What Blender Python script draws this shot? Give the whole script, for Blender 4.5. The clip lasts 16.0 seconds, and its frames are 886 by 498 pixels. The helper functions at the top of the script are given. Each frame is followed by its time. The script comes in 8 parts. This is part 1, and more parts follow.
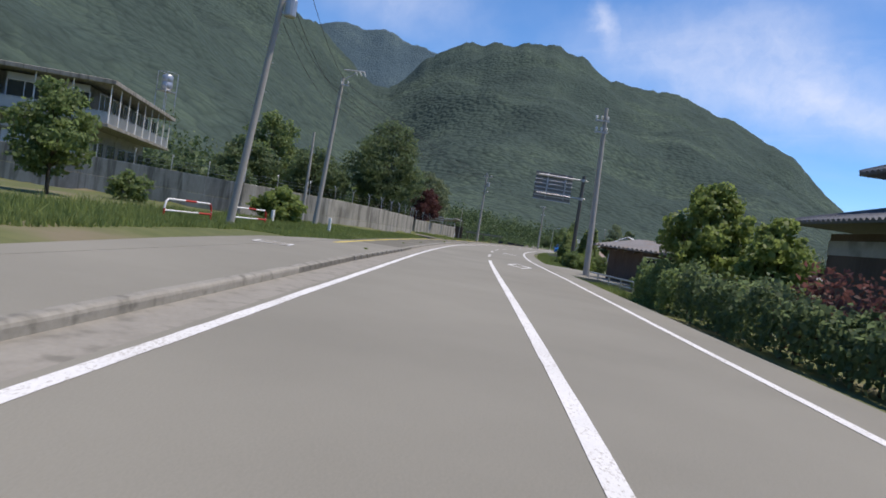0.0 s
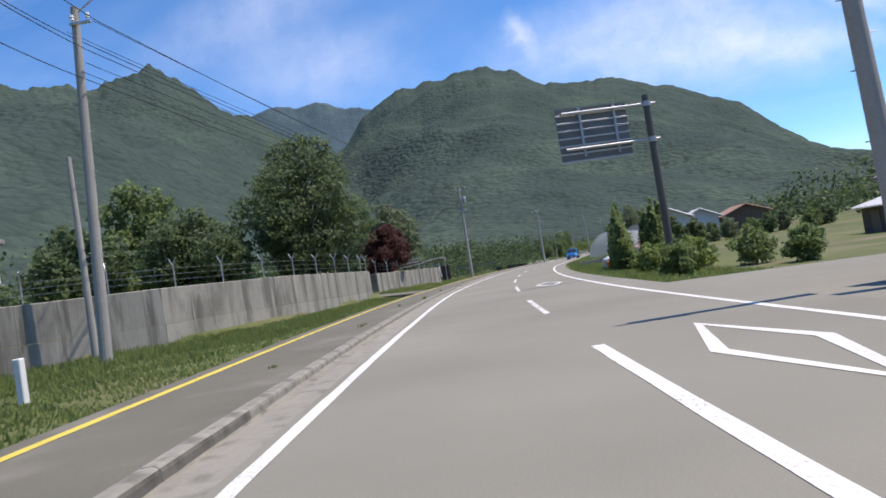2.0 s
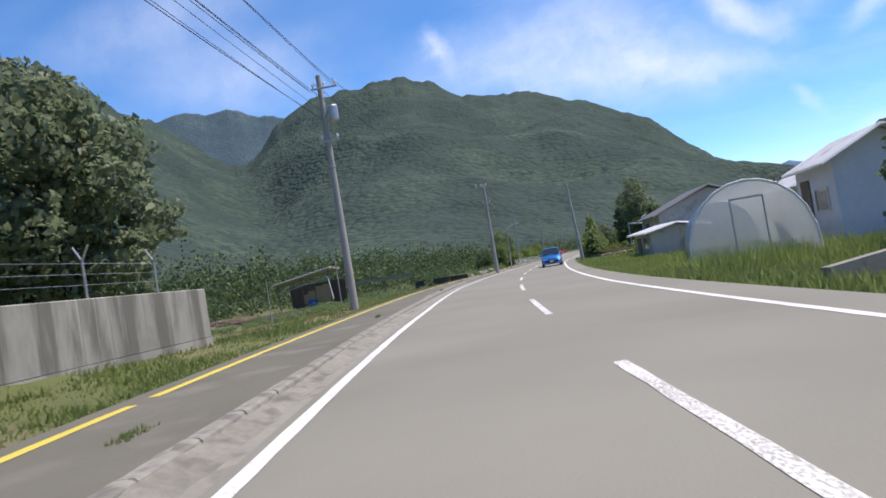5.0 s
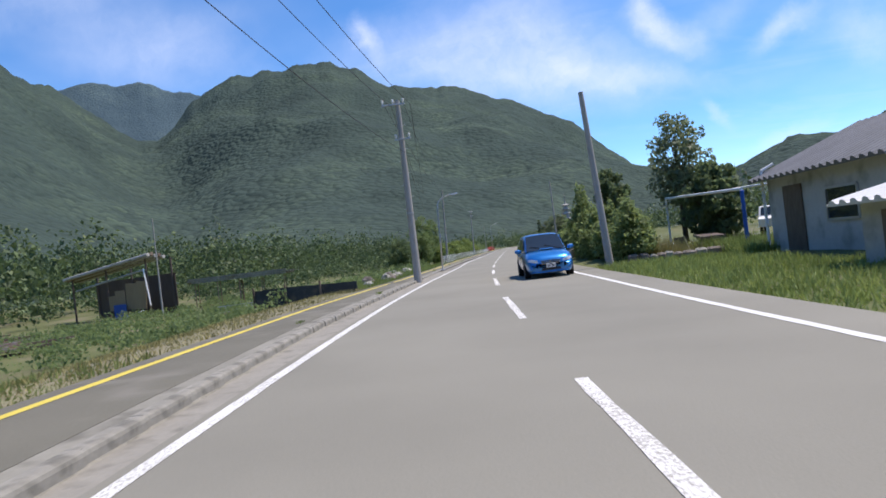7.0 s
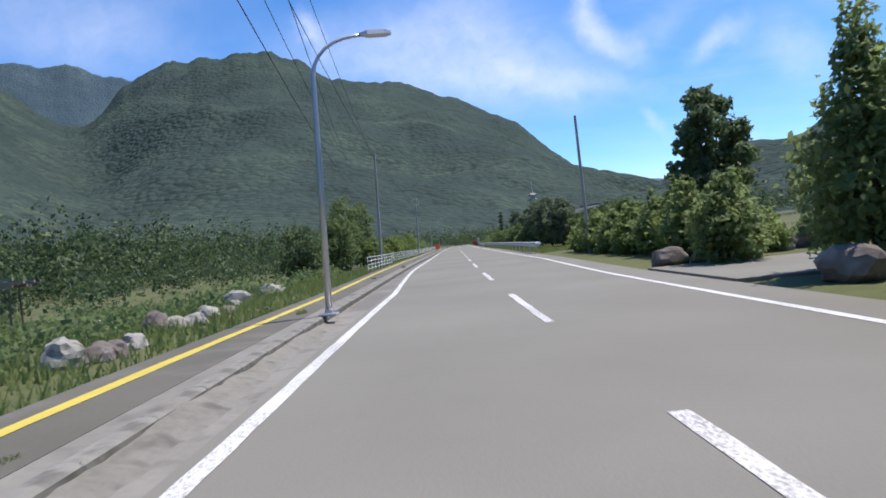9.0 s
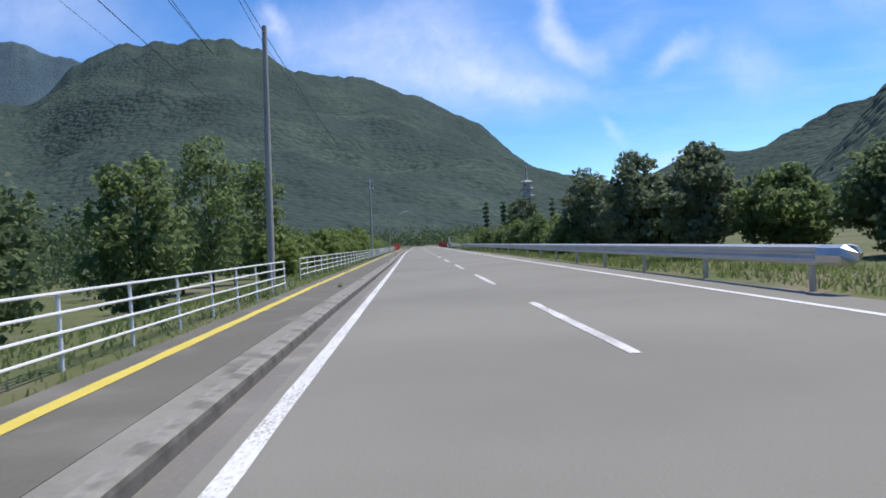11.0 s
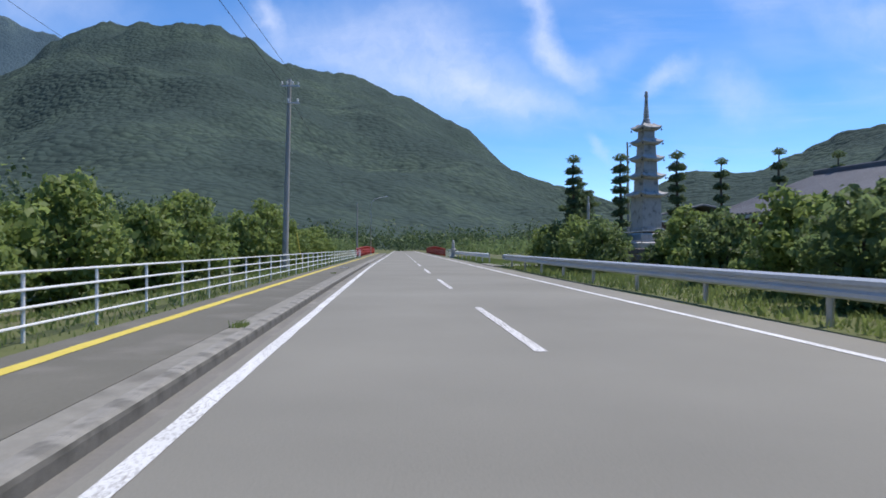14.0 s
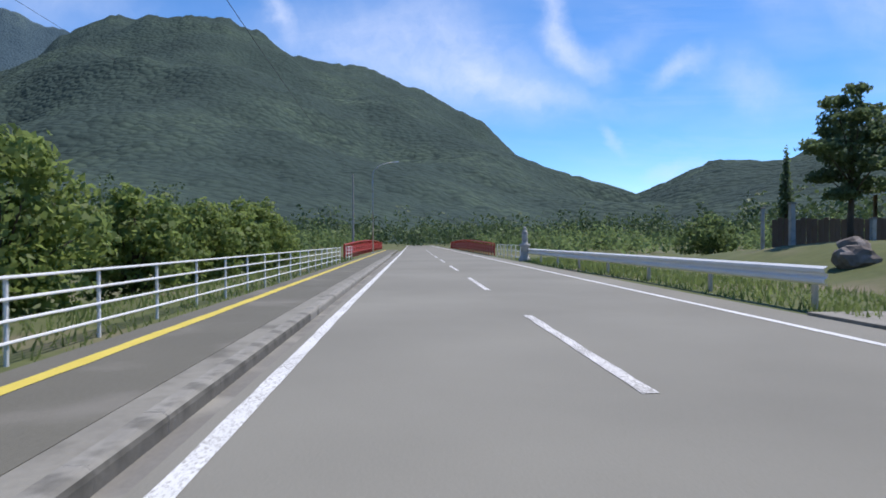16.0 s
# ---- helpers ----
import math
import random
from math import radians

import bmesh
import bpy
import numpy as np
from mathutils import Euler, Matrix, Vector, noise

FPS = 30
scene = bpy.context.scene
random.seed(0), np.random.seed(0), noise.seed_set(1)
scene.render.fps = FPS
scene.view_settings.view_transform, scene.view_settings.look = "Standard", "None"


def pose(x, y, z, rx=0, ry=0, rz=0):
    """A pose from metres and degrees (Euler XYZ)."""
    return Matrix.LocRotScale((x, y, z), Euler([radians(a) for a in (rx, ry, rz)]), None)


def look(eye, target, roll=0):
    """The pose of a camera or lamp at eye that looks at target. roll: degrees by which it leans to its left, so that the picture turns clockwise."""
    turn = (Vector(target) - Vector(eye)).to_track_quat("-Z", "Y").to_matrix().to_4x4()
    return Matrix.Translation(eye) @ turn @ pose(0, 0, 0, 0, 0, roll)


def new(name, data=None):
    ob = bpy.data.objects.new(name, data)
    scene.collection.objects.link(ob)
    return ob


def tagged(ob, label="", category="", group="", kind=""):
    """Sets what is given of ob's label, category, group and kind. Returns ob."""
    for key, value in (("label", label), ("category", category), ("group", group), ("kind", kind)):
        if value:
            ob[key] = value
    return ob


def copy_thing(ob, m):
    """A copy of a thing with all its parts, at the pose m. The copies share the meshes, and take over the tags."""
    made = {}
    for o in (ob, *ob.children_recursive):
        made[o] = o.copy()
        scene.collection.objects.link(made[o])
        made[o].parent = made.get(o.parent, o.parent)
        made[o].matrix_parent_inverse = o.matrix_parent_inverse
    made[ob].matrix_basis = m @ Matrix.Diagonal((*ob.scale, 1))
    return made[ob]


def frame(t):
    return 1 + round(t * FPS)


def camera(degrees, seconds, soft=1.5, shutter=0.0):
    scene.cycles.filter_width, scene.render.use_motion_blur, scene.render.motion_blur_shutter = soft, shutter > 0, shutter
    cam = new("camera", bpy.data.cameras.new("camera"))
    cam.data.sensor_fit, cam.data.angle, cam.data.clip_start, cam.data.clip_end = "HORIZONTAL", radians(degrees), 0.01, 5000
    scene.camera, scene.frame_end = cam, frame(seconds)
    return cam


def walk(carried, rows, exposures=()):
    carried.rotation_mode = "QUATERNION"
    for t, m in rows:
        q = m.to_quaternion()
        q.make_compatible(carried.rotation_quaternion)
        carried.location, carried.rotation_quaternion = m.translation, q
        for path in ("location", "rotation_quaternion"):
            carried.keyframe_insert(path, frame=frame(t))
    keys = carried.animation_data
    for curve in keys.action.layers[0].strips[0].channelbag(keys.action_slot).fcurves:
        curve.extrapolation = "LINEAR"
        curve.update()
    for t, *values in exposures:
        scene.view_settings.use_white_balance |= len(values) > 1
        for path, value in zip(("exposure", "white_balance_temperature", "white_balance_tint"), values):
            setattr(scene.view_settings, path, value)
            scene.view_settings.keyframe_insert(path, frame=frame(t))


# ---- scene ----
# ---- camera and its way ----
cam = camera(67.0, 16.0, soft=1.7, shutter=0.06)
# seconds, x, y, z, yaw, pitch, lean to the right
RIDE = (
    (0.0, -0.47, 0.25, 1.23, 25.55, -1.74, -8.66),
    (0.5, -2.89, 6.01, 1.26, 28.49, -0.14, -2.48),
    (1.0, -5.54, 11.73, 1.27, 27.69, 1.27, 3.15),
    (1.5, -8.28, 17.46, 1.24, 26.02, 2.14, 6.82),
    (2.0, -10.86, 23.26, 1.20, 24.40, 1.86, 8.98),
    (2.5, -13.47, 29.55, 1.22, 23.67, 1.84, 8.30),
    (3.0, -16.24, 36.32, 1.17, 23.03, 2.08, 7.50),
    (3.5, -18.93, 43.32, 1.19, 21.84, 2.05, 7.81),
    (4.0, -21.60, 50.43, 1.18, 20.43, 1.76, 8.75),
    (4.5, -24.09, 57.86, 1.16, 18.64, 1.64, 9.13),
    (5.0, -26.39, 65.49, 1.10, 17.32, 1.80, 9.35),
    (7.5, -34.98, 104.32, 1.25, 8.99, 0.00, 5.91),
    (8.0, -36.25, 112.09, 1.22, 7.73, -0.15, 5.34),
    (8.5, -37.42, 119.89, 1.17, 6.86, -0.35, 5.28),
    (9.0, -38.55, 127.79, 1.13, 5.68, -0.36, 5.63),
    (11.5, -43.12, 169.45, 1.14, 1.37, -0.57, 2.81),
    (12.0, -43.76, 178.14, 1.17, 0.74, -0.42, 2.19),
    (12.5, -44.38, 186.96, 1.15, 0.53, -0.31, 1.28),
    (13.0, -45.05, 195.88, 1.16, 0.36, -0.21, 0.46),
    (13.5, -45.71, 204.90, 1.16, 0.34, -0.19, 0.55),
    (14.0, -46.40, 213.96, 1.14, 0.41, -0.12, -0.09),
    (14.5, -47.16, 222.99, 1.17, 0.46, -0.22, -0.46),
    (15.0, -47.91, 231.92, 1.16, 0.83, -0.22, -1.47),
    (15.5, -48.70, 240.89, 1.16, 1.33, -0.26, -1.72),
    (16.0, -49.53, 249.73, 1.18, 1.49, -0.67, 0.25),
)


def ride_pose(x, y, z, yaw, pitch, lean):
    a, b = radians(yaw), radians(pitch)
    way = Vector((-math.sin(a) * math.cos(b), math.cos(a) * math.cos(b), math.sin(b)))
    return look((x, y, z), Vector((x, y, z)) + way, -lean)


walk(cam, [(t, ride_pose(*r)) for t, *r in RIDE], exposures=((0.0, 0.15, 6720, 16), (1.5, 0.40, 6720, 16), (5.0, 0.42, 6720, 16), (9.0, 0.33, 6380, 16), (12.0, 0.20, 6230, 15), (16.0, 0.17, 6200, 15)))

# ---- world and sun ----
SUN_WAY = Vector((2.3, 1.12, 5.6)).normalized()
world = bpy.data.worlds.new("sky")
scene.world = world
world.use_nodes = True
wn, wl = world.node_tree.nodes, world.node_tree.links
wn.clear()


def wnode(kind, **values):
    n = wn.new(kind)
    for k, v in values.items():
        n.inputs[k].default_value = v
    return n


sky = wn.new("ShaderNodeTexSky")
sky.sky_type, sky.sun_disc = "NISHITA", False
sky.sun_elevation = math.asin(SUN_WAY.z)
sky.sun_rotation = math.atan2(SUN_WAY.x, SUN_WAY.y)
sky.altitude, sky.air_density, sky.dust_density, sky.ozone_density = 2600, 1.0, 0.05, 3.5
geo = wn.new("ShaderNodeTexCoord")
# thin cirrus: a streaky noise on a plane above, and a lower bank along the ridge
sep = wn.new("ShaderNodeSeparateXYZ")
wl.new(geo.outputs["Generated"], sep.inputs[0])
up = wn.new("ShaderNodeMath")
up.operation = "ADD"
up.inputs[1].default_value = 0.12
wl.new(sep.outputs["Z"], up.inputs[0])
flat = wn.new("ShaderNodeVectorMath")
flat.operation = "DIVIDE"
comb = wn.new("ShaderNodeCombineXYZ")
for i in range(3):
    wl.new(up.outputs[0], comb.inputs[i])
wl.new(geo.outputs["Generated"], flat.inputs[0])
wl.new(comb.outputs[0], flat.inputs[1])


def cloud_layer(turn, scale, size, detail, low, high, warp):
    mp = wn.new("ShaderNodeMapping")
    mp.inputs["Rotation"].default_value = (0, 0, radians(turn))
    mp.inputs["Scale"].default_value = scale
    wl.new(flat.outputs[0], mp.inputs[0])
    nz = wnode("ShaderNodeTexNoise", Scale=size, Detail=detail, Roughness=0.62, Distortion=warp)
    wl.new(mp.outputs[0], nz.inputs["Vector"])
    rp = wn.new("ShaderNodeMapRange")
    rp.interpolation_type = "SMOOTHSTEP"
    rp.inputs["From Min"].default_value, rp.inputs["From Max"].default_value = low, high
    wl.new(nz.outputs["Fac"], rp.inputs["Value"])
    return rp.outputs["Result"]


def wmath(op, a, b):
    n = wn.new("ShaderNodeMath")
    n.operation, n.use_clamp = op, True
    for i, v in enumerate((a, b)):
        if isinstance(v, (int, float)):
            n.inputs[i].default_value = v
        else:
            wl.new(v, n.inputs[i])
    return n.outputs[0]


streaks = cloud_layer(-28, (0.7, 1.5, 1), 1.1, 8, 0.53, 0.80, 0.9)
veil = cloud_layer(20, (0.7, 1.0, 1), 0.45, 5, 0.44, 0.80, 0.3)
bank = wn.new("ShaderNodeMapRange")
bank.interpolation_type = "SMOOTHSTEP"
bank.inputs["From Min"].default_value, bank.inputs["From Max"].default_value = 0.55, 0.12
wl.new(sep.outputs["Z"], bank.inputs["Value"])
low_bank = wmath("MULTIPLY", bank.outputs["Result"], cloud_layer(0, (1, 1, 1), 0.5, 5, 0.42, 0.66, 0.4))
# single clouds on a plane square to one bearing: (right, up), turn, half length, half width, density
SKY_OUT, SKY_RIGHT, SKY_UP = (-0.0188, 0.9998, -0.0073), (0.9981, 0.0184, -0.0593), (0.0592, 0.0084, 0.9982)


def along_axis(axis):
    n = wn.new("ShaderNodeVectorMath")
    n.operation = "DOT_PRODUCT"
    n.inputs[1].default_value = axis
    wl.new(geo.outputs["Generated"], n.inputs[0])
    return n.outputs["Value"]


def ratio(a, b):
    n = wn.new("ShaderNodeMath")
    n.operation = "DIVIDE"
    wl.new(a, n.inputs[0])
    wl.new(b, n.inputs[1])
    return n.outputs[0]


ahead = wn.new("ShaderNodeMath")
ahead.operation = "MAXIMUM"
ahead.inputs[1].default_value = 0.05
wl.new(along_axis(SKY_OUT), ahead.inputs[0])
plane = wn.new("ShaderNodeCombineXYZ")
wl.new(ratio(along_axis(SKY_RIGHT), ahead.outputs[0]), plane.inputs[0])
wl.new(ratio(along_axis(SKY_UP), ahead.outputs[0]), plane.inputs[1])
ruffle = wnode("ShaderNodeTexNoise", Scale=7.0, Detail=7, Roughness=0.6)
wl.new(plane.outputs[0], ruffle.inputs["Vector"])
shift = wn.new("ShaderNodeVectorMath")
shift.operation = "MULTIPLY_ADD"
shift.inputs[1].default_value, shift.inputs[2].default_value = (0.10, 0.10, 0), (-0.05, -0.05, 0)
wl.new(ruffle.outputs["Color"], shift.inputs[0])
torn = wn.new("ShaderNodeVectorMath")
torn.operation = "ADD"
wl.new(plane.outputs[0], torn.inputs[0])
wl.new(shift.outputs[0], torn.inputs[1])
flecks = wnode("ShaderNodeTexNoise", Scale=11.0, Detail=8, Roughness=0.68)
wl.new(torn.outputs[0], flecks.inputs["Vector"])


def wisp(x, y, turn, length, width, density):
    mp = wn.new("ShaderNodeMapping")
    mp.vector_type = "TEXTURE"
    mp.inputs["Location"].default_value = (x, y, 0)
    mp.inputs["Rotation"].default_value = (0, 0, radians(turn))
    mp.inputs["Scale"].default_value = (length, width, 1)
    wl.new(torn.outputs[0], mp.inputs[0])
    far_off = wn.new("ShaderNodeVectorMath")
    far_off.operation = "LENGTH"
    wl.new(mp.outputs[0], far_off.inputs[0])
    fade = wn.new("ShaderNodeMapRange")
    fade.interpolation_type = "SMOOTHSTEP"
    fade.inputs["From Min"].default_value, fade.inputs["From Max"].default_value = 1.15, 0.0
    wl.new(far_off.outputs["Value"], fade.inputs["Value"])
    return wmath("MULTIPLY", fade.outputs["Result"], wmath("MULTIPLY", flecks.outputs["Fac"], density * 0.95))


cover = wmath("ADD", wmath("MULTIPLY", streaks, 0.16), wmath("ADD", wmath("MULTIPLY", veil, 0.26), wmath("MULTIPLY", low_bank, 0.10)))
for one in ((0.13, 0.38, -68, 0.15, 0.030, 0.75), (0.175, 0.30, -35, 0.085, 0.035, 0.8), (0.24, 0.31, 40, 0.08, 0.03, 0.35), (-0.275, 0.335, -70, 0.055, 0.022, 0.75), (-0.09, 0.275, -12, 0.30, 0.085, 0.85), (-0.02, 0.33, -30, 0.26, 0.09, 0.45),
            (0.33, 0.285, 30, 0.06, 0.03, 0.7), (0.44, 0.26, -15, 0.11, 0.05, 0.5), (0.12, 0.235, -8, 0.22, 0.028, 0.4), (0.235, 0.17, -48, 0.035, 0.016, 0.6), (0.33, 0.13, 12, 0.07, 0.02, 0.5), (0.68, 0.385, -8, 0.30, 0.06, 0.55), (0.75, 0.31, 0, 0.2, 0.05, 0.35),
            (-0.62, 0.36, -10, 0.24, 0.09, 0.5), (-0.75, 0.5, 10, 0.4, 0.1, 0.45), (0.0, 0.46, -20, 0.28, 0.07, 0.4), (0.4, 0.5, -60, 0.25, 0.06, 0.45)):
    cover = wmath("ADD", cover, wisp(*one))
mixc = wn.new("ShaderNodeMix")
mixc.data_type = "RGBA"
mixc.inputs["B"].default_value = (6.3, 7.0, 8.4, 1)
wl.new(cover, mixc.inputs["Factor"])
deep_blue = wn.new("ShaderNodeHueSaturation")
deep_blue.inputs["Saturation"].default_value, deep_blue.inputs["Value"].default_value = 1.26, 1.42
wl.new(sky.outputs[0], deep_blue.inputs["Color"])
wl.new(deep_blue.outputs[0], mixc.inputs["A"])
bg = wnode("ShaderNodeBackground", Strength=0.115)
wl.new(mixc.outputs["Result"], bg.inputs["Color"])
wout = wn.new("ShaderNodeOutputWorld")
wl.new(bg.outputs[0], wout.inputs[0])

sun = new("sun", bpy.data.lights.new("sun", "SUN"))
sun.data.energy, sun.data.angle, sun.data.color = 3.9, radians(0.53), (1.0, 0.93, 0.81)
sun.matrix_world = look(SUN_WAY * 300, (0, 0, 0))

# ---- materials ----
def material(name, low, high, rough=0.85, grain=6.0, bump=0.15, metal=0.0, stain=None, stain_scale=0.6, per="", spec=0.4, leaf=0.0, stretch=(1, 1, 1), vary=0.35, deep=0.02):
    """A surface between two colours: fine grain, broad stains, relief. per: 'object' or 'island' shifts each piece."""
    m = bpy.data.materials.new(name)
    m.use_nodes = True
    n, l = m.node_tree.nodes, m.node_tree.links
    b = n["Principled BSDF"]
    b.inputs["Roughness"].default_value, b.inputs["Metallic"].default_value = rough, metal
    b.inputs["Specular IOR Level"].default_value = spec
    co = n.new("ShaderNodeTexCoord")
    mp = n.new("ShaderNodeMapping")
    mp.inputs["Scale"].default_value = stretch
    l.new(co.outputs["Object"], mp.inputs[0])
    fine = n.new("ShaderNodeTexNoise")
    fine.inputs["Scale"].default_value, fine.inputs["Detail"].default_value = grain, 6
    fine.inputs["Roughness"].default_value = 0.7
    broad = n.new("ShaderNodeTexNoise")
    broad.inputs["Scale"].default_value, broad.inputs["Detail"].default_value = stain_scale, 5
    for t in (fine, broad):
        l.new(mp.outputs[0], t.inputs["Vector"])
    fac = n.new("ShaderNodeMath")
    fac.operation = "MULTIPLY_ADD"
    l.new(fine.outputs["Fac"], fac.inputs[0])
    fac.inputs[1].default_value = 1.1
    l.new(broad.outputs["Fac"], fac.inputs[2])
    out = fac.outputs[0]
    off = -0.55
    if per:
        r = n.new("ShaderNodeObjectInfo") if per == "object" else n.new("ShaderNodeNewGeometry")
        s = n.new("ShaderNodeMath")
        s.operation = "MULTIPLY_ADD"
        l.new(r.outputs["Random" if per == "object" else "Random Per Island"], s.inputs[0])
        s.inputs[1].default_value = 2 * vary
        l.new(out, s.inputs[2])
        out, off = s.outputs[0], off - vary
    sh = n.new("ShaderNodeMath")
    sh.operation, sh.use_clamp = "ADD", True
    l.new(out, sh.inputs[0])
    sh.inputs[1].default_value = off
    mix = n.new("ShaderNodeMix")
    mix.data_type = "RGBA"
    l.new(sh.outputs[0], mix.inputs["Factor"])
    mix.inputs["A"].default_value, mix.inputs["B"].default_value = (*low, 1), (*high, 1)
    colour = mix.outputs["Result"]
    if stain:
        rp = n.new("ShaderNodeMapRange")
        rp.interpolation_type = "SMOOTHSTEP"
        rp.inputs["From Min"].default_value, rp.inputs["From Max"].default_value = 0.5, 0.72
        big = n.new("ShaderNodeTexNoise")
        big.inputs["Scale"].default_value, big.inputs["Detail"].default_value = stain_scale * 2.3, 7
        l.new(mp.outputs[0], big.inputs["Vector"])
        l.new(big.outputs["Fac"], rp.inputs["Value"])
        m2 = n.new("ShaderNodeMix")
        m2.data_type = "RGBA"
        l.new(rp.outputs["Result"], m2.inputs["Factor"])
        l.new(colour, m2.inputs["A"])
        m2.inputs["B"].default_value = (*stain, 1)
        colour = m2.outputs["Result"]
    l.new(colour, b.inputs["Base Color"])
    if bump:
        bp = n.new("ShaderNodeBump")
        bp.inputs["Strength"].default_value, bp.inputs["Distance"].default_value = bump, deep
        l.new(fine.outputs["Fac"], bp.inputs["Height"])
        l.new(bp.outputs[0], b.inputs["Normal"])
    if leaf:
        tr = n.new("ShaderNodeBsdfTranslucent")
        l.new(colour, tr.inputs["Color"])
        ms = n.new("ShaderNodeMixShader")
        ms.inputs[0].default_value = leaf
        l.new(b.outputs[0], ms.inputs[1])
        l.new(tr.outputs[0], ms.inputs[2])
        l.new(ms.outputs[0], n["Material Output"].inputs["Surface"])
    return m


ASPHALT = material("asphalt", (0.168, 0.161, 0.132), (0.294, 0.282, 0.234), 0.9, 60, 0.25, stain_scale=0.25)
ASPHALT_WALK = material("asphalt_walk", (0.106, 0.101, 0.078), (0.184, 0.175, 0.138), 0.92, 30, 0.4, stain=(0.20, 0.188, 0.155), stain_scale=0.4)
GUTTER = material("gutter_concrete", (0.215, 0.202, 0.17), (0.335, 0.315, 0.268), 0.9, 14, 0.3, stain=(0.185, 0.175, 0.145), stain_scale=1.4)
GUTTER_OLD = material("tarred_gutter", (0.150, 0.142, 0.122), (0.245, 0.232, 0.20), 0.92, 20, 0.3, stain=(0.30, 0.285, 0.24), stain_scale=0.45)
FOOTEDGE = material("footway_edge_concrete", (0.19, 0.18, 0.150), (0.315, 0.30, 0.25), 0.92, 12, 0.35, stain=(0.15, 0.142, 0.115), stain_scale=0.7)
DUST = material("gutter_dust", (0.175, 0.165, 0.135), (0.35, 0.33, 0.28), 0.95, 11, 0.8, stain=(0.155, 0.147, 0.122), stain_scale=1.3, deep=0.04)
KERB = material("kerb_concrete", (0.21, 0.20, 0.17), (0.35, 0.335, 0.29), 0.9, 12, 0.4, stain=(0.15, 0.143, 0.12), stain_scale=1.8, per="object", vary=0.12)
def road_paint(name, low, high, bare, chips, size):
    """Thick road paint, chipped through to the grey in small flecks."""
    m = material(name, low, high, 0.72, 30, 0.25, stain_scale=1.2)
    n, l = m.node_tree.nodes, m.node_tree.links
    b = n["Principled BSDF"]
    old = b.inputs["Base Color"].links[0].from_socket
    co = n.new("ShaderNodeTexCoord")
    nz = n.new("ShaderNodeTexNoise")
    nz.inputs["Scale"].default_value, nz.inputs["Detail"].default_value, nz.inputs["Roughness"].default_value = size, 3, 0.55
    l.new(co.outputs["Object"], nz.inputs["Vector"])
    worn = n.new("ShaderNodeTexNoise")
    worn.inputs["Scale"].default_value, worn.inputs["Detail"].default_value = 0.9, 3
    l.new(co.outputs["Object"], worn.inputs["Vector"])
    add = n.new("ShaderNodeMath")
    add.operation = "MULTIPLY_ADD"
    l.new(worn.outputs["Fac"], add.inputs[0])
    add.inputs[1].default_value = 0.35
    l.new(nz.outputs["Fac"], add.inputs[2])
    rp = n.new("ShaderNodeMapRange")
    rp.inputs["From Min"].default_value, rp.inputs["From Max"].default_value = 0.70 + 0.16 * (0.5 - chips), 0.74 + 0.16 * (0.5 - chips)
    l.new(add.outputs[0], rp.inputs["Value"])
    m2 = n.new("ShaderNodeMix")
    m2.data_type = "RGBA"
    l.new(rp.outputs["Result"], m2.inputs["Factor"])
    l.new(old, m2.inputs["A"])
    m2.inputs["B"].default_value = (*bare, 1)
    l.new(m2.outputs["Result"], b.inputs["Base Color"])
    return m


def streaked_concrete(name, pale, grey, dark):
    """Old cast concrete: pale washed runs and dark weathered ones, ragged and drawn out downwards."""
    m = material(name, grey, pale, 0.93, 7, 0.35, stain_scale=0.35, stretch=(1, 1, 0.35))
    n, l = m.node_tree.nodes, m.node_tree.links
    b = n["Principled BSDF"]
    co = n.new("ShaderNodeTexCoord")
    colour = b.inputs["Base Color"].links[0].from_socket
    for scale, stretch, lo, hi, tint, much in ((1.5, 0.10, 0.50, 0.60, dark, 0.72), (0.55, 0.55, 0.50, 0.66, dark, 0.55), (3.4, 0.05, 0.58, 0.66, pale, 0.8), (6.0, 0.04, 0.62, 0.68, dark, 0.6)):
        mp = n.new("ShaderNodeMapping")
        mp.inputs["Scale"].default_value = (1, 1, stretch)
        l.new(co.outputs["Object"], mp.inputs[0])
        t = n.new("ShaderNodeTexNoise")
        t.inputs["Scale"].default_value, t.inputs["Detail"].default_value, t.inputs["Roughness"].default_value = scale, 8, 0.62
        t.inputs["Distortion"].default_value = 0.3
        l.new(mp.outputs[0], t.inputs["Vector"])
        rp = n.new("ShaderNodeMapRange")
        rp.inputs["From Min"].default_value, rp.inputs["From Max"].default_value, rp.inputs["To Max"].default_value = lo, hi, much
        l.new(t.outputs["Fac"], rp.inputs["Value"])
        mix = n.new("ShaderNodeMix")
        mix.data_type = "RGBA"
        l.new(rp.outputs["Result"], mix.inputs["Factor"])
        l.new(colour, mix.inputs["A"])
        mix.inputs["B"].default_value = (*tint, 1)
        colour = mix.outputs["Result"]
    l.new(colour, b.inputs["Base Color"])
    return m


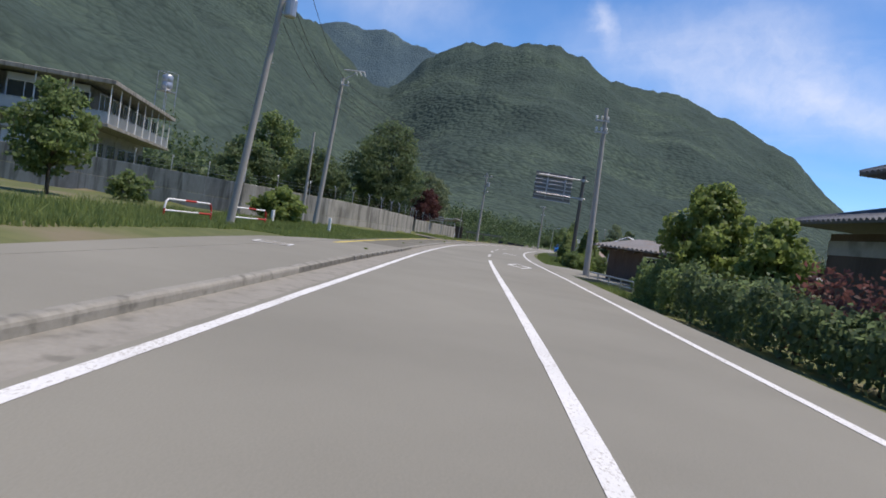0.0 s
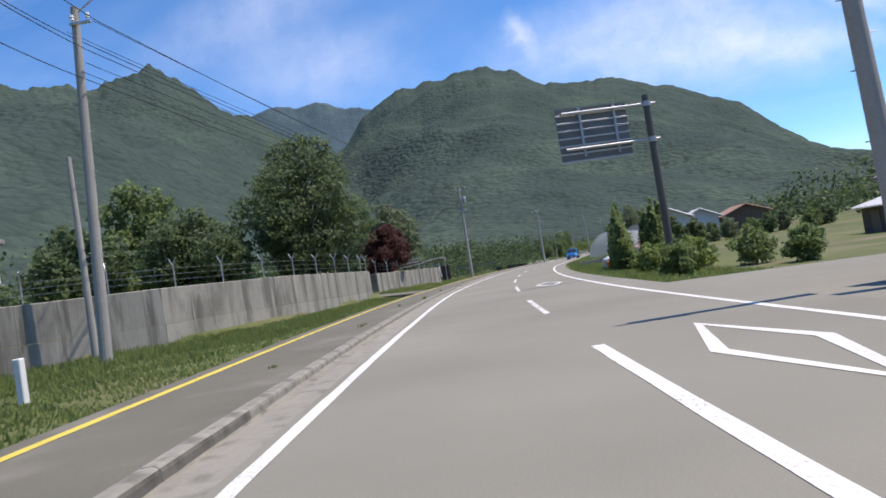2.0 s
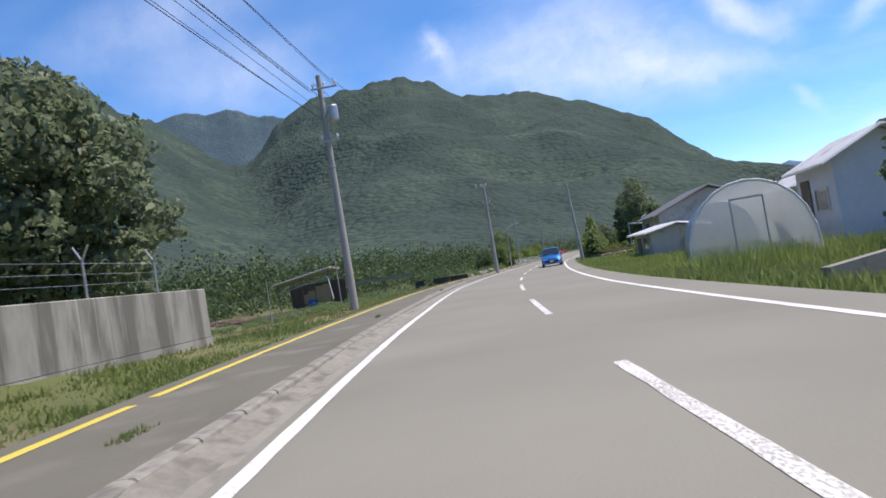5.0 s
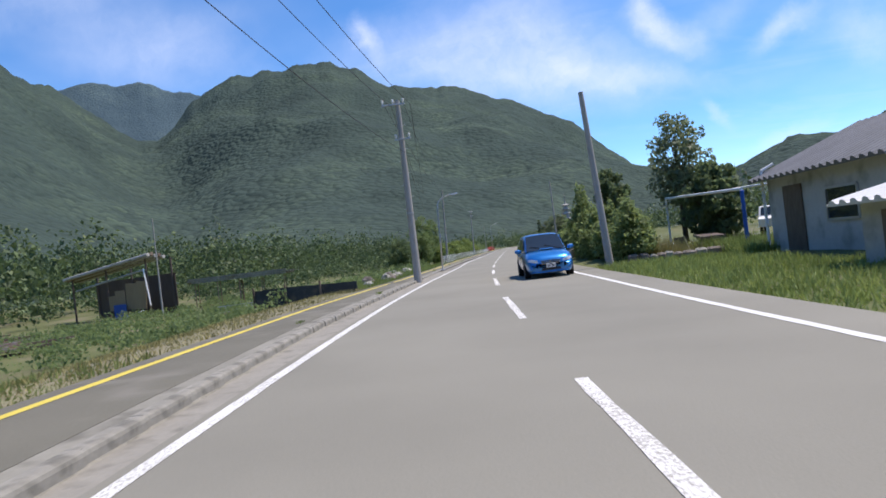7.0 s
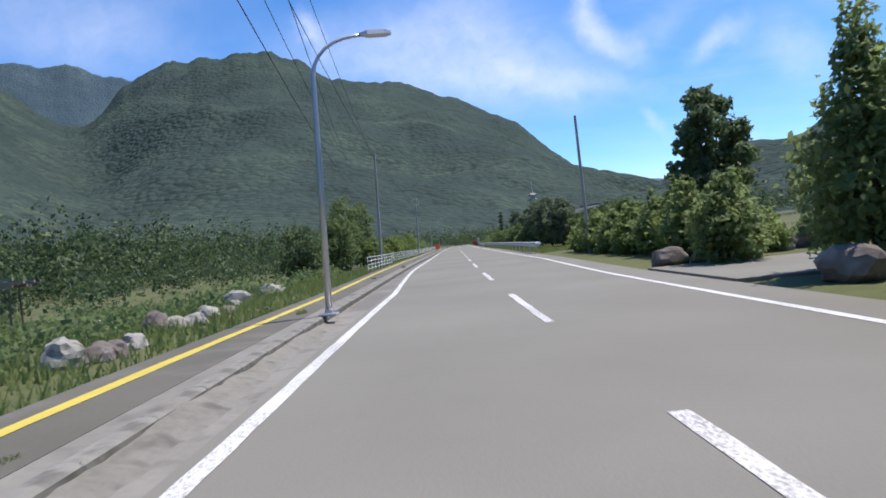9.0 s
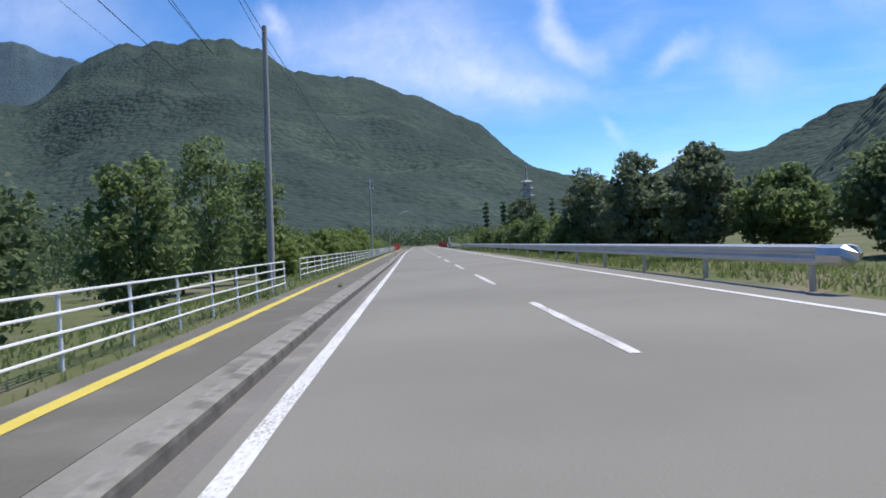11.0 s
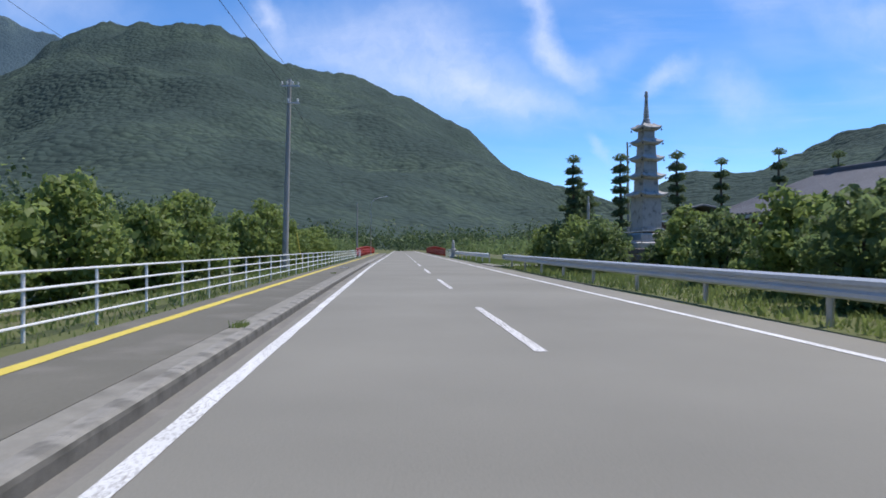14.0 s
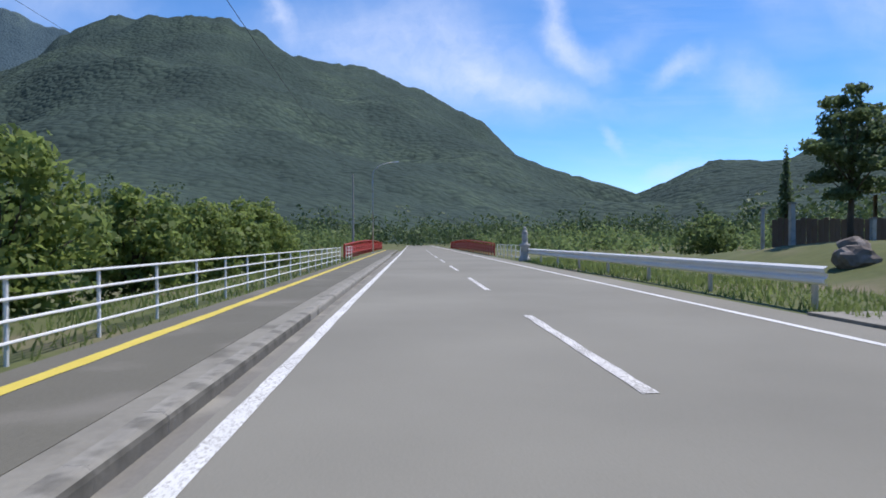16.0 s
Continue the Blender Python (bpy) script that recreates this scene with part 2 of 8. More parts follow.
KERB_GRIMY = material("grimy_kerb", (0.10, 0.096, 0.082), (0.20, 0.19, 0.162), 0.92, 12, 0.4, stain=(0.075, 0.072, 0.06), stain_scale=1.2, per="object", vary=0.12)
PAINT_WHITE = road_paint("road_paint_white", (0.60, 0.60, 0.58), (0.84, 0.84, 0.82), (0.45, 0.43, 0.39), 0.22, 34)
PAINT_AGED = road_paint("aged_road_paint", (0.60, 0.60, 0.57), (0.83, 0.83, 0.80), (0.36, 0.345, 0.31), 0.40, 38)
PAINT_WORN = road_paint("worn_road_paint", (0.60, 0.59, 0.56), (0.84, 0.83, 0.80), (0.34, 0.325, 0.29), 0.60, 42)
RAIL = material("rail_paint", (0.48, 0.50, 0.52), (0.64, 0.66, 0.68), 0.45, 12, 0.05, metal=0.15, stain_scale=1)
PAINT_YELLOW = material("road_paint_yellow", (0.56, 0.44, 0.06), (0.74, 0.60, 0.12), 0.75, 24, 0.2, stain_scale=2)
GROUND = material("earth_and_grass", (0.055, 0.075, 0.022), (0.16, 0.17, 0.06), 0.95, 1.5, 0.6, stain=(0.19, 0.16, 0.10), stain_scale=0.09)
GRASS = material("grass_blades", (0.14, 0.19, 0.058), (0.285, 0.350, 0.115), 0.7, 3, 0, per="island", vary=0.35, leaf=0.6, stain_scale=0.3)
MEADOW = material("meadow_blades", (0.150, 0.205, 0.050), (0.390, 0.470, 0.150), 0.7, 3, 0, per="island", vary=0.45, leaf=0.35, stain_scale=0.3)
DRYGRASS = material("dry_grass", (0.20, 0.19, 0.07), (0.40, 0.36, 0.16), 0.8, 3, 0, per="island", vary=0.4, leaf=0.2)
CONCRETE = material("weathered_concrete", (0.15, 0.143, 0.122), (0.44, 0.425, 0.38), 0.92, 6, 0.3, stain=(0.085, 0.082, 0.070), stain_scale=1.3, stretch=(1, 1, 0.10))
CONCRETE_MOSS = streaked_concrete("streaked_concrete", (0.40, 0.39, 0.345), (0.255, 0.245, 0.21), (0.105, 0.102, 0.086))
CONCRETE_LOW = streaked_concrete("lower_streaked_concrete", (0.42, 0.41, 0.365), (0.30, 0.288, 0.25), (0.15, 0.145, 0.122))
POLE = material("pole_concrete", (0.30, 0.29, 0.27), (0.45, 0.44, 0.41), 0.85, 16, 0.15, stain_scale=1.0)
STEEL = material("galvanised_steel", (0.42, 0.43, 0.44), (0.60, 0.61, 0.62), 0.42, 30, 0.05, metal=0.75, stain_scale=2)
DARKSTEEL = material("dark_steel", (0.05, 0.055, 0.06), (0.11, 0.115, 0.12), 0.55, 20, 0.05, metal=0.3)
BROWNSTEEL = material("brown_painted_steel", (0.075, 0.072, 0.068), (0.125, 0.12, 0.112), 0.5, 20, 0.05)
WHITEPAINT = material("white_paint", (0.76, 0.77, 0.76), (0.88, 0.88, 0.87), 0.5, 20, 0.05, stain_scale=1.5)
REDPAINT = material("red_paint", (0.36, 0.03, 0.02), (0.52, 0.06, 0.04), 0.5, 14, 0.05)
BARK = material("bark", (0.05, 0.04, 0.03), (0.16, 0.13, 0.10), 0.95, 9, 0.8, stretch=(1, 1, 0.25))
LEAF_DARK = material("leaves_dark", (0.115, 0.165, 0.088), (0.215, 0.292, 0.135), 0.55, 3, 0, per="island", vary=0.25, leaf=0.62)
LEAF_MID = material("leaves_mid", (0.14, 0.20, 0.082), (0.26, 0.345, 0.135), 0.55, 3, 0, per="island", vary=0.25, leaf=0.62)
LEAF_LIGHT = material("leaves_light", (0.175, 0.24, 0.072), (0.325, 0.41, 0.13), 0.55, 3, 0, per="island", vary=0.25, leaf=0.58)
LEAF_GREY = material("leaves_grey_green", (0.15, 0.19, 0.112), (0.27, 0.335, 0.195), 0.5, 3, 0, per="island", vary=0.25, leaf=0.55)
LEAF_RED = material("leaves_red", (0.085, 0.042, 0.040), (0.20, 0.088, 0.078), 0.6, 3, 0, per="island", vary=0.4, leaf=0.6)
LEAF_COL = material("leaves_juniper", (0.16, 0.22, 0.09), (0.32, 0.40, 0.155), 0.65, 3, 0, per="island", vary=0.32, leaf=0.62)
def forest_cover(name, dark, mid_, light, crown=0.115):
    """Tree crowns from above and aside: rounded pale cells, the shade between them painted dark, in stands of differing
    green.
    """
    m = material(name, dark, mid_, 0.95, crown * 2.2, 0, stain_scale=0.012, spec=0.08)
    n, l = m.node_tree.nodes, m.node_tree.links
    b = n["Principled BSDF"]
    old = b.inputs["Base Color"].links[0].from_socket
    co = n.new("ShaderNodeTexCoord")
    warp = n.new("ShaderNodeTexNoise")
    warp.inputs["Scale"].default_value, warp.inputs["Detail"].default_value = 0.06, 4
    l.new(co.outputs["Object"], warp.inputs["Vector"])
    push = n.new("ShaderNodeVectorMath")
    push.operation = "MULTIPLY_ADD"
    push.inputs[1].default_value = (9, 9, 9)
    l.new(warp.outputs["Color"], push.inputs[0])
    l.new(co.outputs["Object"], push.inputs[2])
    cell = n.new("ShaderNodeTexVoronoi")
    cell.inputs["Scale"].default_value = crown
    l.new(push.outputs[0], cell.inputs["Vector"])
    stand = n.new("ShaderNodeTexNoise")
    stand.inputs["Scale"].default_value, stand.inputs["Detail"].default_value = 0.0055, 6
    l.new(co.outputs["Object"], stand.inputs["Vector"])
    pick = n.new("ShaderNodeMapRange")
    pick.inputs["From Min"].default_value, pick.inputs["From Max"].default_value = 0.46, 0.70
    l.new(stand.outputs["Fac"], pick.inputs["Value"])
    sep_ = n.new("ShaderNodeSeparateColor")
    l.new(cell.outputs["Color"], sep_.inputs[0])
    some = n.new("ShaderNodeMath")
    some.operation = "MULTIPLY"
    l.new(sep_.outputs[0], some.inputs[0])
    l.new(pick.outputs["Result"], some.inputs[1])
    m1 = n.new("ShaderNodeMix")
    m1.data_type = "RGBA"
    l.new(some.outputs[0], m1.inputs["Factor"])
    l.new(old, m1.inputs["A"])
    m1.inputs["B"].default_value = (*light, 1)
    # shade between neighbouring crowns, mixed into the colour by cell distance
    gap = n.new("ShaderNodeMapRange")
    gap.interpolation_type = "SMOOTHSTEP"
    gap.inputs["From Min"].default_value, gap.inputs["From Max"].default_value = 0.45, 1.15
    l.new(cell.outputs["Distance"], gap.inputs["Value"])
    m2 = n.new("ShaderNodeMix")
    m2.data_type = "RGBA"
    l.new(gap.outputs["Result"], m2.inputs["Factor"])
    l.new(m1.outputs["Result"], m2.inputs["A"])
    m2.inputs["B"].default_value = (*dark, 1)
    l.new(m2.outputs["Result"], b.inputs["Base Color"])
    bp = n.new("ShaderNodeBump")
    bp.invert = True
    bp.inputs["Strength"].default_value, bp.inputs["Distance"].default_value = 0.8, 5.0
    l.new(cell.outputs["Distance"], bp.inputs["Height"])
    l.new(bp.outputs[0], b.inputs["Normal"])
    return m


# faint blue of haze over the slopes is mixed into these greens
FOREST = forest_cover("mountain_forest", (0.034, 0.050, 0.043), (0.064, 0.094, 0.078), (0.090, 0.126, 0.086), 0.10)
# bluer copy for the farther ridge: aerial haze painted into the forest colour
FOREST_HAZED = forest_cover("hazed_ridge_forest", (0.050, 0.080, 0.098), (0.082, 0.122, 0.140), (0.105, 0.148, 0.150), 0.10)
# the blue is distance haze, set as the peak's base colour
FOREST_FAR_HAZED = material("far_mountain", (0.07, 0.12, 0.20), (0.10, 0.16, 0.25), 0.95, 0.02, 0, stain_scale=0.004)
WOOD = material("weathered_wood", (0.10, 0.075, 0.055), (0.26, 0.20, 0.15), 0.9, 12, 0.5, stretch=(1, 1, 0.2), per="object", vary=0.25)
WOOD_DARK = material("dark_wood", (0.088, 0.064, 0.053), (0.19, 0.142, 0.118), 0.85, 10, 0.5, stretch=(1, 1, 0.15))
TIN = material("corrugated_tin", (0.17, 0.165, 0.165), (0.29, 0.28, 0.28), 0.75, 10, 0.1, metal=0.0, stain=(0.24, 0.20, 0.175), stain_scale=0.7)
ROOF_TILE = material("roof_tile", (0.10, 0.105, 0.12), (0.20, 0.21, 0.23), 0.7, 10, 0.2, spec=0.35)
DRYEARTH = material("dry_verge_earth", (0.165, 0.150, 0.085), (0.285, 0.255, 0.160), 0.95, 5, 0.5, stain=(0.20, 0.20, 0.10), stain_scale=0.5)
ROCK = material("boulder_rock", (0.27, 0.255, 0.22), (0.53, 0.51, 0.45), 0.9, 5, 0.7, stain=(0.12, 0.12, 0.10), stain_scale=1.5)
ROCK_BROWN = material("brown_boulder", (0.12, 0.10, 0.085), (0.27, 0.23, 0.20), 0.9, 4, 0.7, stain=(0.30, 0.27, 0.25), stain_scale=1.0)
PLASTER = material("house_plaster", (0.42, 0.42, 0.41), (0.58, 0.58, 0.56), 0.9, 8, 0.15, stain=(0.30, 0.30, 0.28), stain_scale=0.5)
GLASS_DARK = material("window_glass", (0.02, 0.025, 0.03), (0.04, 0.05, 0.055), 0.06, 2, 0, spec=0.8)
STONE = material("pagoda_stone", (0.36, 0.35, 0.33), (0.56, 0.55, 0.52), 0.85, 8, 0.4, stain=(0.22, 0.22, 0.20), stain_scale=1.2)
RUBBER = material("rubber", (0.012, 0.012, 0.012), (0.03, 0.03, 0.03), 0.8, 20, 0.1)
WIRE = material("cable_black", (0.02, 0.02, 0.022), (0.04, 0.04, 0.045), 0.7, 5, 0)


# ---- mesh helpers ----
class Shape:
    """Collects corners and faces of one mesh."""

    def __init__(self):
        self.v, self.f = [], []

    def add(self, verts, faces):
        k = len(self.v)
        self.v += [tuple(p) for p in verts]
        self.f += [tuple(i + k for i in f) for f in faces]
        return self

    def box(self, c, s, m=None, bev=0.0):
        """A box of centre c and size s, its edges cut by bev, turned by m."""
        h = [a / 2 for a in s]
        if bev <= 0:
            vs = [Vector((x * h[0], y * h[1], z * h[2])) for x in (-1, 1) for y in (-1, 1) for z in (-1, 1)]
            fs = [(0, 1, 3, 2), (4, 6, 7, 5), (0, 4, 5, 1), (2, 3, 7, 6), (0, 2, 6, 4), (1, 5, 7, 3)]
        else:
            b = min(bev, min(h) * 0.9)
            bm = bmesh.new()
            bmesh.ops.create_cube(bm, size=1.0)
            for v in bm.verts:
                v.co = Vector((v.co.x * s[0], v.co.y * s[1], v.co.z * s[2]))
            bmesh.ops.bevel(bm, geom=bm.edges[:], offset=b, segments=1, affect="EDGES")
            bm.verts.index_update()
            vs = [v.co.copy() for v in bm.verts]
            fs = [tuple(v.index for v in f.verts) for f in bm.faces]
            bm.free()
        if m is not None:
            vs = [m @ v for v in vs]
        return self.add([v + Vector(c) for v in vs], fs)

    def rod(self, p, q, r, r2=None, n=8, caps=True):
        p, q = Vector(p), Vector(q)
        r2 = r if r2 is None else r2
        w = (q - p).normalized()
        u = w.orthogonal().normalized()
        s = w.cross(u)
        vs = []
        for c, rad in ((p, r), (q, r2)):
            vs += [c + (u * math.cos(2 * math.pi * i / n) + s * math.sin(2 * math.pi * i / n)) * rad for i in range(n)]
        fs = [(i, (i + 1) % n, n + (i + 1) % n, n + i) for i in range(n)]
        if caps:
            fs += [tuple(range(n - 1, -1, -1)), tuple(range(n, 2 * n))]
        return self.add(vs, fs)

    def tube(self, pts, r, n=6):
        """A bent rod through pts; r: one radius or one for each point."""
        pts = [Vector(p) for p in pts]
        rs = r if isinstance(r, (list, tuple)) else [r] * len(pts)
        vs, fs = [], []
        u = None
        for i, p in enumerate(pts):
            w = (pts[min(i + 1, len(pts) - 1)] - pts[max(i - 1, 0)]).normalized()
            u = w.orthogonal().normalized() if u is None else (u - w * u.dot(w)).normalized()
            s = w.cross(u)
            vs += [p + (u * math.cos(2 * math.pi * j / n) + s * math.sin(2 * math.pi * j / n)) * rs[i] for j in range(n)]
        for i in range(len(pts) - 1):
            fs += [(i * n + j, i * n + (j + 1) % n, (i + 1) * n + (j + 1) % n, (i + 1) * n + j) for j in range(n)]
        fs += [tuple(range(n - 1, -1, -1)), tuple(range((len(pts) - 1) * n, len(pts) * n))]
        return self.add(vs, fs)

    def lathe(self, prof, c=(0, 0, 0), n=16):
        """Turns a profile of (radius, height) round the upright through c."""
        vs = [(c[0] + r * math.cos(2 * math.pi * j / n), c[1] + r * math.sin(2 * math.pi * j / n), c[2] + z) for r, z in prof for j in range(n)]
        fs = [(i * n + j, i * n + (j + 1) % n, (i + 1) * n + (j + 1) % n, (i + 1) * n + j) for i in range(len(prof) - 1) for j in range(n)]
        fs += [tuple(range(n - 1, -1, -1)), tuple(range((len(prof) - 1) * n, len(prof) * n))]
        return self.add(vs, fs)

    def grid(self, rows):
        """A sheet through rows of points, all of one length."""
        n = len(rows[0])
        vs = [p for r in rows for p in r]
        fs = [(i * n + j, i * n + j + 1, (i + 1) * n + j + 1, (i + 1) * n + j) for i in range(len(rows) - 1) for j in range(n - 1)]
        return self.add(vs, fs)

    def loft(self, rings, caps=True):
        """A closed body through rings of points."""
        n = len(rings[0])
        vs = [p for r in rings for p in r]
        fs = [(i * n + j, i * n + (j + 1) % n, (i + 1) * n + (j + 1) % n, (i + 1) * n + j) for i in range(len(rings) - 1) for j in range(n)]
        if caps:
            fs += [tuple(range(n - 1, -1, -1)), tuple(range((len(rings) - 1) * n, len(rings) * n))]
        return self.add(vs, fs)

    def mesh(self, name, mat, smooth=False):
        me = bpy.data.meshes.new(name)
        me.from_pydata(self.v, [], self.f)
        me.materials.append(mat)
        if smooth:
            me.polygons.foreach_set("use_smooth", [True] * len(me.polygons))
        me.update()
        return me


def part(name, shape, mat, parent, label="", smooth=False):
    ob = new(name, shape if isinstance(shape, bpy.types.Mesh) else shape.mesh(name, mat, smooth))
    ob.parent = parent
    return tagged(ob, label)


def thing(name, label, category, m=None, group="", kind=""):
    ob = new(name)
    ob.empty_display_size = 0.2
    if m is not None:
        ob.matrix_basis = m
    return tagged(ob, label, category, group, kind)


def single(name, shape, mat, label, category, m=None, group="", kind="", smooth=False):
    ob = new(name, shape if isinstance(shape, bpy.types.Mesh) else shape.mesh(name, mat, smooth))
    if m is not None:
        ob.matrix_basis = m
    return tagged(ob, label, category, group, kind)


# ---- the road's line ----
BEND = np.array([-28.7019, -27.4303, 8.3676, -2.1074, -0.6299, 0.8642, -0.2650])


def mid(y):
    """x of the road's centre line at y; straight on past both ends."""
    c = lambda q: float(np.polynomial.chebyshev.chebval((q - 130) / 150, BEND))
    if y > 270:
        return c(270) + (y - 270) * (c(270) - c(262)) / 8
    if y < 0:
        return c(0) + y * (c(4) - c(0)) / 4
    return c(y)


def heading(y):
    """Unit vectors along and across (to the right) the road at y."""
    dx = (mid(y + 0.5) - mid(y - 0.5))
    k = math.hypot(dx, 1)
    return Vector((dx / k, 1 / k, 0)), Vector((1 / k, -dx / k, 0))


def at(y, side, z=0.0):
    """The place beside the centre line at y, side metres to the right."""
    p = Vector((mid(y), y, z)) + heading(y)[1] * side
    p.z = z
    return p


def yaw_at(y):
    """Degrees by which the road is turned at y."""
    a = heading(y)[0]
    return math.degrees(math.atan2(-a.x, a.y))


def along(y, side, z=0.0, turn=0.0):
    p = at(y, side, z)
    return pose(p.x, p.y, p.z, 0, 0, yaw_at(y) + turn)


def ease(pairs):
    """A line through (y, value) pairs."""
    xs, vs = zip(*pairs)
    return lambda y: float(np.interp(y, xs, vs))


# smooth random heights for numpy grids
def value_noise(x, y, seed=0):
    xi, yi = np.floor(x).astype(np.int64), np.floor(y).astype(np.int64)
    u, v = x - xi, y - yi
    u, v = u * u * (3 - 2 * u), v * v * (3 - 2 * v)

    def h(a, b):
        n = (a * 374761393 + b * 668265263 + seed * 1442695041) & 0xFFFFFFFF
        n = ((n ^ (n >> 13)) * 1274126177) & 0xFFFFFFFF
        return ((n ^ (n >> 16)) & 0xFFFF) / 65535.0

    return (h(xi, yi) * (1 - u) + h(xi + 1, yi) * u) * (1 - v) + (h(xi, yi + 1) * (1 - u) + h(xi + 1, yi + 1) * u) * v - 0.5


def fractal(x, y, octaves, seed=0):
    s = np.zeros_like(x)
    for o in range(octaves):
        s = s + value_noise(x * 2 ** o, y * 2 ** o, seed + o) / 2 ** o
    return s


def sheet_mesh(name, xs, ys, zs, mat, smooth=False):
    """A mesh from three grids of one shape."""
    a, b = xs.shape
    co = np.stack([xs, ys, zs], -1).reshape(-1, 3)
    i = np.arange(a * b).reshape(a, b)
    quads = np.stack([i[:-1, :-1], i[:-1, 1:], i[1:, 1:], i[1:, :-1]], -1).reshape(-1, 4)
    return array_mesh(name, co, quads, mat, smooth)


def array_mesh(name, co, quads, mat, smooth=False):
    me = bpy.data.meshes.new(name)
    k = quads.shape[1]
    me.vertices.add(len(co))
    me.vertices.foreach_set("co", np.ascontiguousarray(co, np.float32).ravel())
    me.loops.add(quads.size)
    me.loops.foreach_set("vertex_index", np.ascontiguousarray(quads, np.int32).ravel())
    me.polygons.add(len(quads))
    me.polygons.foreach_set("loop_start", np.arange(0, quads.size, k, dtype=np.int32))
    if smooth:
        me.polygons.foreach_set("use_smooth", np.ones(len(quads), bool))
    me.materials.append(mat)
    me.update(calc_edges=True)
    me.validate()
    return me

# ---- ground, road and markings ----
KERB_L = ease([(-40, -4.05), (17, -4.1), (27, -3.85), (38, -3.83), (52, -3.76), (62, -3.6), (73, -3.47), (95, -3.72), (109, -3.88), (119, -3.66), (131, -3.4), (145, -3.35), (160, -3.42), (173, -3.45), (190, -3.34), (204, -3.27), (228, -3.34), (400, -3.34)])
YELLOW = ease([(-40, -6.09), (10, -6.10), (25, -5.93), (40, -5.79), (55, -5.71), (70, -5.36), (85, -5.40), (100, -5.68), (115, -5.29), (130, -4.51), (145, -4.31), (160, -4.57), (180, -4.81), (220, -4.77), (260, -4.73), (310, -4.91), (400, -4.91)])
WALK_L = lambda y: YELLOW(y) - 0.42
LINE_R = ease([(-40, 2.73), (10, 2.71), (25, 2.83), (40, 2.60), (55, 2.55), (70, 2.55), (85, 2.51), (100, 2.72), (115, 2.85), (130, 2.74), (145, 2.85), (160, 3.32), (180, 3.26), (220, 3.35), (260, 3.42), (310, 3.28), (400, 3.28)])
LINE_L = ease([(-40, -3.10), (10, -3.31), (25, -3.20), (40, -3.09), (55, -3.13), (70, -2.89), (85, -2.97), (100, -3.29), (115, -3.09), (130, -2.80), (145, -2.63), (160, -3.02), (180, -2.99), (220, -2.98), (260, -3.01), (310, -2.87), (400, -2.87)])
EDGE_R = lambda y: LINE_R(y) + 0.92
STEP = 0.13

TAB_Y = np.arange(-60.0, 460.0, 1.0)
TAB_X = np.array([mid(y) for y in TAB_Y])
TAB_C = np.array([heading(y)[0].y for y in TAB_Y])


def side_of(x, y):
    """Metres to the right of the centre line, roughly, for arrays."""
    return (x - np.interp(y, TAB_Y, TAB_X)) * np.interp(y, TAB_Y, TAB_C)


def ramp(v, a, b):
    return np.clip((v - a) / (b - a), 0, 1)


def ground_height(x, y):
    s = side_of(x, y)
    z = np.full_like(s, -0.10)
    # right: falls away beside the bend, level again further on
    z = z + np.where(s > 0, -0.085 * np.clip(s - 3.0, 0, 6.0) * (1 - ramp(y, 78, 112)), 0)
    z = z + np.where(s > 0, 0.10 * ramp(s, 3.5, 4.5) * ramp(y, 100, 120), 0)
    z = z + np.where(s > 0, 1.1 * ramp(s, 9, 13) * ramp(y, 225, 240) * (1 - ramp(y, 275, 290)), 0)
    # left: verge, terraces behind the walls, fields
    z = z + np.where(s < 0, 0.24 * ramp(-s, 6.0, 8.0), 0)
    z = z + np.where(s < 0, 0.35 * ramp(-s, 7.6, 9.6) * ramp(y, 60, 63) * (1 - ramp(y, 78, 84)), 0)
    wall_y = np.interp(x, [-75, -64, -40, -31.8, -28.7], [7.9, 14.5, 29.0, 34.2, 39.6])
    wall_x = np.interp(y, [34.2, 39.6, 46.3, 51.3, 57.0, 59.1], [-31.8, -28.7, -28.8, -29.7, -31.3, -32.3])
    terrace = ramp(y - wall_y, 0.5, 2.0) * ramp(wall_x - x, 0.3, 1.6) * (1 - ramp(y, 58, 59.6))
    terrace = np.maximum(terrace, ramp(-34.9 - 0.15 * (y - 63.2) - x, 0.3, 1.6) * ramp(y, 64.5, 66) * (1 - ramp(y, 76, 77.5)))
    terrace = np.maximum(terrace * (1 - ramp(-x, 62, 80)), ramp(-40.0 - x, 0, 2) * (1 - ramp(-x, 62, 80)) * ramp(y, 58, 60) * (1 - ramp(y, 78, 84)))
    z = z + np.where(s < 0, 1.35 * terrace, 0)
    z = z + np.where(s < 0, -1.35 * ramp(-s, 6.5, 15) * ramp(y, 84, 104) * (1 - ramp(y, 300, 330)), 0)
    z = z + 0.10 * fractal(x / 3.0, y / 3.0, 3, 5) * ramp(np.abs(s), 6.5, 9)
    return z


def ground_z(x, y):
    return float(ground_height(np.array([[float(x)]]), np.array([[float(y)]]))[0, 0])


gx = np.concatenate([np.linspace(-4800, -220, 14), np.arange(-200, -90, 8.0), np.arange(-88, 60, 1.5), np.arange(64, 200, 8.0), np.linspace(220, 4800, 14)])
gy = np.concatenate([np.linspace(-4800, -120, 12), np.arange(-100, -20, 8.0), np.arange(-18, 330, 1.5), np.arange(335, 520, 8.0), np.linspace(540, 4800, 14)])
GX, GY = np.meshgrid(gx, gy)
single("ground", sheet_mesh("ground", GX, GY, ground_height(GX, GY), GROUND), None, "green and brown valley floor of grass and earth", "ground", kind="structure")


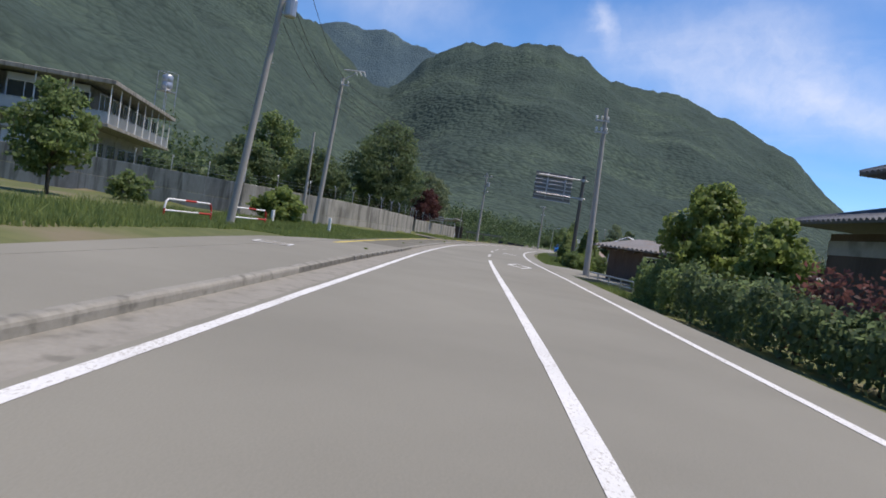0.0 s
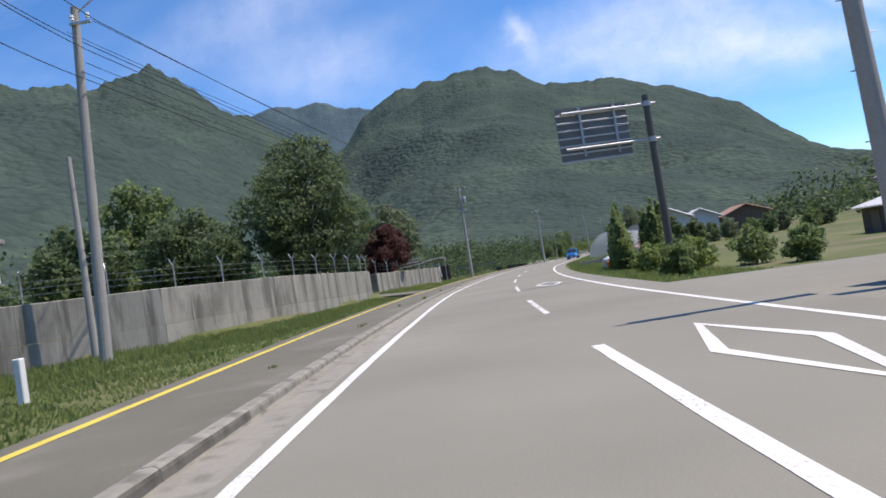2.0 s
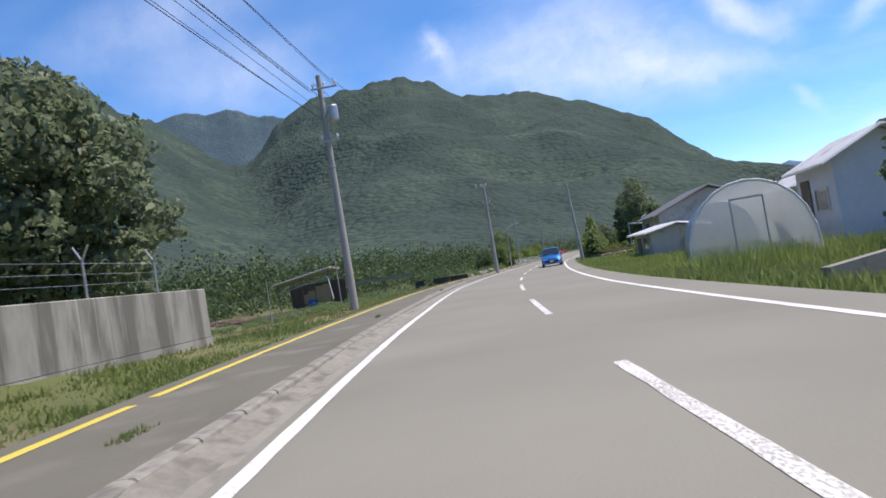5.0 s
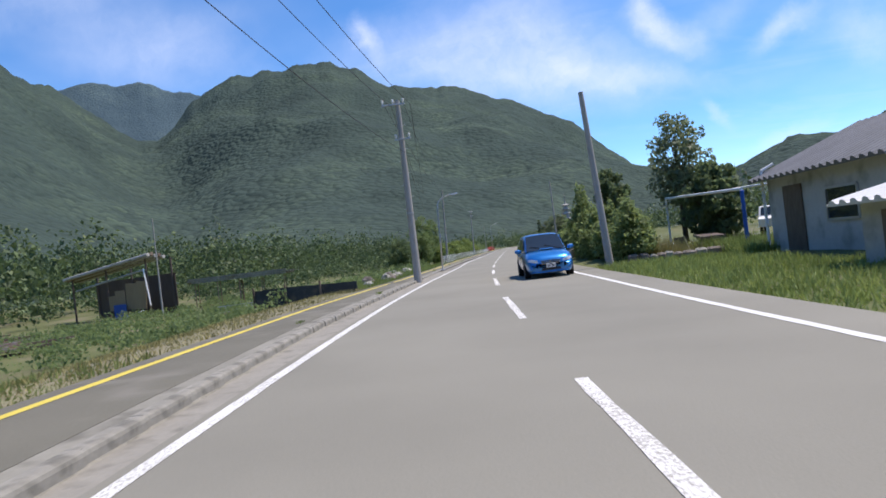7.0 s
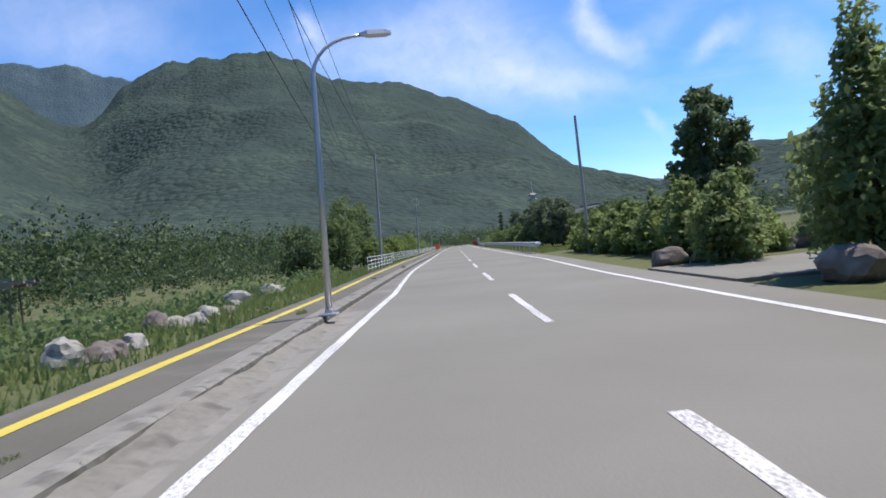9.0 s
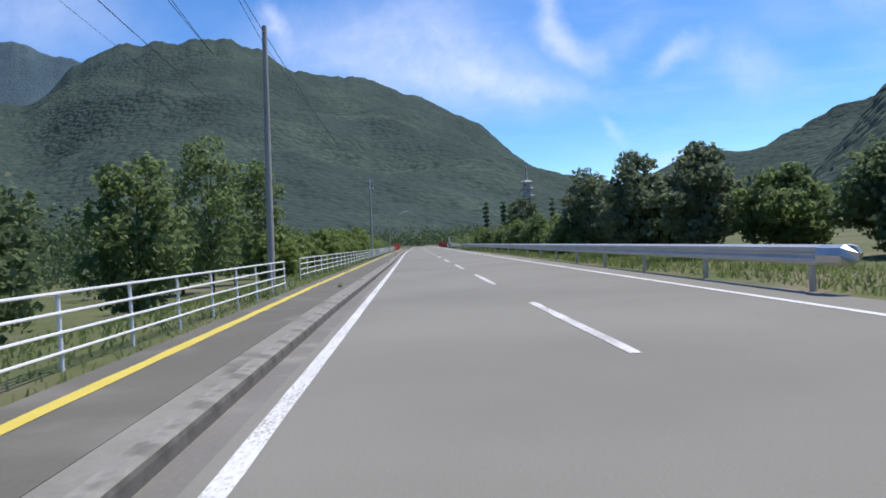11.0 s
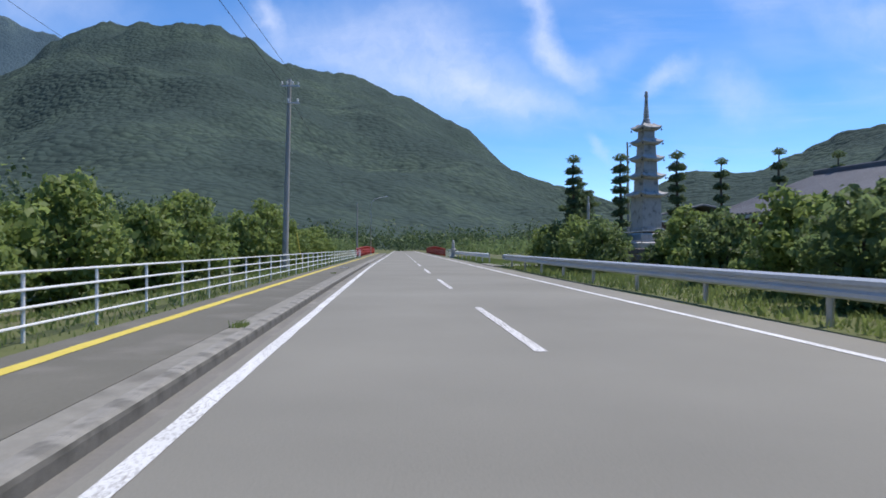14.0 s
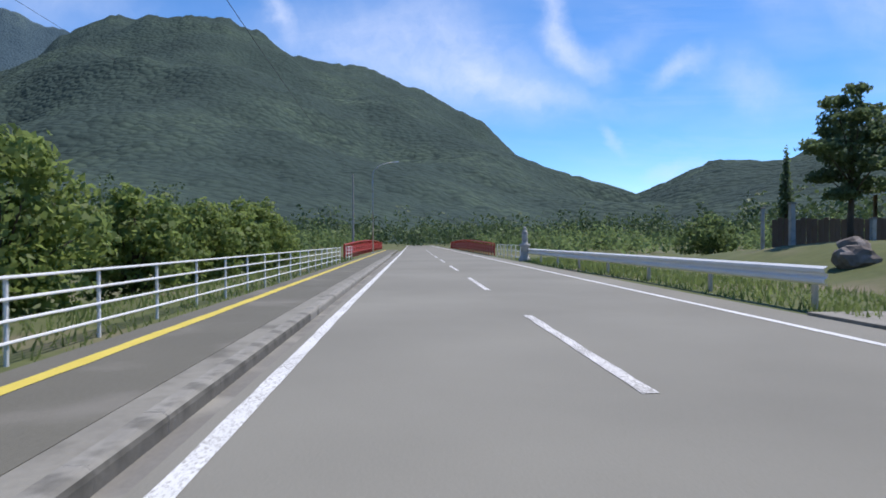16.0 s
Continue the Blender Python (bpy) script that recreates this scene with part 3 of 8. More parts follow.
def slab(name, y0, y1, s0, s1, top, mat, label, category, step=1.0, depth=0.3, kind="structure", bow=0.0):
    """A band beside the centre line between two offsets, with thickness."""
    n = max(1, int(math.ceil((y1 - y0) / step)))
    rings = []
    for i in range(n + 1):
        y = y0 + (y1 - y0) * i / n
        a, b = (s0(y) if callable(s0) else s0), (s1(y) if callable(s1) else s1)
        t0, t1 = top(y, a) if callable(top) else top, top(y, b) if callable(top) else top
        rings.append([at(y, a, t0), at(y, (a + b) / 2, (t0 + t1) / 2 + bow), at(y, b, t1), at(y, b, t1 - depth), at(y, a, t0 - depth)])
    return single(name, Shape().loft(rings), mat, label, category, kind=kind)


slab("road", -45, 440, lambda y: LINE_L(y) - 0.18, EDGE_R, 0.0, ASPHALT, "pale grey worn asphalt road surface", "road")
slab("gutter", -20, 141, lambda y: KERB_L(y) + 0.001, lambda y: LINE_L(y) - 0.183, -0.004, GUTTER, "light concrete gutter strip with dark stains", "gutter")
slab("gutter", 141.003, 330, lambda y: KERB_L(y) + 0.001, lambda y: LINE_L(y) - 0.183, -0.004, GUTTER_OLD, "grey tarred gutter strip with patches", "gutter")
slab("footway_edge", 92, 330, lambda y: KERB_L(y) - 0.36, lambda y: KERB_L(y) - 0.152, STEP - 0.004, FOOTEDGE, "pale concrete edging behind the kerb", "pavement")
slab("pavement", 27, 92, WALK_L, lambda y: KERB_L(y) - 0.153, STEP, ASPHALT_WALK, "dark patched asphalt footway below the walls", "pavement")
slab("pavement", 92, 330, WALK_L, lambda y: KERB_L(y) - 0.363, STEP, ASPHALT_WALK, "dark patched asphalt footway", "pavement")
slab("pavement", -20, 27, WALK_L, lambda y: KERB_L(y) - 0.153, STEP, ASPHALT, "grey asphalt footway beside the forecourt", "pavement")
slab("forecourt", -20, 26, ease([(-20, -7.2), (8, -7.2), (14, -7.6), (20, -7.7), (23.5, -7.1), (26, -6.5)]), lambda y: WALK_L(y) - 0.003, STEP + 0.004, ASPHALT, "smooth grey asphalt forecourt beside the road", "pavement")
slab("side_road", 30.5, 41, lambda y: EDGE_R(y) + 0.003, lambda y: 26.0, lambda y, s: -0.01 - 0.085 * max(0.0, min(s - 3.0, 6.0)), ASPHALT, "asphalt side road joining the main road", "road")
slab("driveway", 61.0, 64.8, lambda y: -14.0, lambda y: WALK_L(y) - 0.003, lambda y, s: STEP + 0.06 * max(0.0, -s - 6.5), ASPHALT_WALK, "short grey asphalt driveway rising to a gate", "pavement")


# grit washed up against the kerb, over its top where the kerb is worn down
HEAP = ease([(20, 0.0), (28, 0.02), (34, 0.045), (44, 0.03), (52, 0.05), (58, 0.03), (66, 0.07), (70, 0.12), (74, 0.085), (78, 0.12), (84, 0.09), (90, 0.03), (106, 0.02), (126, 0.02), (129, 0.09), (133, 0.12), (137, 0.09), (140, 0.03), (152, 0.02), (160, 0.0)])
hy, hs = np.arange(20.0, 160.0, 0.16), np.array([-0.34, -0.24, -0.14, -0.05, 0.03, 0.12, 0.22, 0.33, 0.46, 0.60])
HX, HY, HZ = (np.zeros((len(hy), len(hs))) for _ in range(3))
for a_, y_ in enumerate(hy):
    for b_, s_ in enumerate(hs):
        p_ = at(y_, KERB_L(y_) + s_)
        HX[a_, b_], HY[a_, b_] = p_.x, p_.y
        up_ = STEP - 0.045 if s_ < -0.06 else (STEP - 0.10 if s_ < 0 else -0.03)
        HZ[a_, b_] = up_ + HEAP(y_) * (0.85 * math.exp(-((s_ - 0.04) / 0.19) ** 2))
HZ = HZ + np.clip(np.array([HEAP(y_) for y_ in hy])[:, None] * 14, 0, 1) * (0.022 * fractal(HX * 1.6, HY * 1.6, 3, 71) + 0.022 * fractal(HX * 5, HY * 5, 2, 72))
single("kerb_grit", sheet_mesh("kerb_grit", HX, HY, HZ, DUST, smooth=True), None, "pale grit and dirt heaped against the worn kerb", "dirt", kind="stuff")


dy = np.arange(86.0, 128.1, 0.7)
du = np.linspace(0, 1, 14)
DX, DY = np.zeros((len(dy), 14)), np.zeros((len(dy), 14))
for a_, y_ in enumerate(dy):
    for b_, u_ in enumerate(du):
        p_ = at(y_, (WALK_L(y_) - 0.01) + (-12.2 - WALK_L(y_)) * u_)
        DX[a_, b_], DY[a_, b_] = p_.x, p_.y
edge_ = np.minimum(1, np.minimum(np.arange(len(dy))[:, None], np.arange(len(dy))[::-1][:, None]) / 4) * np.minimum(1, (1 - du)[None, :] * 8)
single("dry_verge", sheet_mesh("dry_verge", DX, DY, ground_height(DX, DY) + 0.03 * edge_ - 0.03 * (1 - edge_), DRYEARTH), None, "dry straw-coloured earth verge beside the footway", "verge", kind="structure")


def stripe(y0, y1, s, width, z, mat, name, label, wear=0.0, seed=0):
    rnd = random.Random(seed)
    n = max(1, int((y1 - y0) / 0.5))
    rows = []
    for i in range(n + 1):
        y = y0 + (y1 - y0) * i / n
        c = s(y) if callable(s) else s
        a, b = rnd.uniform(0, wear), rnd.uniform(0, wear)
        rows.append([at(y, c - width / 2 + a, z), at(y, c + width / 2 - b, z)])
    sh = Shape().grid(rows)
    # a thin skirt gives the paint its thickness
    return single(name, sh, mat, label, "road marking", kind="structure")


stripe(-45, 92, LINE_L, 0.16, 0.005, PAINT_WHITE, "edge_line_near", "solid white edge line", 0.012, 1)
stripe(92, 440, LINE_L, 0.16, 0.005, PAINT_AGED, "edge_line_near", "solid white edge line with chipped edges", 0.012, 4)
stripe(-45, 440, LINE_R, 0.15, 0.005, PAINT_WHITE, "edge_line_far", "solid white edge line", 0.012, 2)
stripe(-45, 31.5, 0.0, 0.17, 0.005, PAINT_WHITE, "centre_line", "solid white centre line", 0.01, 3)
DASHES = [36.6, 47.0, 56.8, 67.0, 77.6, 87.6, 97.6, 107.6, 117.6, 127.0, 136.5, 146.6, 156.8, 167.1, 177.5, 188.1, 198.9, 210.0, 221.3, 232.5, 243.8, 254.9, 265.8, 276.4, 287, 297.6, 308, 318.5, 329]
for i, y in enumerate(DASHES):
    d = stripe(y, y + (4.9 if y < 150 else 5.4), 0.0, 0.15, 0.005, PAINT_WORN, "centre_dash", "worn white centre line dash", 0.02, 10 + i)
    tagged(d, group="centre line dashes")
for a, b in ((23.0, 61.6), (62.2, 66.9), (67.9, 73.2), (73.7, 126.5), (127.2, 189.0), (189.6, 330)):
    stripe(a, b, YELLOW, 0.19, STEP + 0.005, PAINT_YELLOW, "footway_line", "solid yellow line along the footway", 0.02, int(a))


def diamond(y, s, length=4.6, width=1.22):
    """A white diamond outline painted on the road."""
    sh = Shape()
    o = [(0, length / 2), (width / 2, 0), (0, -length / 2), (-width / 2, 0)]
    k = 0.70
    outer = [at(y + b, s + a, 0.006) for a, b in o]
    inner = [at(y + b * 0.84, s + a * k, 0.006) for a, b in o]
    sh.add(outer + inner, [(i, (i + 1) % 4, 4 + (i + 1) % 4, 4 + i) for i in range(4)])
    return single("diamond_marking", sh, PAINT_WHITE, "white diamond outline painted on the lane", "road marking", group="diamond markings", kind="structure")


diamond(30.0, 1.41, 4.3, 1.22)
diamond(49.6, 1.33, 4.3, 1.14)

cover_ = thing("inspection_cover", "square inspection cover with a pale painted outline in the forecourt", "manhole cover", along(17.45, -6.4, STEP + 0.010, 6))
part("plate", Shape().box((0, 0, 0.002), (0.86, 0.86, 0.006)), GUTTER, cover_, "grey concrete lid")
for a, b, c, d in ((0, 0.46, 1.0, 0.07), (0, -0.46, 1.0, 0.07), (0.46, 0, 0.07, 0.85), (-0.46, 0, 0.07, 0.85)):
    part("outline", Shape().box((a, b, 0.003), (c, d, 0.005)), PAINT_WHITE, cover_, "pale painted edge")

# ---- mountains ----
def mountain(name, centre, ridge, foot, mat, label, step=0.25, rows=200, spur=70.0, canopy=5.0, seed=3, back=160.0, power=1.0, broad=5.0):
    """Forest slopes that rise round centre from foot metres out to a ridge of (bearing, metres, angle of sight)."""
    bs, ds, es = (np.array(c, float) for c in zip(*ridge))
    th = np.arange(bs[0], bs[-1] + step / 2, step)
    R = np.interp(th, bs, ds)
    q = int(round(3.5 / step))
    R = np.convolve(np.pad(R, 2 * q, mode="edge"), np.hanning(4 * q + 1) / np.hanning(4 * q + 1).sum(), "valid")
    Hh = R * np.tan(np.radians(np.interp(th, bs, es)))
    Hh = Hh + np.interp(th, bs, es) * 1.6 * fractal(th / 1.6, th * 0 + seed, 4, seed)
    F = np.interp(th, [p[0] for p in foot], [p[1] for p in foot])
    u = np.concatenate([np.linspace(0, 1, rows), [1.04, 1.12]])
    U, TH = np.meshgrid(u, th)
    r = F[:, None] + (R - F)[:, None] * np.minimum(U, 1) + back * np.maximum(U - 1, 0) * 6
    x = centre[0] + r * np.sin(np.radians(TH))
    y = centre[1] + r * np.cos(np.radians(TH))
    up = np.clip(U, 0, 1)
    # the skyline's small notches reach only a little way down the slope
    k = int(round(broad / step))
    wide = np.convolve(np.pad(Hh, 2 * k, mode="edge"), np.hanning(4 * k + 1) / np.hanning(4 * k + 1).sum(), "valid")
    z = (wide[:, None] * up ** power + (Hh - wide)[:, None] * up ** 4) * (1 - 0.55 * np.maximum(U - 1, 0) * 6) - 2
    env = np.clip(up * 3.0, 0, 1) * np.clip((1 - up) * 3.5, 0, 1)
    folds = 0.9 * fractal(x / 330 + 3, y / 330, 3, seed + 20) + 1.1 * (0.16 - np.abs(fractal(x / 380, y / 380, 2, seed + 31)))
    z = z + spur * env * folds * 1.3
    # tree crowns: bumps of a few metres
    amp = canopy * np.clip(up * 8, 0.15, 1)
    z = z + amp * (np.abs(value_noise(x / 24, y / 24, 40)) * 2.2 + 1.6 * value_noise(x / 55, y / 55, 42))
    return single(name, sheet_mesh(name, x, y, z, mat, smooth=True), None, label, "mountain", kind="structure")


M0 = (-39.0, 128.0)
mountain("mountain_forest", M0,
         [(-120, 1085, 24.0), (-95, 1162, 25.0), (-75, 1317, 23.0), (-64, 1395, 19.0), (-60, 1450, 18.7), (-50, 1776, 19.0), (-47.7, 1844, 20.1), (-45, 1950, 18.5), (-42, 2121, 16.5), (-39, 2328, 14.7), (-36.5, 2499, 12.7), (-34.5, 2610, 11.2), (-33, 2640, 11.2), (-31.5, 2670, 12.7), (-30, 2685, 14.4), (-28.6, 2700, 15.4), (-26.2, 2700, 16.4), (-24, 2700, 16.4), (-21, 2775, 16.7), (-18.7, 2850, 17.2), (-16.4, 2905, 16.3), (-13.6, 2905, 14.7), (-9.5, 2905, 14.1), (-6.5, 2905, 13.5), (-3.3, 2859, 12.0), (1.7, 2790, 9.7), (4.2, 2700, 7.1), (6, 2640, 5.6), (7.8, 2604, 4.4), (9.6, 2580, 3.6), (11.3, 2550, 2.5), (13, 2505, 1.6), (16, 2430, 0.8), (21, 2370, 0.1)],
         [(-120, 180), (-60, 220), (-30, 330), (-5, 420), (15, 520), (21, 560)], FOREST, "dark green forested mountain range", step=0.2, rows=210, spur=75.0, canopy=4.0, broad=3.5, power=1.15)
# ridge seen through the gap, its blue haze carried by the material colour
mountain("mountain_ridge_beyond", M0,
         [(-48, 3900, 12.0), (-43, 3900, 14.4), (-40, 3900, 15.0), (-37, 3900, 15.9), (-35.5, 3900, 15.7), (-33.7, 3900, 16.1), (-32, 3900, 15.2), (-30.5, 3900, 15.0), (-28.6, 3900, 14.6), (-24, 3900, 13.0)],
         [(-48, 2900), (-24, 2900)], FOREST_HAZED, "farther forested ridge in a gap of the range, haze painted in", step=0.25, rows=80, seed=29, spur=60.0, canopy=4.0, broad=3.0)
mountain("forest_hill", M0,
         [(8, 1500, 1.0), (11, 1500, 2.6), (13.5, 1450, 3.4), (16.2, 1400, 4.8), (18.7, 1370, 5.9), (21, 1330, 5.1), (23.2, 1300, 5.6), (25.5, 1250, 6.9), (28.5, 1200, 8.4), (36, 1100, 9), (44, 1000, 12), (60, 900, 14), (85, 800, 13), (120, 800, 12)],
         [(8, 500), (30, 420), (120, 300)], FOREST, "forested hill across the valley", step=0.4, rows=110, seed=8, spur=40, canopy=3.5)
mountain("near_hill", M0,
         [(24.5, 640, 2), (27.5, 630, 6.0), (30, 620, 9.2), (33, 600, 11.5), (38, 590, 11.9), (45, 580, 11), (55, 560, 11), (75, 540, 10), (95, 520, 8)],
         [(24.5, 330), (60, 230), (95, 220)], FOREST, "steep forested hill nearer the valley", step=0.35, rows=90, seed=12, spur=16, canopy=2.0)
mountain("far_mountain", M0, [(5, 4300, 2.6), (8, 4300, 3.1), (9.6, 4300, 3.5), (11.0, 4300, 4.1), (12.2, 4300, 3.7), (14, 4300, 3.4), (17, 4300, 3.6), (22, 4300, 3.2)], [(5, 3600), (22, 3600)], FOREST_FAR_HAZED, "distant mountain peak with blue haze in its colour", step=0.3, rows=20, seed=17, spur=20, canopy=3)
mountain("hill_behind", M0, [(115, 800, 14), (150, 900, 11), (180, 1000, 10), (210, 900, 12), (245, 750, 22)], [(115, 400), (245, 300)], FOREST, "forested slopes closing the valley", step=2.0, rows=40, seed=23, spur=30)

# ---- poles and cables ----
def utility_pole(x, y, height, label, arms=(), r=0.17, lean=(0.0, 0.0), box=False, steps=True, z=None, bands=()):
    """A tapered concrete pole. arms: (height, length to the left, length to the right, pins) of cross-arms, across the road."""
    z0 = ground_z(x, y) if z is None else z
    p = thing("utility_pole", label, "utility pole", pose(x, y, z0, 0, 0, yaw_at(y)), group="utility poles")
    top = Vector((lean[0], lean[1], height))
    part("shaft", Shape().rod((0, 0, -0.3), top, r, r * 0.6, 14), POLE, p, smooth=False)
    for h, a, b, pins in arms:
        c = top * (h / height)
        part("cross_arm", Shape().box((c.x + (b - a) / 2, c.y - 0.12, h), (a + b, 0.075, 0.075), bev=0.01), STEEL, p, "grey steel cross-arm")
        for i in range(pins):
            q = c.x - a + 0.08 + (a + b - 0.16) * i / max(1, pins - 1)
            part("insulator", Shape().lathe([(0.02, 0), (0.02, 0.06), (0.055, 0.08), (0.045, 0.13), (0.06, 0.15), (0.05, 0.2), (0.02, 0.22)], (q, c.y - 0.12, h + 0.035), 8), WHITEPAINT, p, "white porcelain insulator")
    if box:
        c = top * (0.80)
        part("transformer", Shape().lathe([(0.0, 0), (0.2, 0.01), (0.22, 0.06), (0.22, 0.62), (0.19, 0.68), (0.0, 0.7)], (c.x + 0.42, c.y, c.z), 14), STEEL, p, "grey steel transformer can")
        part("bracket", Shape().box((c.x + 0.2, c.y, c.z + 0.15), (0.45, 0.06, 0.06)), STEEL, p)
        part("bracket", Shape().box((c.x + 0.2, c.y, c.z + 0.55), (0.45, 0.06, 0.06)), STEEL, p)
    if steps:
        for i in range(10):
            h = 2.4 + i * 0.55
            if h < height - 0.8:
                c = top * (h / height)
                w = 0.24 if i % 2 else -0.24
                part("foot_peg", Shape().rod((c.x, c.y, h), (c.x + w, c.y, h + 0.01), 0.011, n=5), STEEL, p)
    for h in bands:
        c = top * (h / height)
        part("band", Shape().rod((c.x, c.y, h - 0.04), (c.x, c.y, h + 0.04), r * (1 - 0.4 * h / height) + 0.015, n=14), STEEL, p, "steel band")
    return p, Vector((x, y, z0)) + Matrix.Rotation(radians(yaw_at(y)), 3, "Z") @ top


def cable(points, sag, name="overhead_cable", r=0.012, label="thin black overhead cable"):
    pts = []
    for a, b in zip(points[:-1], points[1:]):
        for i in range(15):
            t = i / 15
            p = Vector(a).lerp(Vector(b), t)
            p.z -= sag * 4 * t * (1 - t)
            pts.append(p)
    pts.append(Vector(points[-1]))
    return single(name, Shape().tube(pts, r, 5), WIRE, label, "cable", group="overhead cables")


pole_school, t1 = utility_pole(-18.6, 19.4, 10.0, "tall concrete utility pole beside the forecourt", ((10.3, 0.5, 1.1, 4), (9.6, 0.9, 0.3, 3)), 0.155, (0.95, 0), True)
pole_wall, t2 = utility_pole(-26.9, 35.8, 9.7, "concrete utility pole with one long side arm", ((9.2, 0.1, 0.5, 2),), 0.17, (0.5, 0), False)
utility_pole(-28.95, 37.1, 6.2, "short plain concrete pole by the wall", (), 0.12, steps=False)
utility_pole(-8.75, 35.3, 9.0, "concrete utility pole at the side road corner", ((8.3, 0.55, 0.2, 3), (7.7, 0.5, 0.2, 3)), 0.17, (-0.3, 0), False)
pole_3, t3 = utility_pole(-38.9, 91.7, 10.3, "concrete utility pole with cross-arms and transformer", ((9.7, 0.35, 0.8, 3), (7.4, 0.3, 0.55, 2)), 0.18, (0, 0), True, bands=(6.3,))
pole_4, t4 = utility_pole(-40.5, 126.4, 8.5, "concrete utility pole on the footway edge", ((8.3, 0.75, 0.35, 3), (6.7, 0.3, 0.45, 2)), 0.19, (0, 0), False, bands=(3.3,))
pole_6, t6 = utility_pole(-49.9, 186.0, 9.8, "plain concrete pole by the white fence", (), 0.15, (0.35, 0), False)
pole_7, t7 = utility_pole(-55.1, 249.6, 10.2, "concrete utility pole with a short cross-arm", ((9.8, 0.45, 0.55, 4), (8.9, 0.1, 0.55, 2)), 0.17, (0.25, 0), False)
utility_pole(-32.15, 122.2, 6.6, "plain leaning pole at the roadside", (), 0.15, (-0.35, 0), False, steps=False)
utility_pole(-34.6, 161.8, 6.9, "thin plain pole behind the hedge", (), 0.10, (-0.1, 0), False, steps=False)
pole_8, t8 = utility_pole(-60.5, 318.0, 8.0, "distant plain pole near the bridge", (), 0.13, (0, 0), False, steps=False)
utility_pole(-34.15, 259.4, 7.2, "dark plain pole in the garden", (), 0.10, (-0.1, 0), False, steps=False)

# the long side arm of the pole by the wall
arm = Shape().rod((0.49, 0, 10.2), (1.8, 0.3, 10.3), 0.045).rod((0.5, 0, 9.5), (1.4, 0.2, 10.25), 0.025)
part("side_arm", arm, STEEL, pole_wall, "long steel side arm")
for i in range(3):
    part("insulator", Shape().rod((1.2 + 0.28 * i, 0.16, 10.25), (1.35 + 0.28 * i, 0.18, 9.98), 0.045, 0.03), WHITEPAINT, pole_wall)

for dx, dz in ((-0.5, -0.7), (0.9, -0.7), (0.3, -1.4), (0.0, -2.2)):
    off = Vector((dx, 0, dz))
    cable([t1 + off, t2 + off * 0.9, t3 + off * 0.9], 0.6)
for dx, dz in ((-0.45, -0.62), (0.7, -0.62), (0.15, -1.75), (-0.1, -1.95)):
    off = Vector((dx, 0, dz))
    cable([t2 + off * 0.9, t3 + off], 0.45, r=0.009)
cable([t4 + Vector((-0.6, 0, -0.2)), t6 + Vector((0, 0, -0.3)), t7 + Vector((-0.4, 0, -0.2))], 0.6)
cable([t4 + Vector((0.3, 0, -0.2)), t6 + Vector((0, 0, -0.8)), t7 + Vector((0.5, 0, -0.2))], 0.6, r=0.009)
cable([t7 + Vector((-0.4, 0, -0.2)), t8], 0.6)
for dx, dz in ((-0.3, -0.25), (0.6, -0.25), (0.1, -2.4)):
    off = Vector((dx, 0, dz))
    cable([t3 + off, t4 + off, at(190, -10.0, 10.0 + dz)], 0.7)
cable([t1 + Vector((0.4, 0, -0.4)), t1 + Vector((-30, -25, 0.5))], 0.5)
cable([at(170, -16, 13.5), at(320, -24, 15)], 1.5)


# ---- street lamps ----
def street_lamp(y, side, height, reach, label, lean=0.0):
    p = thing("street_lamp", label, "street lamp", along(y, side, STEP) @ pose(0, 0, 0, 0, lean, 0), group="street lamps")
    bend = [(0, 0, 0), (0, 0, height * 0.45), (0, 0, height * 0.84)]
    for k, h in ((0.04, 0.87), (0.12, 0.90), (0.25, 0.928), (0.42, 0.951), (0.62, 0.968), (0.82, 0.978)):
        bend.append((reach * k, reach * 0.4 * k, height * h))
    e = Vector((reach, reach * 0.4, height * 0.985))
    bend.append(tuple(e))
    part("post", Shape().tube(bend, [0.06, 0.055, 0.045] + [0.03] * 7, 10), STEEL, p, smooth=True)
    part("base_plate", Shape().box((0, 0, 0.02), (0.3, 0.3, 0.04), bev=0.01).box((0, 0, 0.07), (0.13, 0.13, 0.1), bev=0.02), STEEL, p)
    part("lamp_head", Shape().loft([[(e.x + d * 0.42 + w * 0.0, e.y + d * 0.19 + w * b, e.z + h * b + d * 0.06) for w, h in ((-0.11, -0.03), (0.11, -0.03), (0.09, 0.05), (-0.09, 0.05))] for d, b in ((-0.15, 0.4), (0.2, 1.0), (0.9, 1.0), (1.15, 0.5))]), STEEL, p, "grey lamp head")
    return p


street_lamp(139.2, -3.30, 4.88, 0.85, "tall curved steel street lamp on the kerb", 1.8)
street_lamp(312, -5.4, 8.6, 1.9, "tall curved steel street lamp near the bridge")


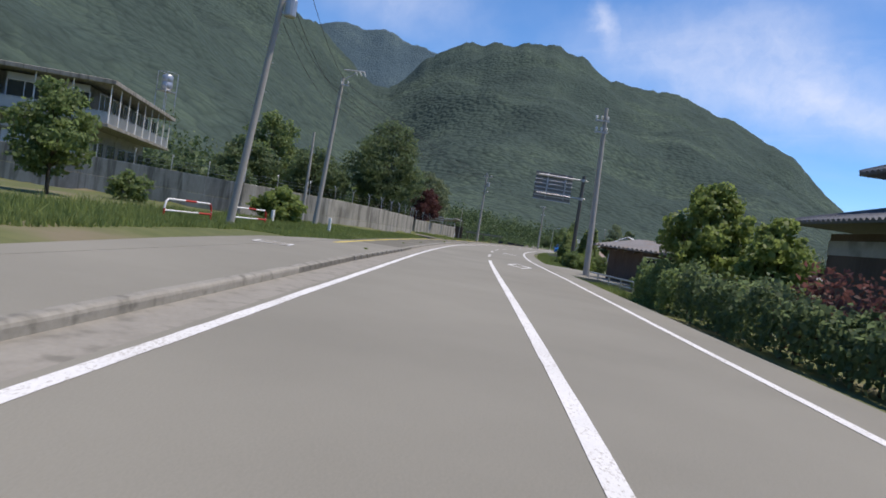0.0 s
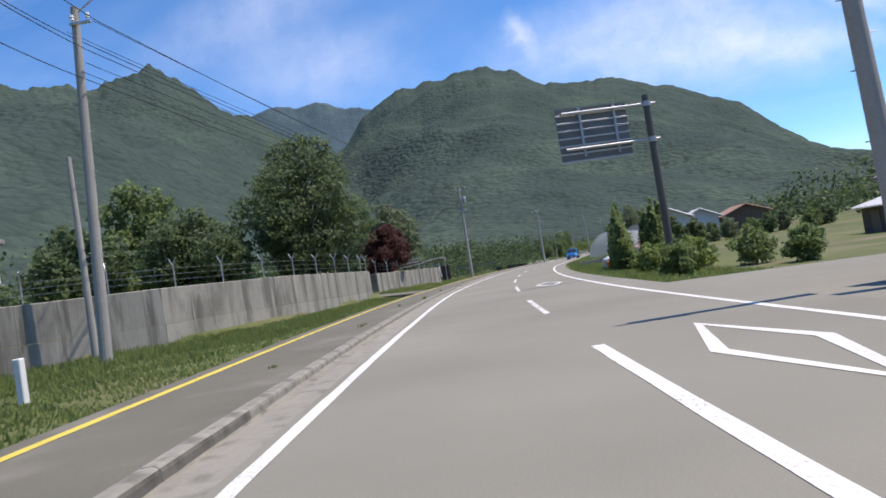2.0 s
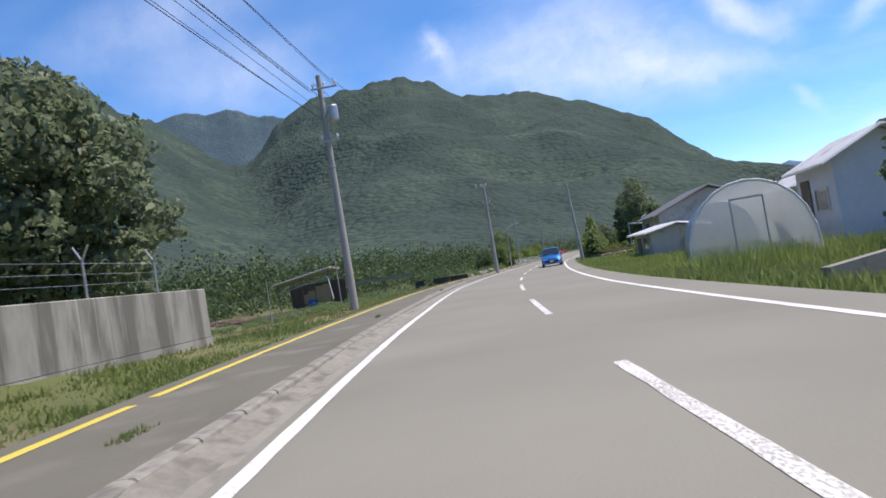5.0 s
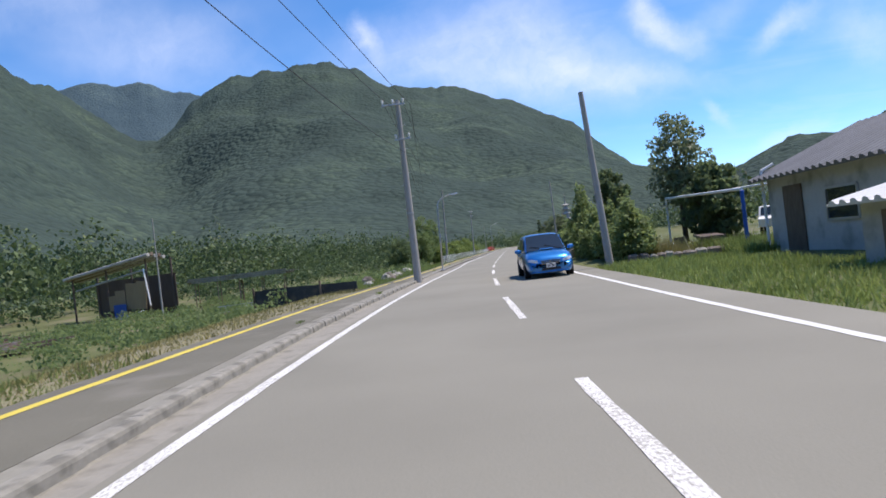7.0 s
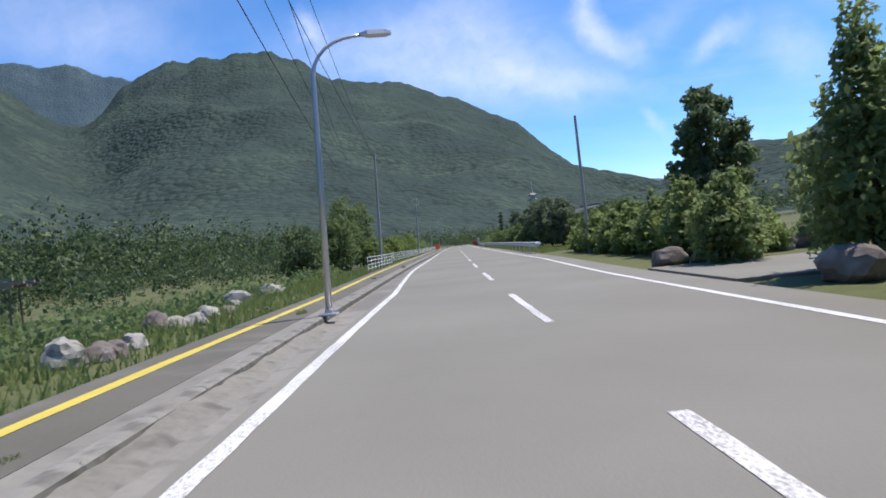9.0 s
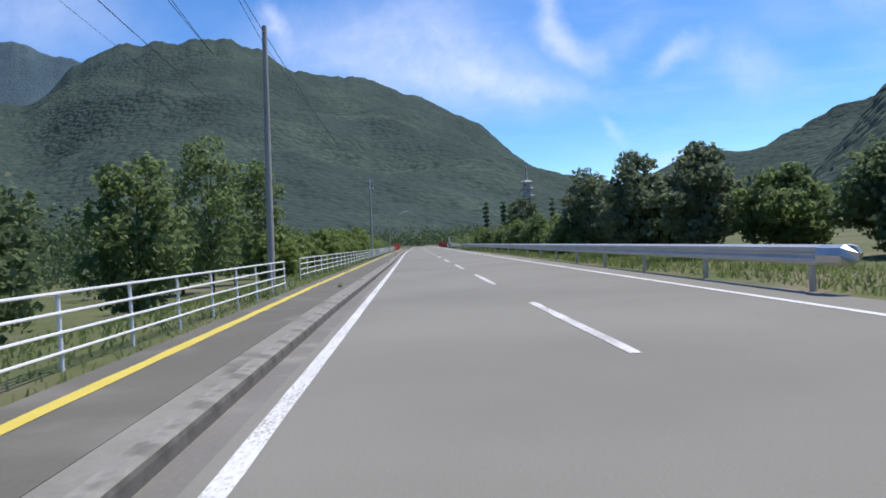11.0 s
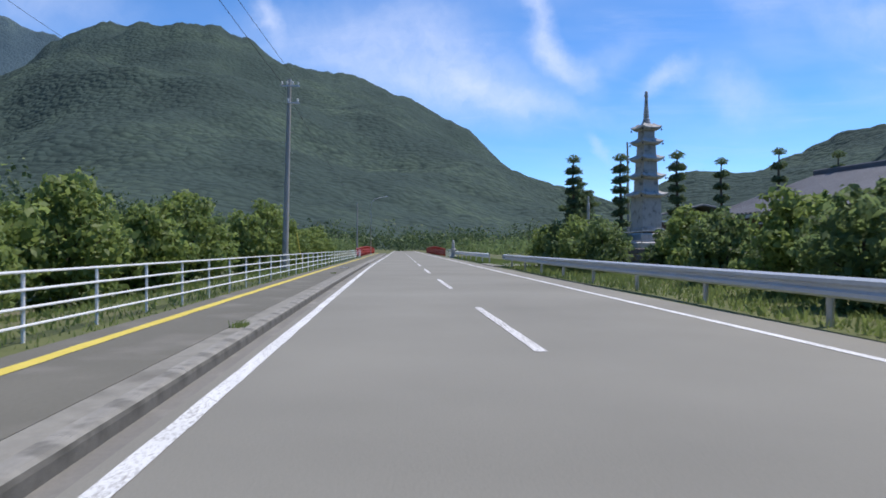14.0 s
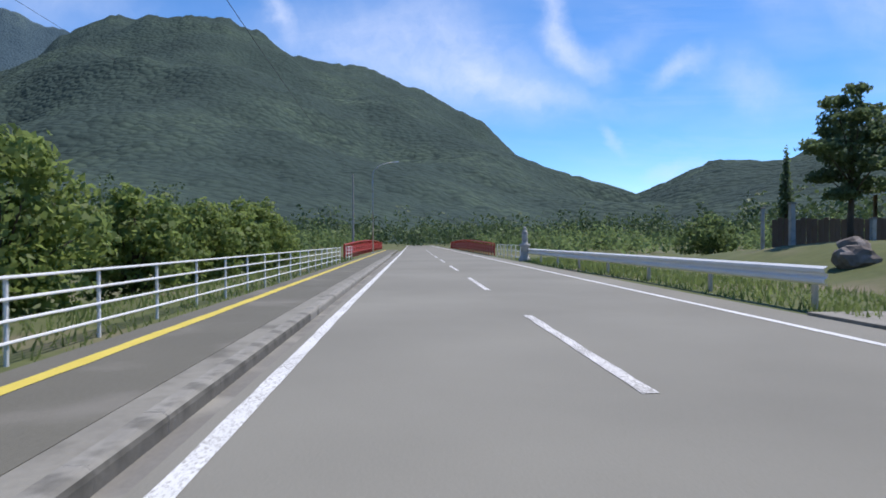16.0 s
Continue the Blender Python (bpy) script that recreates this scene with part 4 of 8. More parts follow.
# ---- concrete walls ----
def wall_run(name, pts, label, thick=0.28, z0=-0.4, lift=1.2):
    """Cast panels end to end along pts of (x, y, top)."""
    w = thing(name, label, "retaining wall", kind="structure")
    run = []
    for (xa, ya, ta), (xb, yb, tb) in zip(pts[:-1], pts[1:]):
        n = max(1, round(math.hypot(xb - xa, yb - ya) / 2.4))
        for i in range(n):
            run.append(tuple((a + (b - a) * k / n) for k in (i, i + 1) for a, b in ((xa, xb), (ya, yb), (ta, tb))))
    for xa, ya, ta, xb, yb, tb in run:
        d = Vector((xb - xa, yb - ya, 0))
        u = d.normalized()
        o = Vector((-u.y, u.x, 0)) * thick
        a, b = Vector((xa, ya, 0)) + u * 0.003, Vector((xb, yb, 0)) - u * 0.003
        up = lambda p, z: Vector((p.x, p.y, z))
        # upper cast and the older lower course stand 2 cm apart
        mid_a, mid_b = ta - lift, tb - lift
        f = Vector((u.y, -u.x, 0)) * 0.02
        part("wall_panel", Shape().loft([[up(a, mid_a), up(a + o, mid_a), up(a + o, ta - 0.02), up(a + o * 0.9, ta), up(a + o * 0.1, ta), up(a, ta - 0.02)], [up(b, mid_b), up(b + o, mid_b), up(b + o, tb - 0.02), up(b + o * 0.9, tb), up(b + o * 0.1, tb), up(b, tb - 0.02)]]), CONCRETE_MOSS, w)
        part("wall_panel", Shape().loft([[up(a + f, z0), up(a + o, z0), up(a + o, mid_a - 0.012), up(a + f, mid_a - 0.012)], [up(b + f, z0), up(b + o, z0), up(b + o, mid_b - 0.012), up(b + f, mid_b - 0.012)]]), CONCRETE_LOW, w)
    return w


WALL_1 = [(-64.0, 14.5, 2.6), (-40.0, 29.0, 2.45), (-31.8, 34.2, 2.2), (-28.7, 39.6, 2.1), (-28.8, 46.3, 2.05), (-29.7, 51.3, 1.95), (-31.3, 57.0, 1.9), (-32.3, 59.1, 1.88)]
WALL_2 = [(-34.45, 63.6, 1.75), (-37.1, 79.6, 1.62)]
wall_run("wall_school", WALL_1, "long stained concrete retaining wall along the verge")
wall_run("wall_gate_left", [(-32.35, 59.15, 1.88), (-36.0, 60.6, 1.88)], "stained concrete wall turning in to the gate")
wall_run("wall_orchard", WALL_2, "stained concrete wall with rust streaks past the gate")
wall_run("wall_gate_right", [(-37.5, 62.5, 1.75), (-34.5, 63.55, 1.75)], "short concrete return wall beside the gate")


# barbed-wire posts on the walls
def fence_post(x, y, z, turn):
    p = thing("wall_fence_post", "thin pale steel post with a forked top on the wall", "fence post", pose(x, y, z, 0, 0, turn), group="barbed wire posts")
    part("post", Shape().rod((0, 0, -0.1), (0, 0, 0.75), 0.028, n=6), STEEL, p)
    part("fork", Shape().rod((0, 0, 0.72), (0.16, 0, 1.0), 0.022, n=6), STEEL, p)
    part("fork", Shape().rod((0, 0, 0.72), (-0.16, 0, 1.0), 0.022, n=6), STEEL, p)
    return p


def along_pts(pts, gap, start=0.0):
    out, left = [], start
    for (xa, ya, ta), (xb, yb, tb) in zip(pts[:-1], pts[1:]):
        L = math.hypot(xb - xa, yb - ya)
        while left <= L:
            k = left / L
            out.append((xa + (xb - xa) * k, ya + (yb - ya) * k, ta + (tb - ta) * k, math.degrees(math.atan2(yb - ya, xb - xa)) + 90))
            left += gap
        left -= L
    return out


for run in (WALL_1[1:], WALL_2):
    ps = along_pts(run, 2.35, 0.3)
    for x, y, z, t in ps:
        n = Vector((-math.sin(radians(t - 90)), math.cos(radians(t - 90)), 0)) * 0.14
        fence_post(x + n.x, y + n.y, z, t)
    for h in (0.25, 0.45, 0.65):
        single("barbed_wire", Shape().tube([(x, y, z + h) for x, y, z, t in ps], 0.006, 4), STEEL, "thin strand of barbed wire", "wire", group="barbed wire strands")


# ---- white footway fence ----
def pipe_fence(y0, y1, side, label, posts=2.0, height=0.83, rails=4, z=0.02, mat=None, post_mat=None, r=0.019):
    f = thing("pipe_fence", label, "fence", group="pipe fences")
    n = max(1, round((y1 - y0) / posts))
    s = side if callable(side) else (lambda y: side)
    for i in range(n + 1):
        y = y0 + (y1 - y0) * i / n
        a = at(y, s(y), z - 0.2)
        part("post", Shape().rod(a, at(y, s(y), z + height), 0.025, n=8), post_mat or WHITEPAINT, f)
    for k in range(rails):
        h = z + height - 0.02 - k * (height - 0.16) / max(1, rails - 1)
        pts = [at(y0 + (y1 - y0) * i / (2 * n), s(y0 + (y1 - y0) * i / (2 * n)) + 0.03, h) for i in range(2 * n + 1)]
        part("rail", Shape().tube(pts, r, 6), mat or WHITEPAINT, f)
    return f


FENCE = ease([(165, -6.0), (183, -6.1), (189, -6.7), (200, -6.5), (230, -6.1), (260, -5.95), (290, -6.0), (310, -6.2)])
pipe_fence(166.8, 182.3, FENCE, "white painted pipe fence with four rails")
pipe_fence(188.6, 289.0, FENCE, "long white painted pipe fence with four rails")
pipe_fence(293.0, 297.5, FENCE, "short white painted pipe fence at the bridge")


# ---- guard rails on the far side ----
def guard_rail(y0, y1, side, label, mat=None, ends=(0, 1)):
    g = thing("guard_rail", label, "guard rail", group="guard rails")
    s = side if callable(side) else (lambda y: side)
    prof = [(0.0, 0.42), (0.06, 0.46), (0.06, 0.52), (0.0, 0.56), (0.0, 0.60), (0.06, 0.64), (0.06, 0.70), (0.0, 0.74)]
    prof = prof + [(a + 0.012, h) for a, h in reversed(prof)]
    n = max(2, int((y1 - y0) / 2))
    rings = []
    for i in range(n + 1):
        y = y0 + (y1 - y0) * i / n
        rings.append([at(y, s(y) - a, h) for a, h in prof])
    part("beam", Shape().loft(rings), mat or RAIL, g, "ribbed galvanised steel beam")
    y = y0 + 0.5
    while y < y1:
        part("post", Shape().rod(at(y, s(y) + 0.09, -0.4), at(y, s(y) + 0.09, 0.72), 0.055, n=10), STEEL, g)
        y += 4.0
    for ye, d in [((y0, -1), (y1, 1))[e] for e in ends]:
        part("end_piece", Shape().tube([at(ye + d * 0.45 * math.sin(a), s(ye) + 0.10 - 0.12 * math.cos(a), 0.58) for a in (0, 0.6, 1.2, 1.57, 2.1, 2.7)], 0.16, 8), STEEL, g)
    return g


RAIL_R = ease([(170, 4.3), (193, 4.5), (231, 4.8), (255, 5.0), (262, 5.0), (300, 4.9)])
guard_rail(171, 253.5, RAIL_R, "long galvanised steel guard rail above the grass verge")
guard_rail(260.5, 289, RAIL_R, "white painted steel guard rail with a cut end", WHITEPAINT, (1,))
pipe_fence(291, 302, lambda y: 4.9, "short white painted pipe fence before the bridge", 2.0, 0.9, 3)


# ---- red bridge ----
def bridge_parapet(side, start, label):
    b = thing("bridge_parapet", label, "bridge railing", group="bridge railings")
    ys = [start + i * 2.0 for i in range(31)]
    top = lambda y: 0.95 + 0.35 * math.sin(math.pi * max(0, min(1, (y - start) / 60)))
    for y in ys:
        part("post", Shape().box(at(y, side, top(y) / 2 - 0.1), (0.12, 0.12, top(y) + 0.2), bev=0.01), REDPAINT, b)
    for k in (0.3, 0.62, 1.0):
        part("rail", Shape().tube([at(y, side, top(y) * k) for y in ys], 0.06, 6), REDPAINT, b)
    for a, c in zip(ys[:-1], ys[1:]):
        part("panel", Shape().box(at((a + c) / 2, side, top((a + c) / 2) * 0.5), (0.03, 1.8, top((a + c) / 2) * 0.62), Matrix.Rotation(radians(yaw_at(a)), 3, "Z")), REDPAINT, b)
    return b


bridge_parapet(-6.6, 297.5, "red painted steel railing of the bridge")
bridge_parapet(4.9, 304, "red painted steel railing across the bridge")

# ---- plants ----
def leaf_mesh(name, points, size, mat, rng, out=None, flat=0.25):
    """Small folded leaves (four corners each) at points, facing mostly outwards."""
    n = len(points)
    d = rng.normal(size=(n, 3))
    if out is not None:
        d = d * 0.75 + out
    d /= np.linalg.norm(d, axis=1)[:, None] + 1e-9
    a = np.cross(d, rng.normal(size=(n, 3)))
    a /= np.linalg.norm(a, axis=1)[:, None] + 1e-9
    b = np.cross(d, a)
    s = size * rng.uniform(0.6, 1.4, n)[:, None]
    w = s * rng.uniform(0.45, 0.75, n)[:, None]
    co = np.stack([points - a * s, points + b * w + d * s * flat, points + a * s, points - b * w + d * s * flat], 1).reshape(-1, 3)
    return array_mesh(name, co, np.arange(4 * n).reshape(n, 4), mat)


def crown_points(blobs, n, rng, inner=0.62):
    """Points near the skins of overlapping lumps (centre, radii), with ragged gaps."""
    vol = np.array([r[0] * r[1] + r[1] * r[2] + r[0] * r[2] for _, r in blobs])
    pick = rng.choice(len(blobs), n, p=vol / vol.sum())
    c = np.array([b[0] for b in blobs], float)[pick]
    r = np.array([b[1] for b in blobs], float)[pick]
    d = rng.normal(size=(n, 3))
    d /= np.linalg.norm(d, axis=1)[:, None]
    lump = 1 + 0.28 * np.sin(d[:, 0] * 5 + pick) * np.sin(d[:, 1] * 6 + 2 * pick) + 0.2 * np.sin(d[:, 2] * 9 + pick * 3)
    k = rng.uniform(inner, 1.0, n) ** 0.6 * lump
    return c + d * r * k[:, None], d


def tree(name, label, x, y, height, spread, mat, leaves, size, seed, lumps=14, bare=0.25, trunk=0.14, squash=0.8, z=None, group="trees", category="tree", lean=0.0):
    """A tapered trunk, limbs to each lump of leaves, and a ragged crown."""
    rng = np.random.default_rng(seed)
    z0 = ground_z(x, y) if z is None else z
    t = thing(name, label, category, pose(x, y, z0, 0, 0, seed * 37 % 360), group=group)
    base = height * bare
    blobs = []
    for i in range(lumps):
        u = i / max(1, lumps - 1)
        a = i * 2.4 + rng.uniform(-0.4, 0.4)
        ring = spread * (0.62 * math.sin(math.pi * (0.14 + 0.80 * u)) + 0.06) * rng.uniform(0.75, 1.15)
        rr = spread * rng.uniform(0.30, 0.46) * (1.0 - 0.35 * u)
        h = base + (height - base - rr * squash) * u + rr * squash * 0.5
        blobs.append(((ring * math.cos(a) + lean * u, ring * math.sin(a), h), (rr, rr, rr * squash)))
    blobs.append(((lean * 0.5, 0, (base + height) * 0.52), (spread * 0.55, spread * 0.55, (height - base) * 0.38)))
    wood = Shape().tube([(0, 0, -0.3), (0.03, 0.02, base * 0.6), (-0.04 + lean * 0.3, 0.03, base), (lean * 0.6, 0.0, height * 0.62), (lean * 0.8, 0, height * 0.85)], [trunk * 1.25, trunk, trunk * 0.85, trunk * 0.5, trunk * 0.15], 9)
    for c, r in blobs[:-1]:
        k = rng.uniform(0.25, 0.7)
        start = Vector((lean * 0.3, 0.02, base * 0.8 + (c[2] - base * 0.8) * k * 0.7))
        wood.tube([start, start.lerp(Vector(c), 0.55) + Vector((0, 0, 0.1 * r[0])), Vector(c)], [trunk * 0.4, trunk * 0.24, trunk * 0.07], 5)
    part("trunk", wood, BARK, t, smooth=True)
    pts, d = crown_points(blobs, int(leaves * 1.0), rng)
    part("crown", leaf_mesh("crown", pts, size * 0.9, mat, rng, d), None, t)
    return t


def column_tree(x, y, height, r, seed, label="tall narrow juniper with upswept foliage", mat=None, leaves=5200, z=None, tufts=26):
    rng = np.random.default_rng(seed)
    z0 = ground_z(x, y) if z is None else z
    t = thing("juniper", label, "tree", pose(x, y, z0, 0, 0, seed * 53 % 360), group="junipers")
    part("trunk", Shape().tube([(0, 0, -0.2), (0.02, 0, height * 0.5), (0, 0, height * 0.9)], [0.11, 0.08, 0.02], 8), BARK, t)
    blobs = []
    for i in range(tufts):
        u = i / (tufts - 1)
        a = i * 2.4
        rad = r * (0.55 + 0.45 * math.sin(math.pi * min(1, 0.2 + u * 0.9))) * (1 - 0.55 * u ** 3)
        q = 0.55 * rad * rng.uniform(0.7, 1.2)
        blobs.append(((q * math.cos(a), q * math.sin(a), height * (0.08 + 0.84 * u)), (rad * 0.55, rad * 0.55, height * 0.11 * rng.uniform(0.8, 1.5))))
    pts, d = crown_points(blobs, int(leaves * 1.0), rng, 0.5)
    part("crown", leaf_mesh("crown", pts, 0.08, mat or LEAF_COL, rng, d * 0.6 + np.array([0, 0, 0.5])), None, t)
    return t


def hedge(name, label, y0, y1, side, width, height, mat, leaves, size, seed, z=0.0, bumps=0.25, category="hedge"):
    """A clipped hedge along the road: stems inside, leaves on a lumpy skin. side, width and height may follow y."""
    rng = np.random.default_rng(seed)
    h = thing(name, label, category, group="hedges")
    f = lambda v: v if callable(v) else (lambda y: v)
    s, w, hh = f(side), f(width), f(height)
    ys = rng.uniform(y0, y1, leaves)
    u = rng.uniform(-1, 1, leaves)
    v = rng.uniform(0, 1, leaves) ** 0.8
    edge = rng.uniform(0, 1, leaves)
    top = edge < 0.35
    flank = (edge >= 0.35) & (edge < 0.9)
    v = np.where(top, 1 - 0.08 * rng.uniform(0, 1, leaves), v)
    u = np.where(flank, np.sign(u) * (1 - 0.18 * rng.uniform(0, 1, leaves)), u)
    u = u * np.sqrt(np.clip(1.15 - 0.75 * v ** 3, 0.2, 1))
    lump = 1 + bumps * np.sin(ys * 2.3 + seed) * np.sin(ys * 0.9 + u * 2) + 0.12 * rng.normal(size=leaves)
    pts = np.zeros((leaves, 3))
    for i in range(leaves):
        y = ys[i]
        p = at(y, s(y) + u[i] * w(y) / 2 * (0.85 + 0.15 * lump[i]), z + 0.08 + v[i] * hh(y) * lump[i])
        pts[i] = p
    out = np.stack([u * 0.8, np.zeros(leaves), (v - 0.3) * 0.9], 1)
    part("foliage", leaf_mesh("foliage", pts, size, mat, rng, out), None, h)
    stems = Shape()
    n = max(2, int((y1 - y0) / 0.7))
    for i in range(n):
        y = y0 + (y1 - y0) * (i + 0.5) / n
        o = rng.uniform(-0.15, 0.15)
        a, b = at(y, s(y) + o, z - 0.3), at(y + rng.uniform(-0.2, 0.2), s(y) + o * 2, z + hh(y) * 0.8)
        stems.tube([a, a.lerp(b, 0.5), b], [0.035, 0.025, 0.01], 5)
    tagged(part("stems", stems, BARK, h), kind="stuff")
    return h


# school side
tree("shrub_tree", "small round tree standing in the roadside grass", -27.4, 18.1, 4.6, 1.9, LEAF_MID, 5200, 0.12, 4, lumps=12, bare=0.22, trunk=0.08)
tree("bush", "large bright green bush below the wall", -25.4, 30.4, 1.9, 1.5, LEAF_LIGHT, 6500, 0.12, 7, lumps=13, bare=0.02, trunk=0.05, squash=0.75, category="bush")
tree("bush", "low dark bush at the foot of the wall", -30.5, 24.5, 1.5, 1.3, LEAF_MID, 2600, 0.10, 8, lumps=9, bare=0.02, trunk=0.04, category="bush")
tree("broadleaf_tree", "large dense dark green tree rising behind the wall", -35.6, 58.0, 9.4, 4.4, LEAF_DARK, 34000, 0.115, 11, lumps=20, bare=0.12, trunk=0.24)
tree("broadleaf_tree", "dark round tree behind the wall", -40.5, 53.0, 5.2, 3.6, LEAF_DARK, 20000, 0.12, 12, lumps=16, bare=0.1, trunk=0.2)
tree("broadleaf_tree", "dark green tree behind the concrete wall", -47.5, 51.0, 5.6, 3.4, LEAF_DARK, 9500, 0.18, 13, lumps=15, bare=0.1, trunk=0.2)
tree("broadleaf_tree", "yellow-green tree beyond the school", -52.0, 60.0, 9.5, 4.2, LEAF_MID, 9500, 0.2, 14, lumps=15, bare=0.15, trunk=0.2)
tree("maple_tree", "dark red maple leaning over the wall", -36.4, 68.4, 4.2, 2.0, LEAF_RED, 12500, 0.11, 15, lumps=15, bare=0.15, trunk=0.1)
tree("maple_tree", "spreading dark red maple beside the gate", -37.9, 72.2, 3.7, 1.7, LEAF_RED, 6000, 0.11, 16, lumps=12, bare=0.15, trunk=0.1)
tree("broadleaf_tree", "round grey-green tree behind the orchard wall", -41.4, 79.4, 6.9, 3.4, LEAF_GREY, 17000, 0.13, 17, lumps=14, bare=0.12, trunk=0.15)
tree("broadleaf_tree", "bright green tree behind the gate", -44.5, 70.0, 4.2, 2.6, LEAF_LIGHT, 6000, 0.15, 18, lumps=13, bare=0.1, trunk=0.14)
tree("broadleaf_tree", "dark tree beyond the orchard wall", -48.0, 84.0, 6.5, 3.0, LEAF_DARK, 7000, 0.18, 19, lumps=14, bare=0.12, trunk=0.16)
for i, (x, y) in enumerate(((-39.3, 34.2), (-38.0, 35.4), (-36.8, 36.8), (-35.6, 38.2))):
    tree("terrace_bush", "clipped dark rounded bush on the terrace above the wall", x, y, 1.75, 1.15, LEAF_DARK, 3400, 0.09, 320 + i, lumps=10, bare=0.05, trunk=0.05, category="bush", group="terrace bushes")

# right side, house and barn
hedge("mixed_hedge", "dark roadside hedge with reddish young leaves", 3.5, 17.5, ease([(3, 5.8), (10, 5.4), (18, 5.2)]), 1.1, ease([(3, 0.82), (9, 0.85), (18, 1.1)]), LEAF_DARK, 13000, 0.075, 31, z=-0.25)
hedge("azalea_hedge", "low clipped green hedge before the barn", 18.0, 25.0, ease([(18, 5.2), (25, 6.2)]), 1.3, 1.15, LEAF_MID, 7000, 0.07, 32, z=-0.3)
hedge("red_tipped_shrub", "shrub row with red young leaves", 4.5, 13.5, ease([(3, 6.3), (14, 5.6)]), 0.8, 1.35, LEAF_RED, 2200, 0.07, 33, z=-0.3)
tree("garden_tree", "bright yellow-green clipped garden tree over the hedge", -2.2, 23.6, 4.3, 1.6, LEAF_LIGHT, 9000, 0.10, 34, lumps=15, bare=0.28, trunk=0.13)
tree("garden_tree", "bright green garden tree beside the house", -0.2, 19.6, 3.1, 1.25, LEAF_LIGHT, 5000, 0.10, 35, lumps=12, bare=0.2, trunk=0.1)
for i, (yy, ss, hh, rr) in enumerate(((25.6, 6.6, 0.9, 0.5), (27.4, 6.4, 0.8, 0.45), (28.6, 6.6, 0.85, 0.45))):
    p = at(yy, ss)
    tree("bush", "small rounded bush beside the side road", p.x, p.y, hh, rr, LEAF_MID, 900, 0.06, 36 + i, lumps=7, bare=0.05, trunk=0.03, category="bush", group="small bushes")

# grass island with shrubs and junipers
for i, (yy, ss, hh, rr, m) in enumerate(((47.5, 6.0, 1.3, 0.9, LEAF_MID), (50, 7.2, 1.5, 1.1, LEAF_LIGHT), (53, 6.3, 1.3, 0.9, LEAF_LIGHT), (56, 9.2, 1.5, 1.0, LEAF_MID), (52, 10.5, 1.6, 1.1, LEAF_MID), (60, 8.6, 1.4, 1.0, LEAF_LIGHT), (49.5, 11.5, 1.4, 1.0, LEAF_MID), (73.5, 8.6, 1.1, 0.8, LEAF_MID))):
    p = at(yy, ss)
    tree("bush", "rounded green shrub on the grass island", p.x, p.y, hh, rr, m, 2300, 0.085, 50 + i, lumps=9, bare=0.04, trunk=0.04, category="bush", group="island shrubs")
for i, (yy, ss, hh, rr) in enumerate(((59.8, 6.2, 3.2, 0.62), (61.2, 6.4, 3.6, 0.68), (62.6, 6.4, 3.8, 0.6), (64.0, 6.6, 4.3, 0.66), (65.6, 6.9, 4.9, 0.75), (60.6, 8.2, 4.4, 0.66), (61.6, 8.0, 4.0, 0.6), (62.6, 9.0, 4.6, 0.62))):
    p = at(yy, ss)
    column_tree(p.x, p.y, hh * 0.86, rr, 60 + i)

# tall hedge of conifers along the far side, then garden trees
for i in range(17):
    yy = 122.5 + i * 1.35
    ss = 5.4 + 0.25 * (i % 3)
    if 137 < yy < 144:
        continue
    p = at(yy, ss)
    column_tree(p.x, p.y, 2.3 + 0.4 * ((i * 7) % 5) / 4 - (0.2 if yy > 140 else 0), 0.95, 70 + i, "dense upright conifer in a tall hedge", LEAF_COL, 4300, tufts=20)
for i in range(14):
    yy = 145.5 + i * 1.6
    p = at(yy, 6.4 + 0.3 * (i % 2))
    column_tree(p.x, p.y, (2.25 if yy < 152 else 1.9) + 0.3 * ((i * 5) % 4) / 3, 1.0, 90 + i, "clipped yellow-green conifer in a hedge", LEAF_LIGHT if i % 3 == 0 else LEAF_COL, 3200, tufts=16)
tree("broadleaf_tree", "tall tree with an airy crown behind the hedge", -27.5, 133.5, 7.0, 1.9, LEAF_GREY, 3800, 0.12, 110, lumps=17, bare=0.35, trunk=0.13)
tree("broadleaf_tree", "dark rounded tree behind the pipe frame", -26.2, 131.6, 4.0, 1.9, LEAF_DARK, 7000, 0.14, 111, lumps=14, bare=0.1, trunk=0.15)
tree("broadleaf_tree", "dense dark tree above the stones", -29.3, 158.6, 6.7, 2.1, LEAF_DARK, 11000, 0.14, 112, lumps=14, bare=0.15, trunk=0.15)
tree("broadleaf_tree", "dark green garden tree", -20.0, 134.0, 3.6, 2.5, LEAF_DARK, 6000, 0.15, 113, lumps=12, bare=0.1, trunk=0.13)
column_tree(at(138.9, 5.9).x, at(138.9, 5.9).y, 4.4, 1.15, 115, "dense upright conifer at the garden entrance", LEAF_COL, 7000)

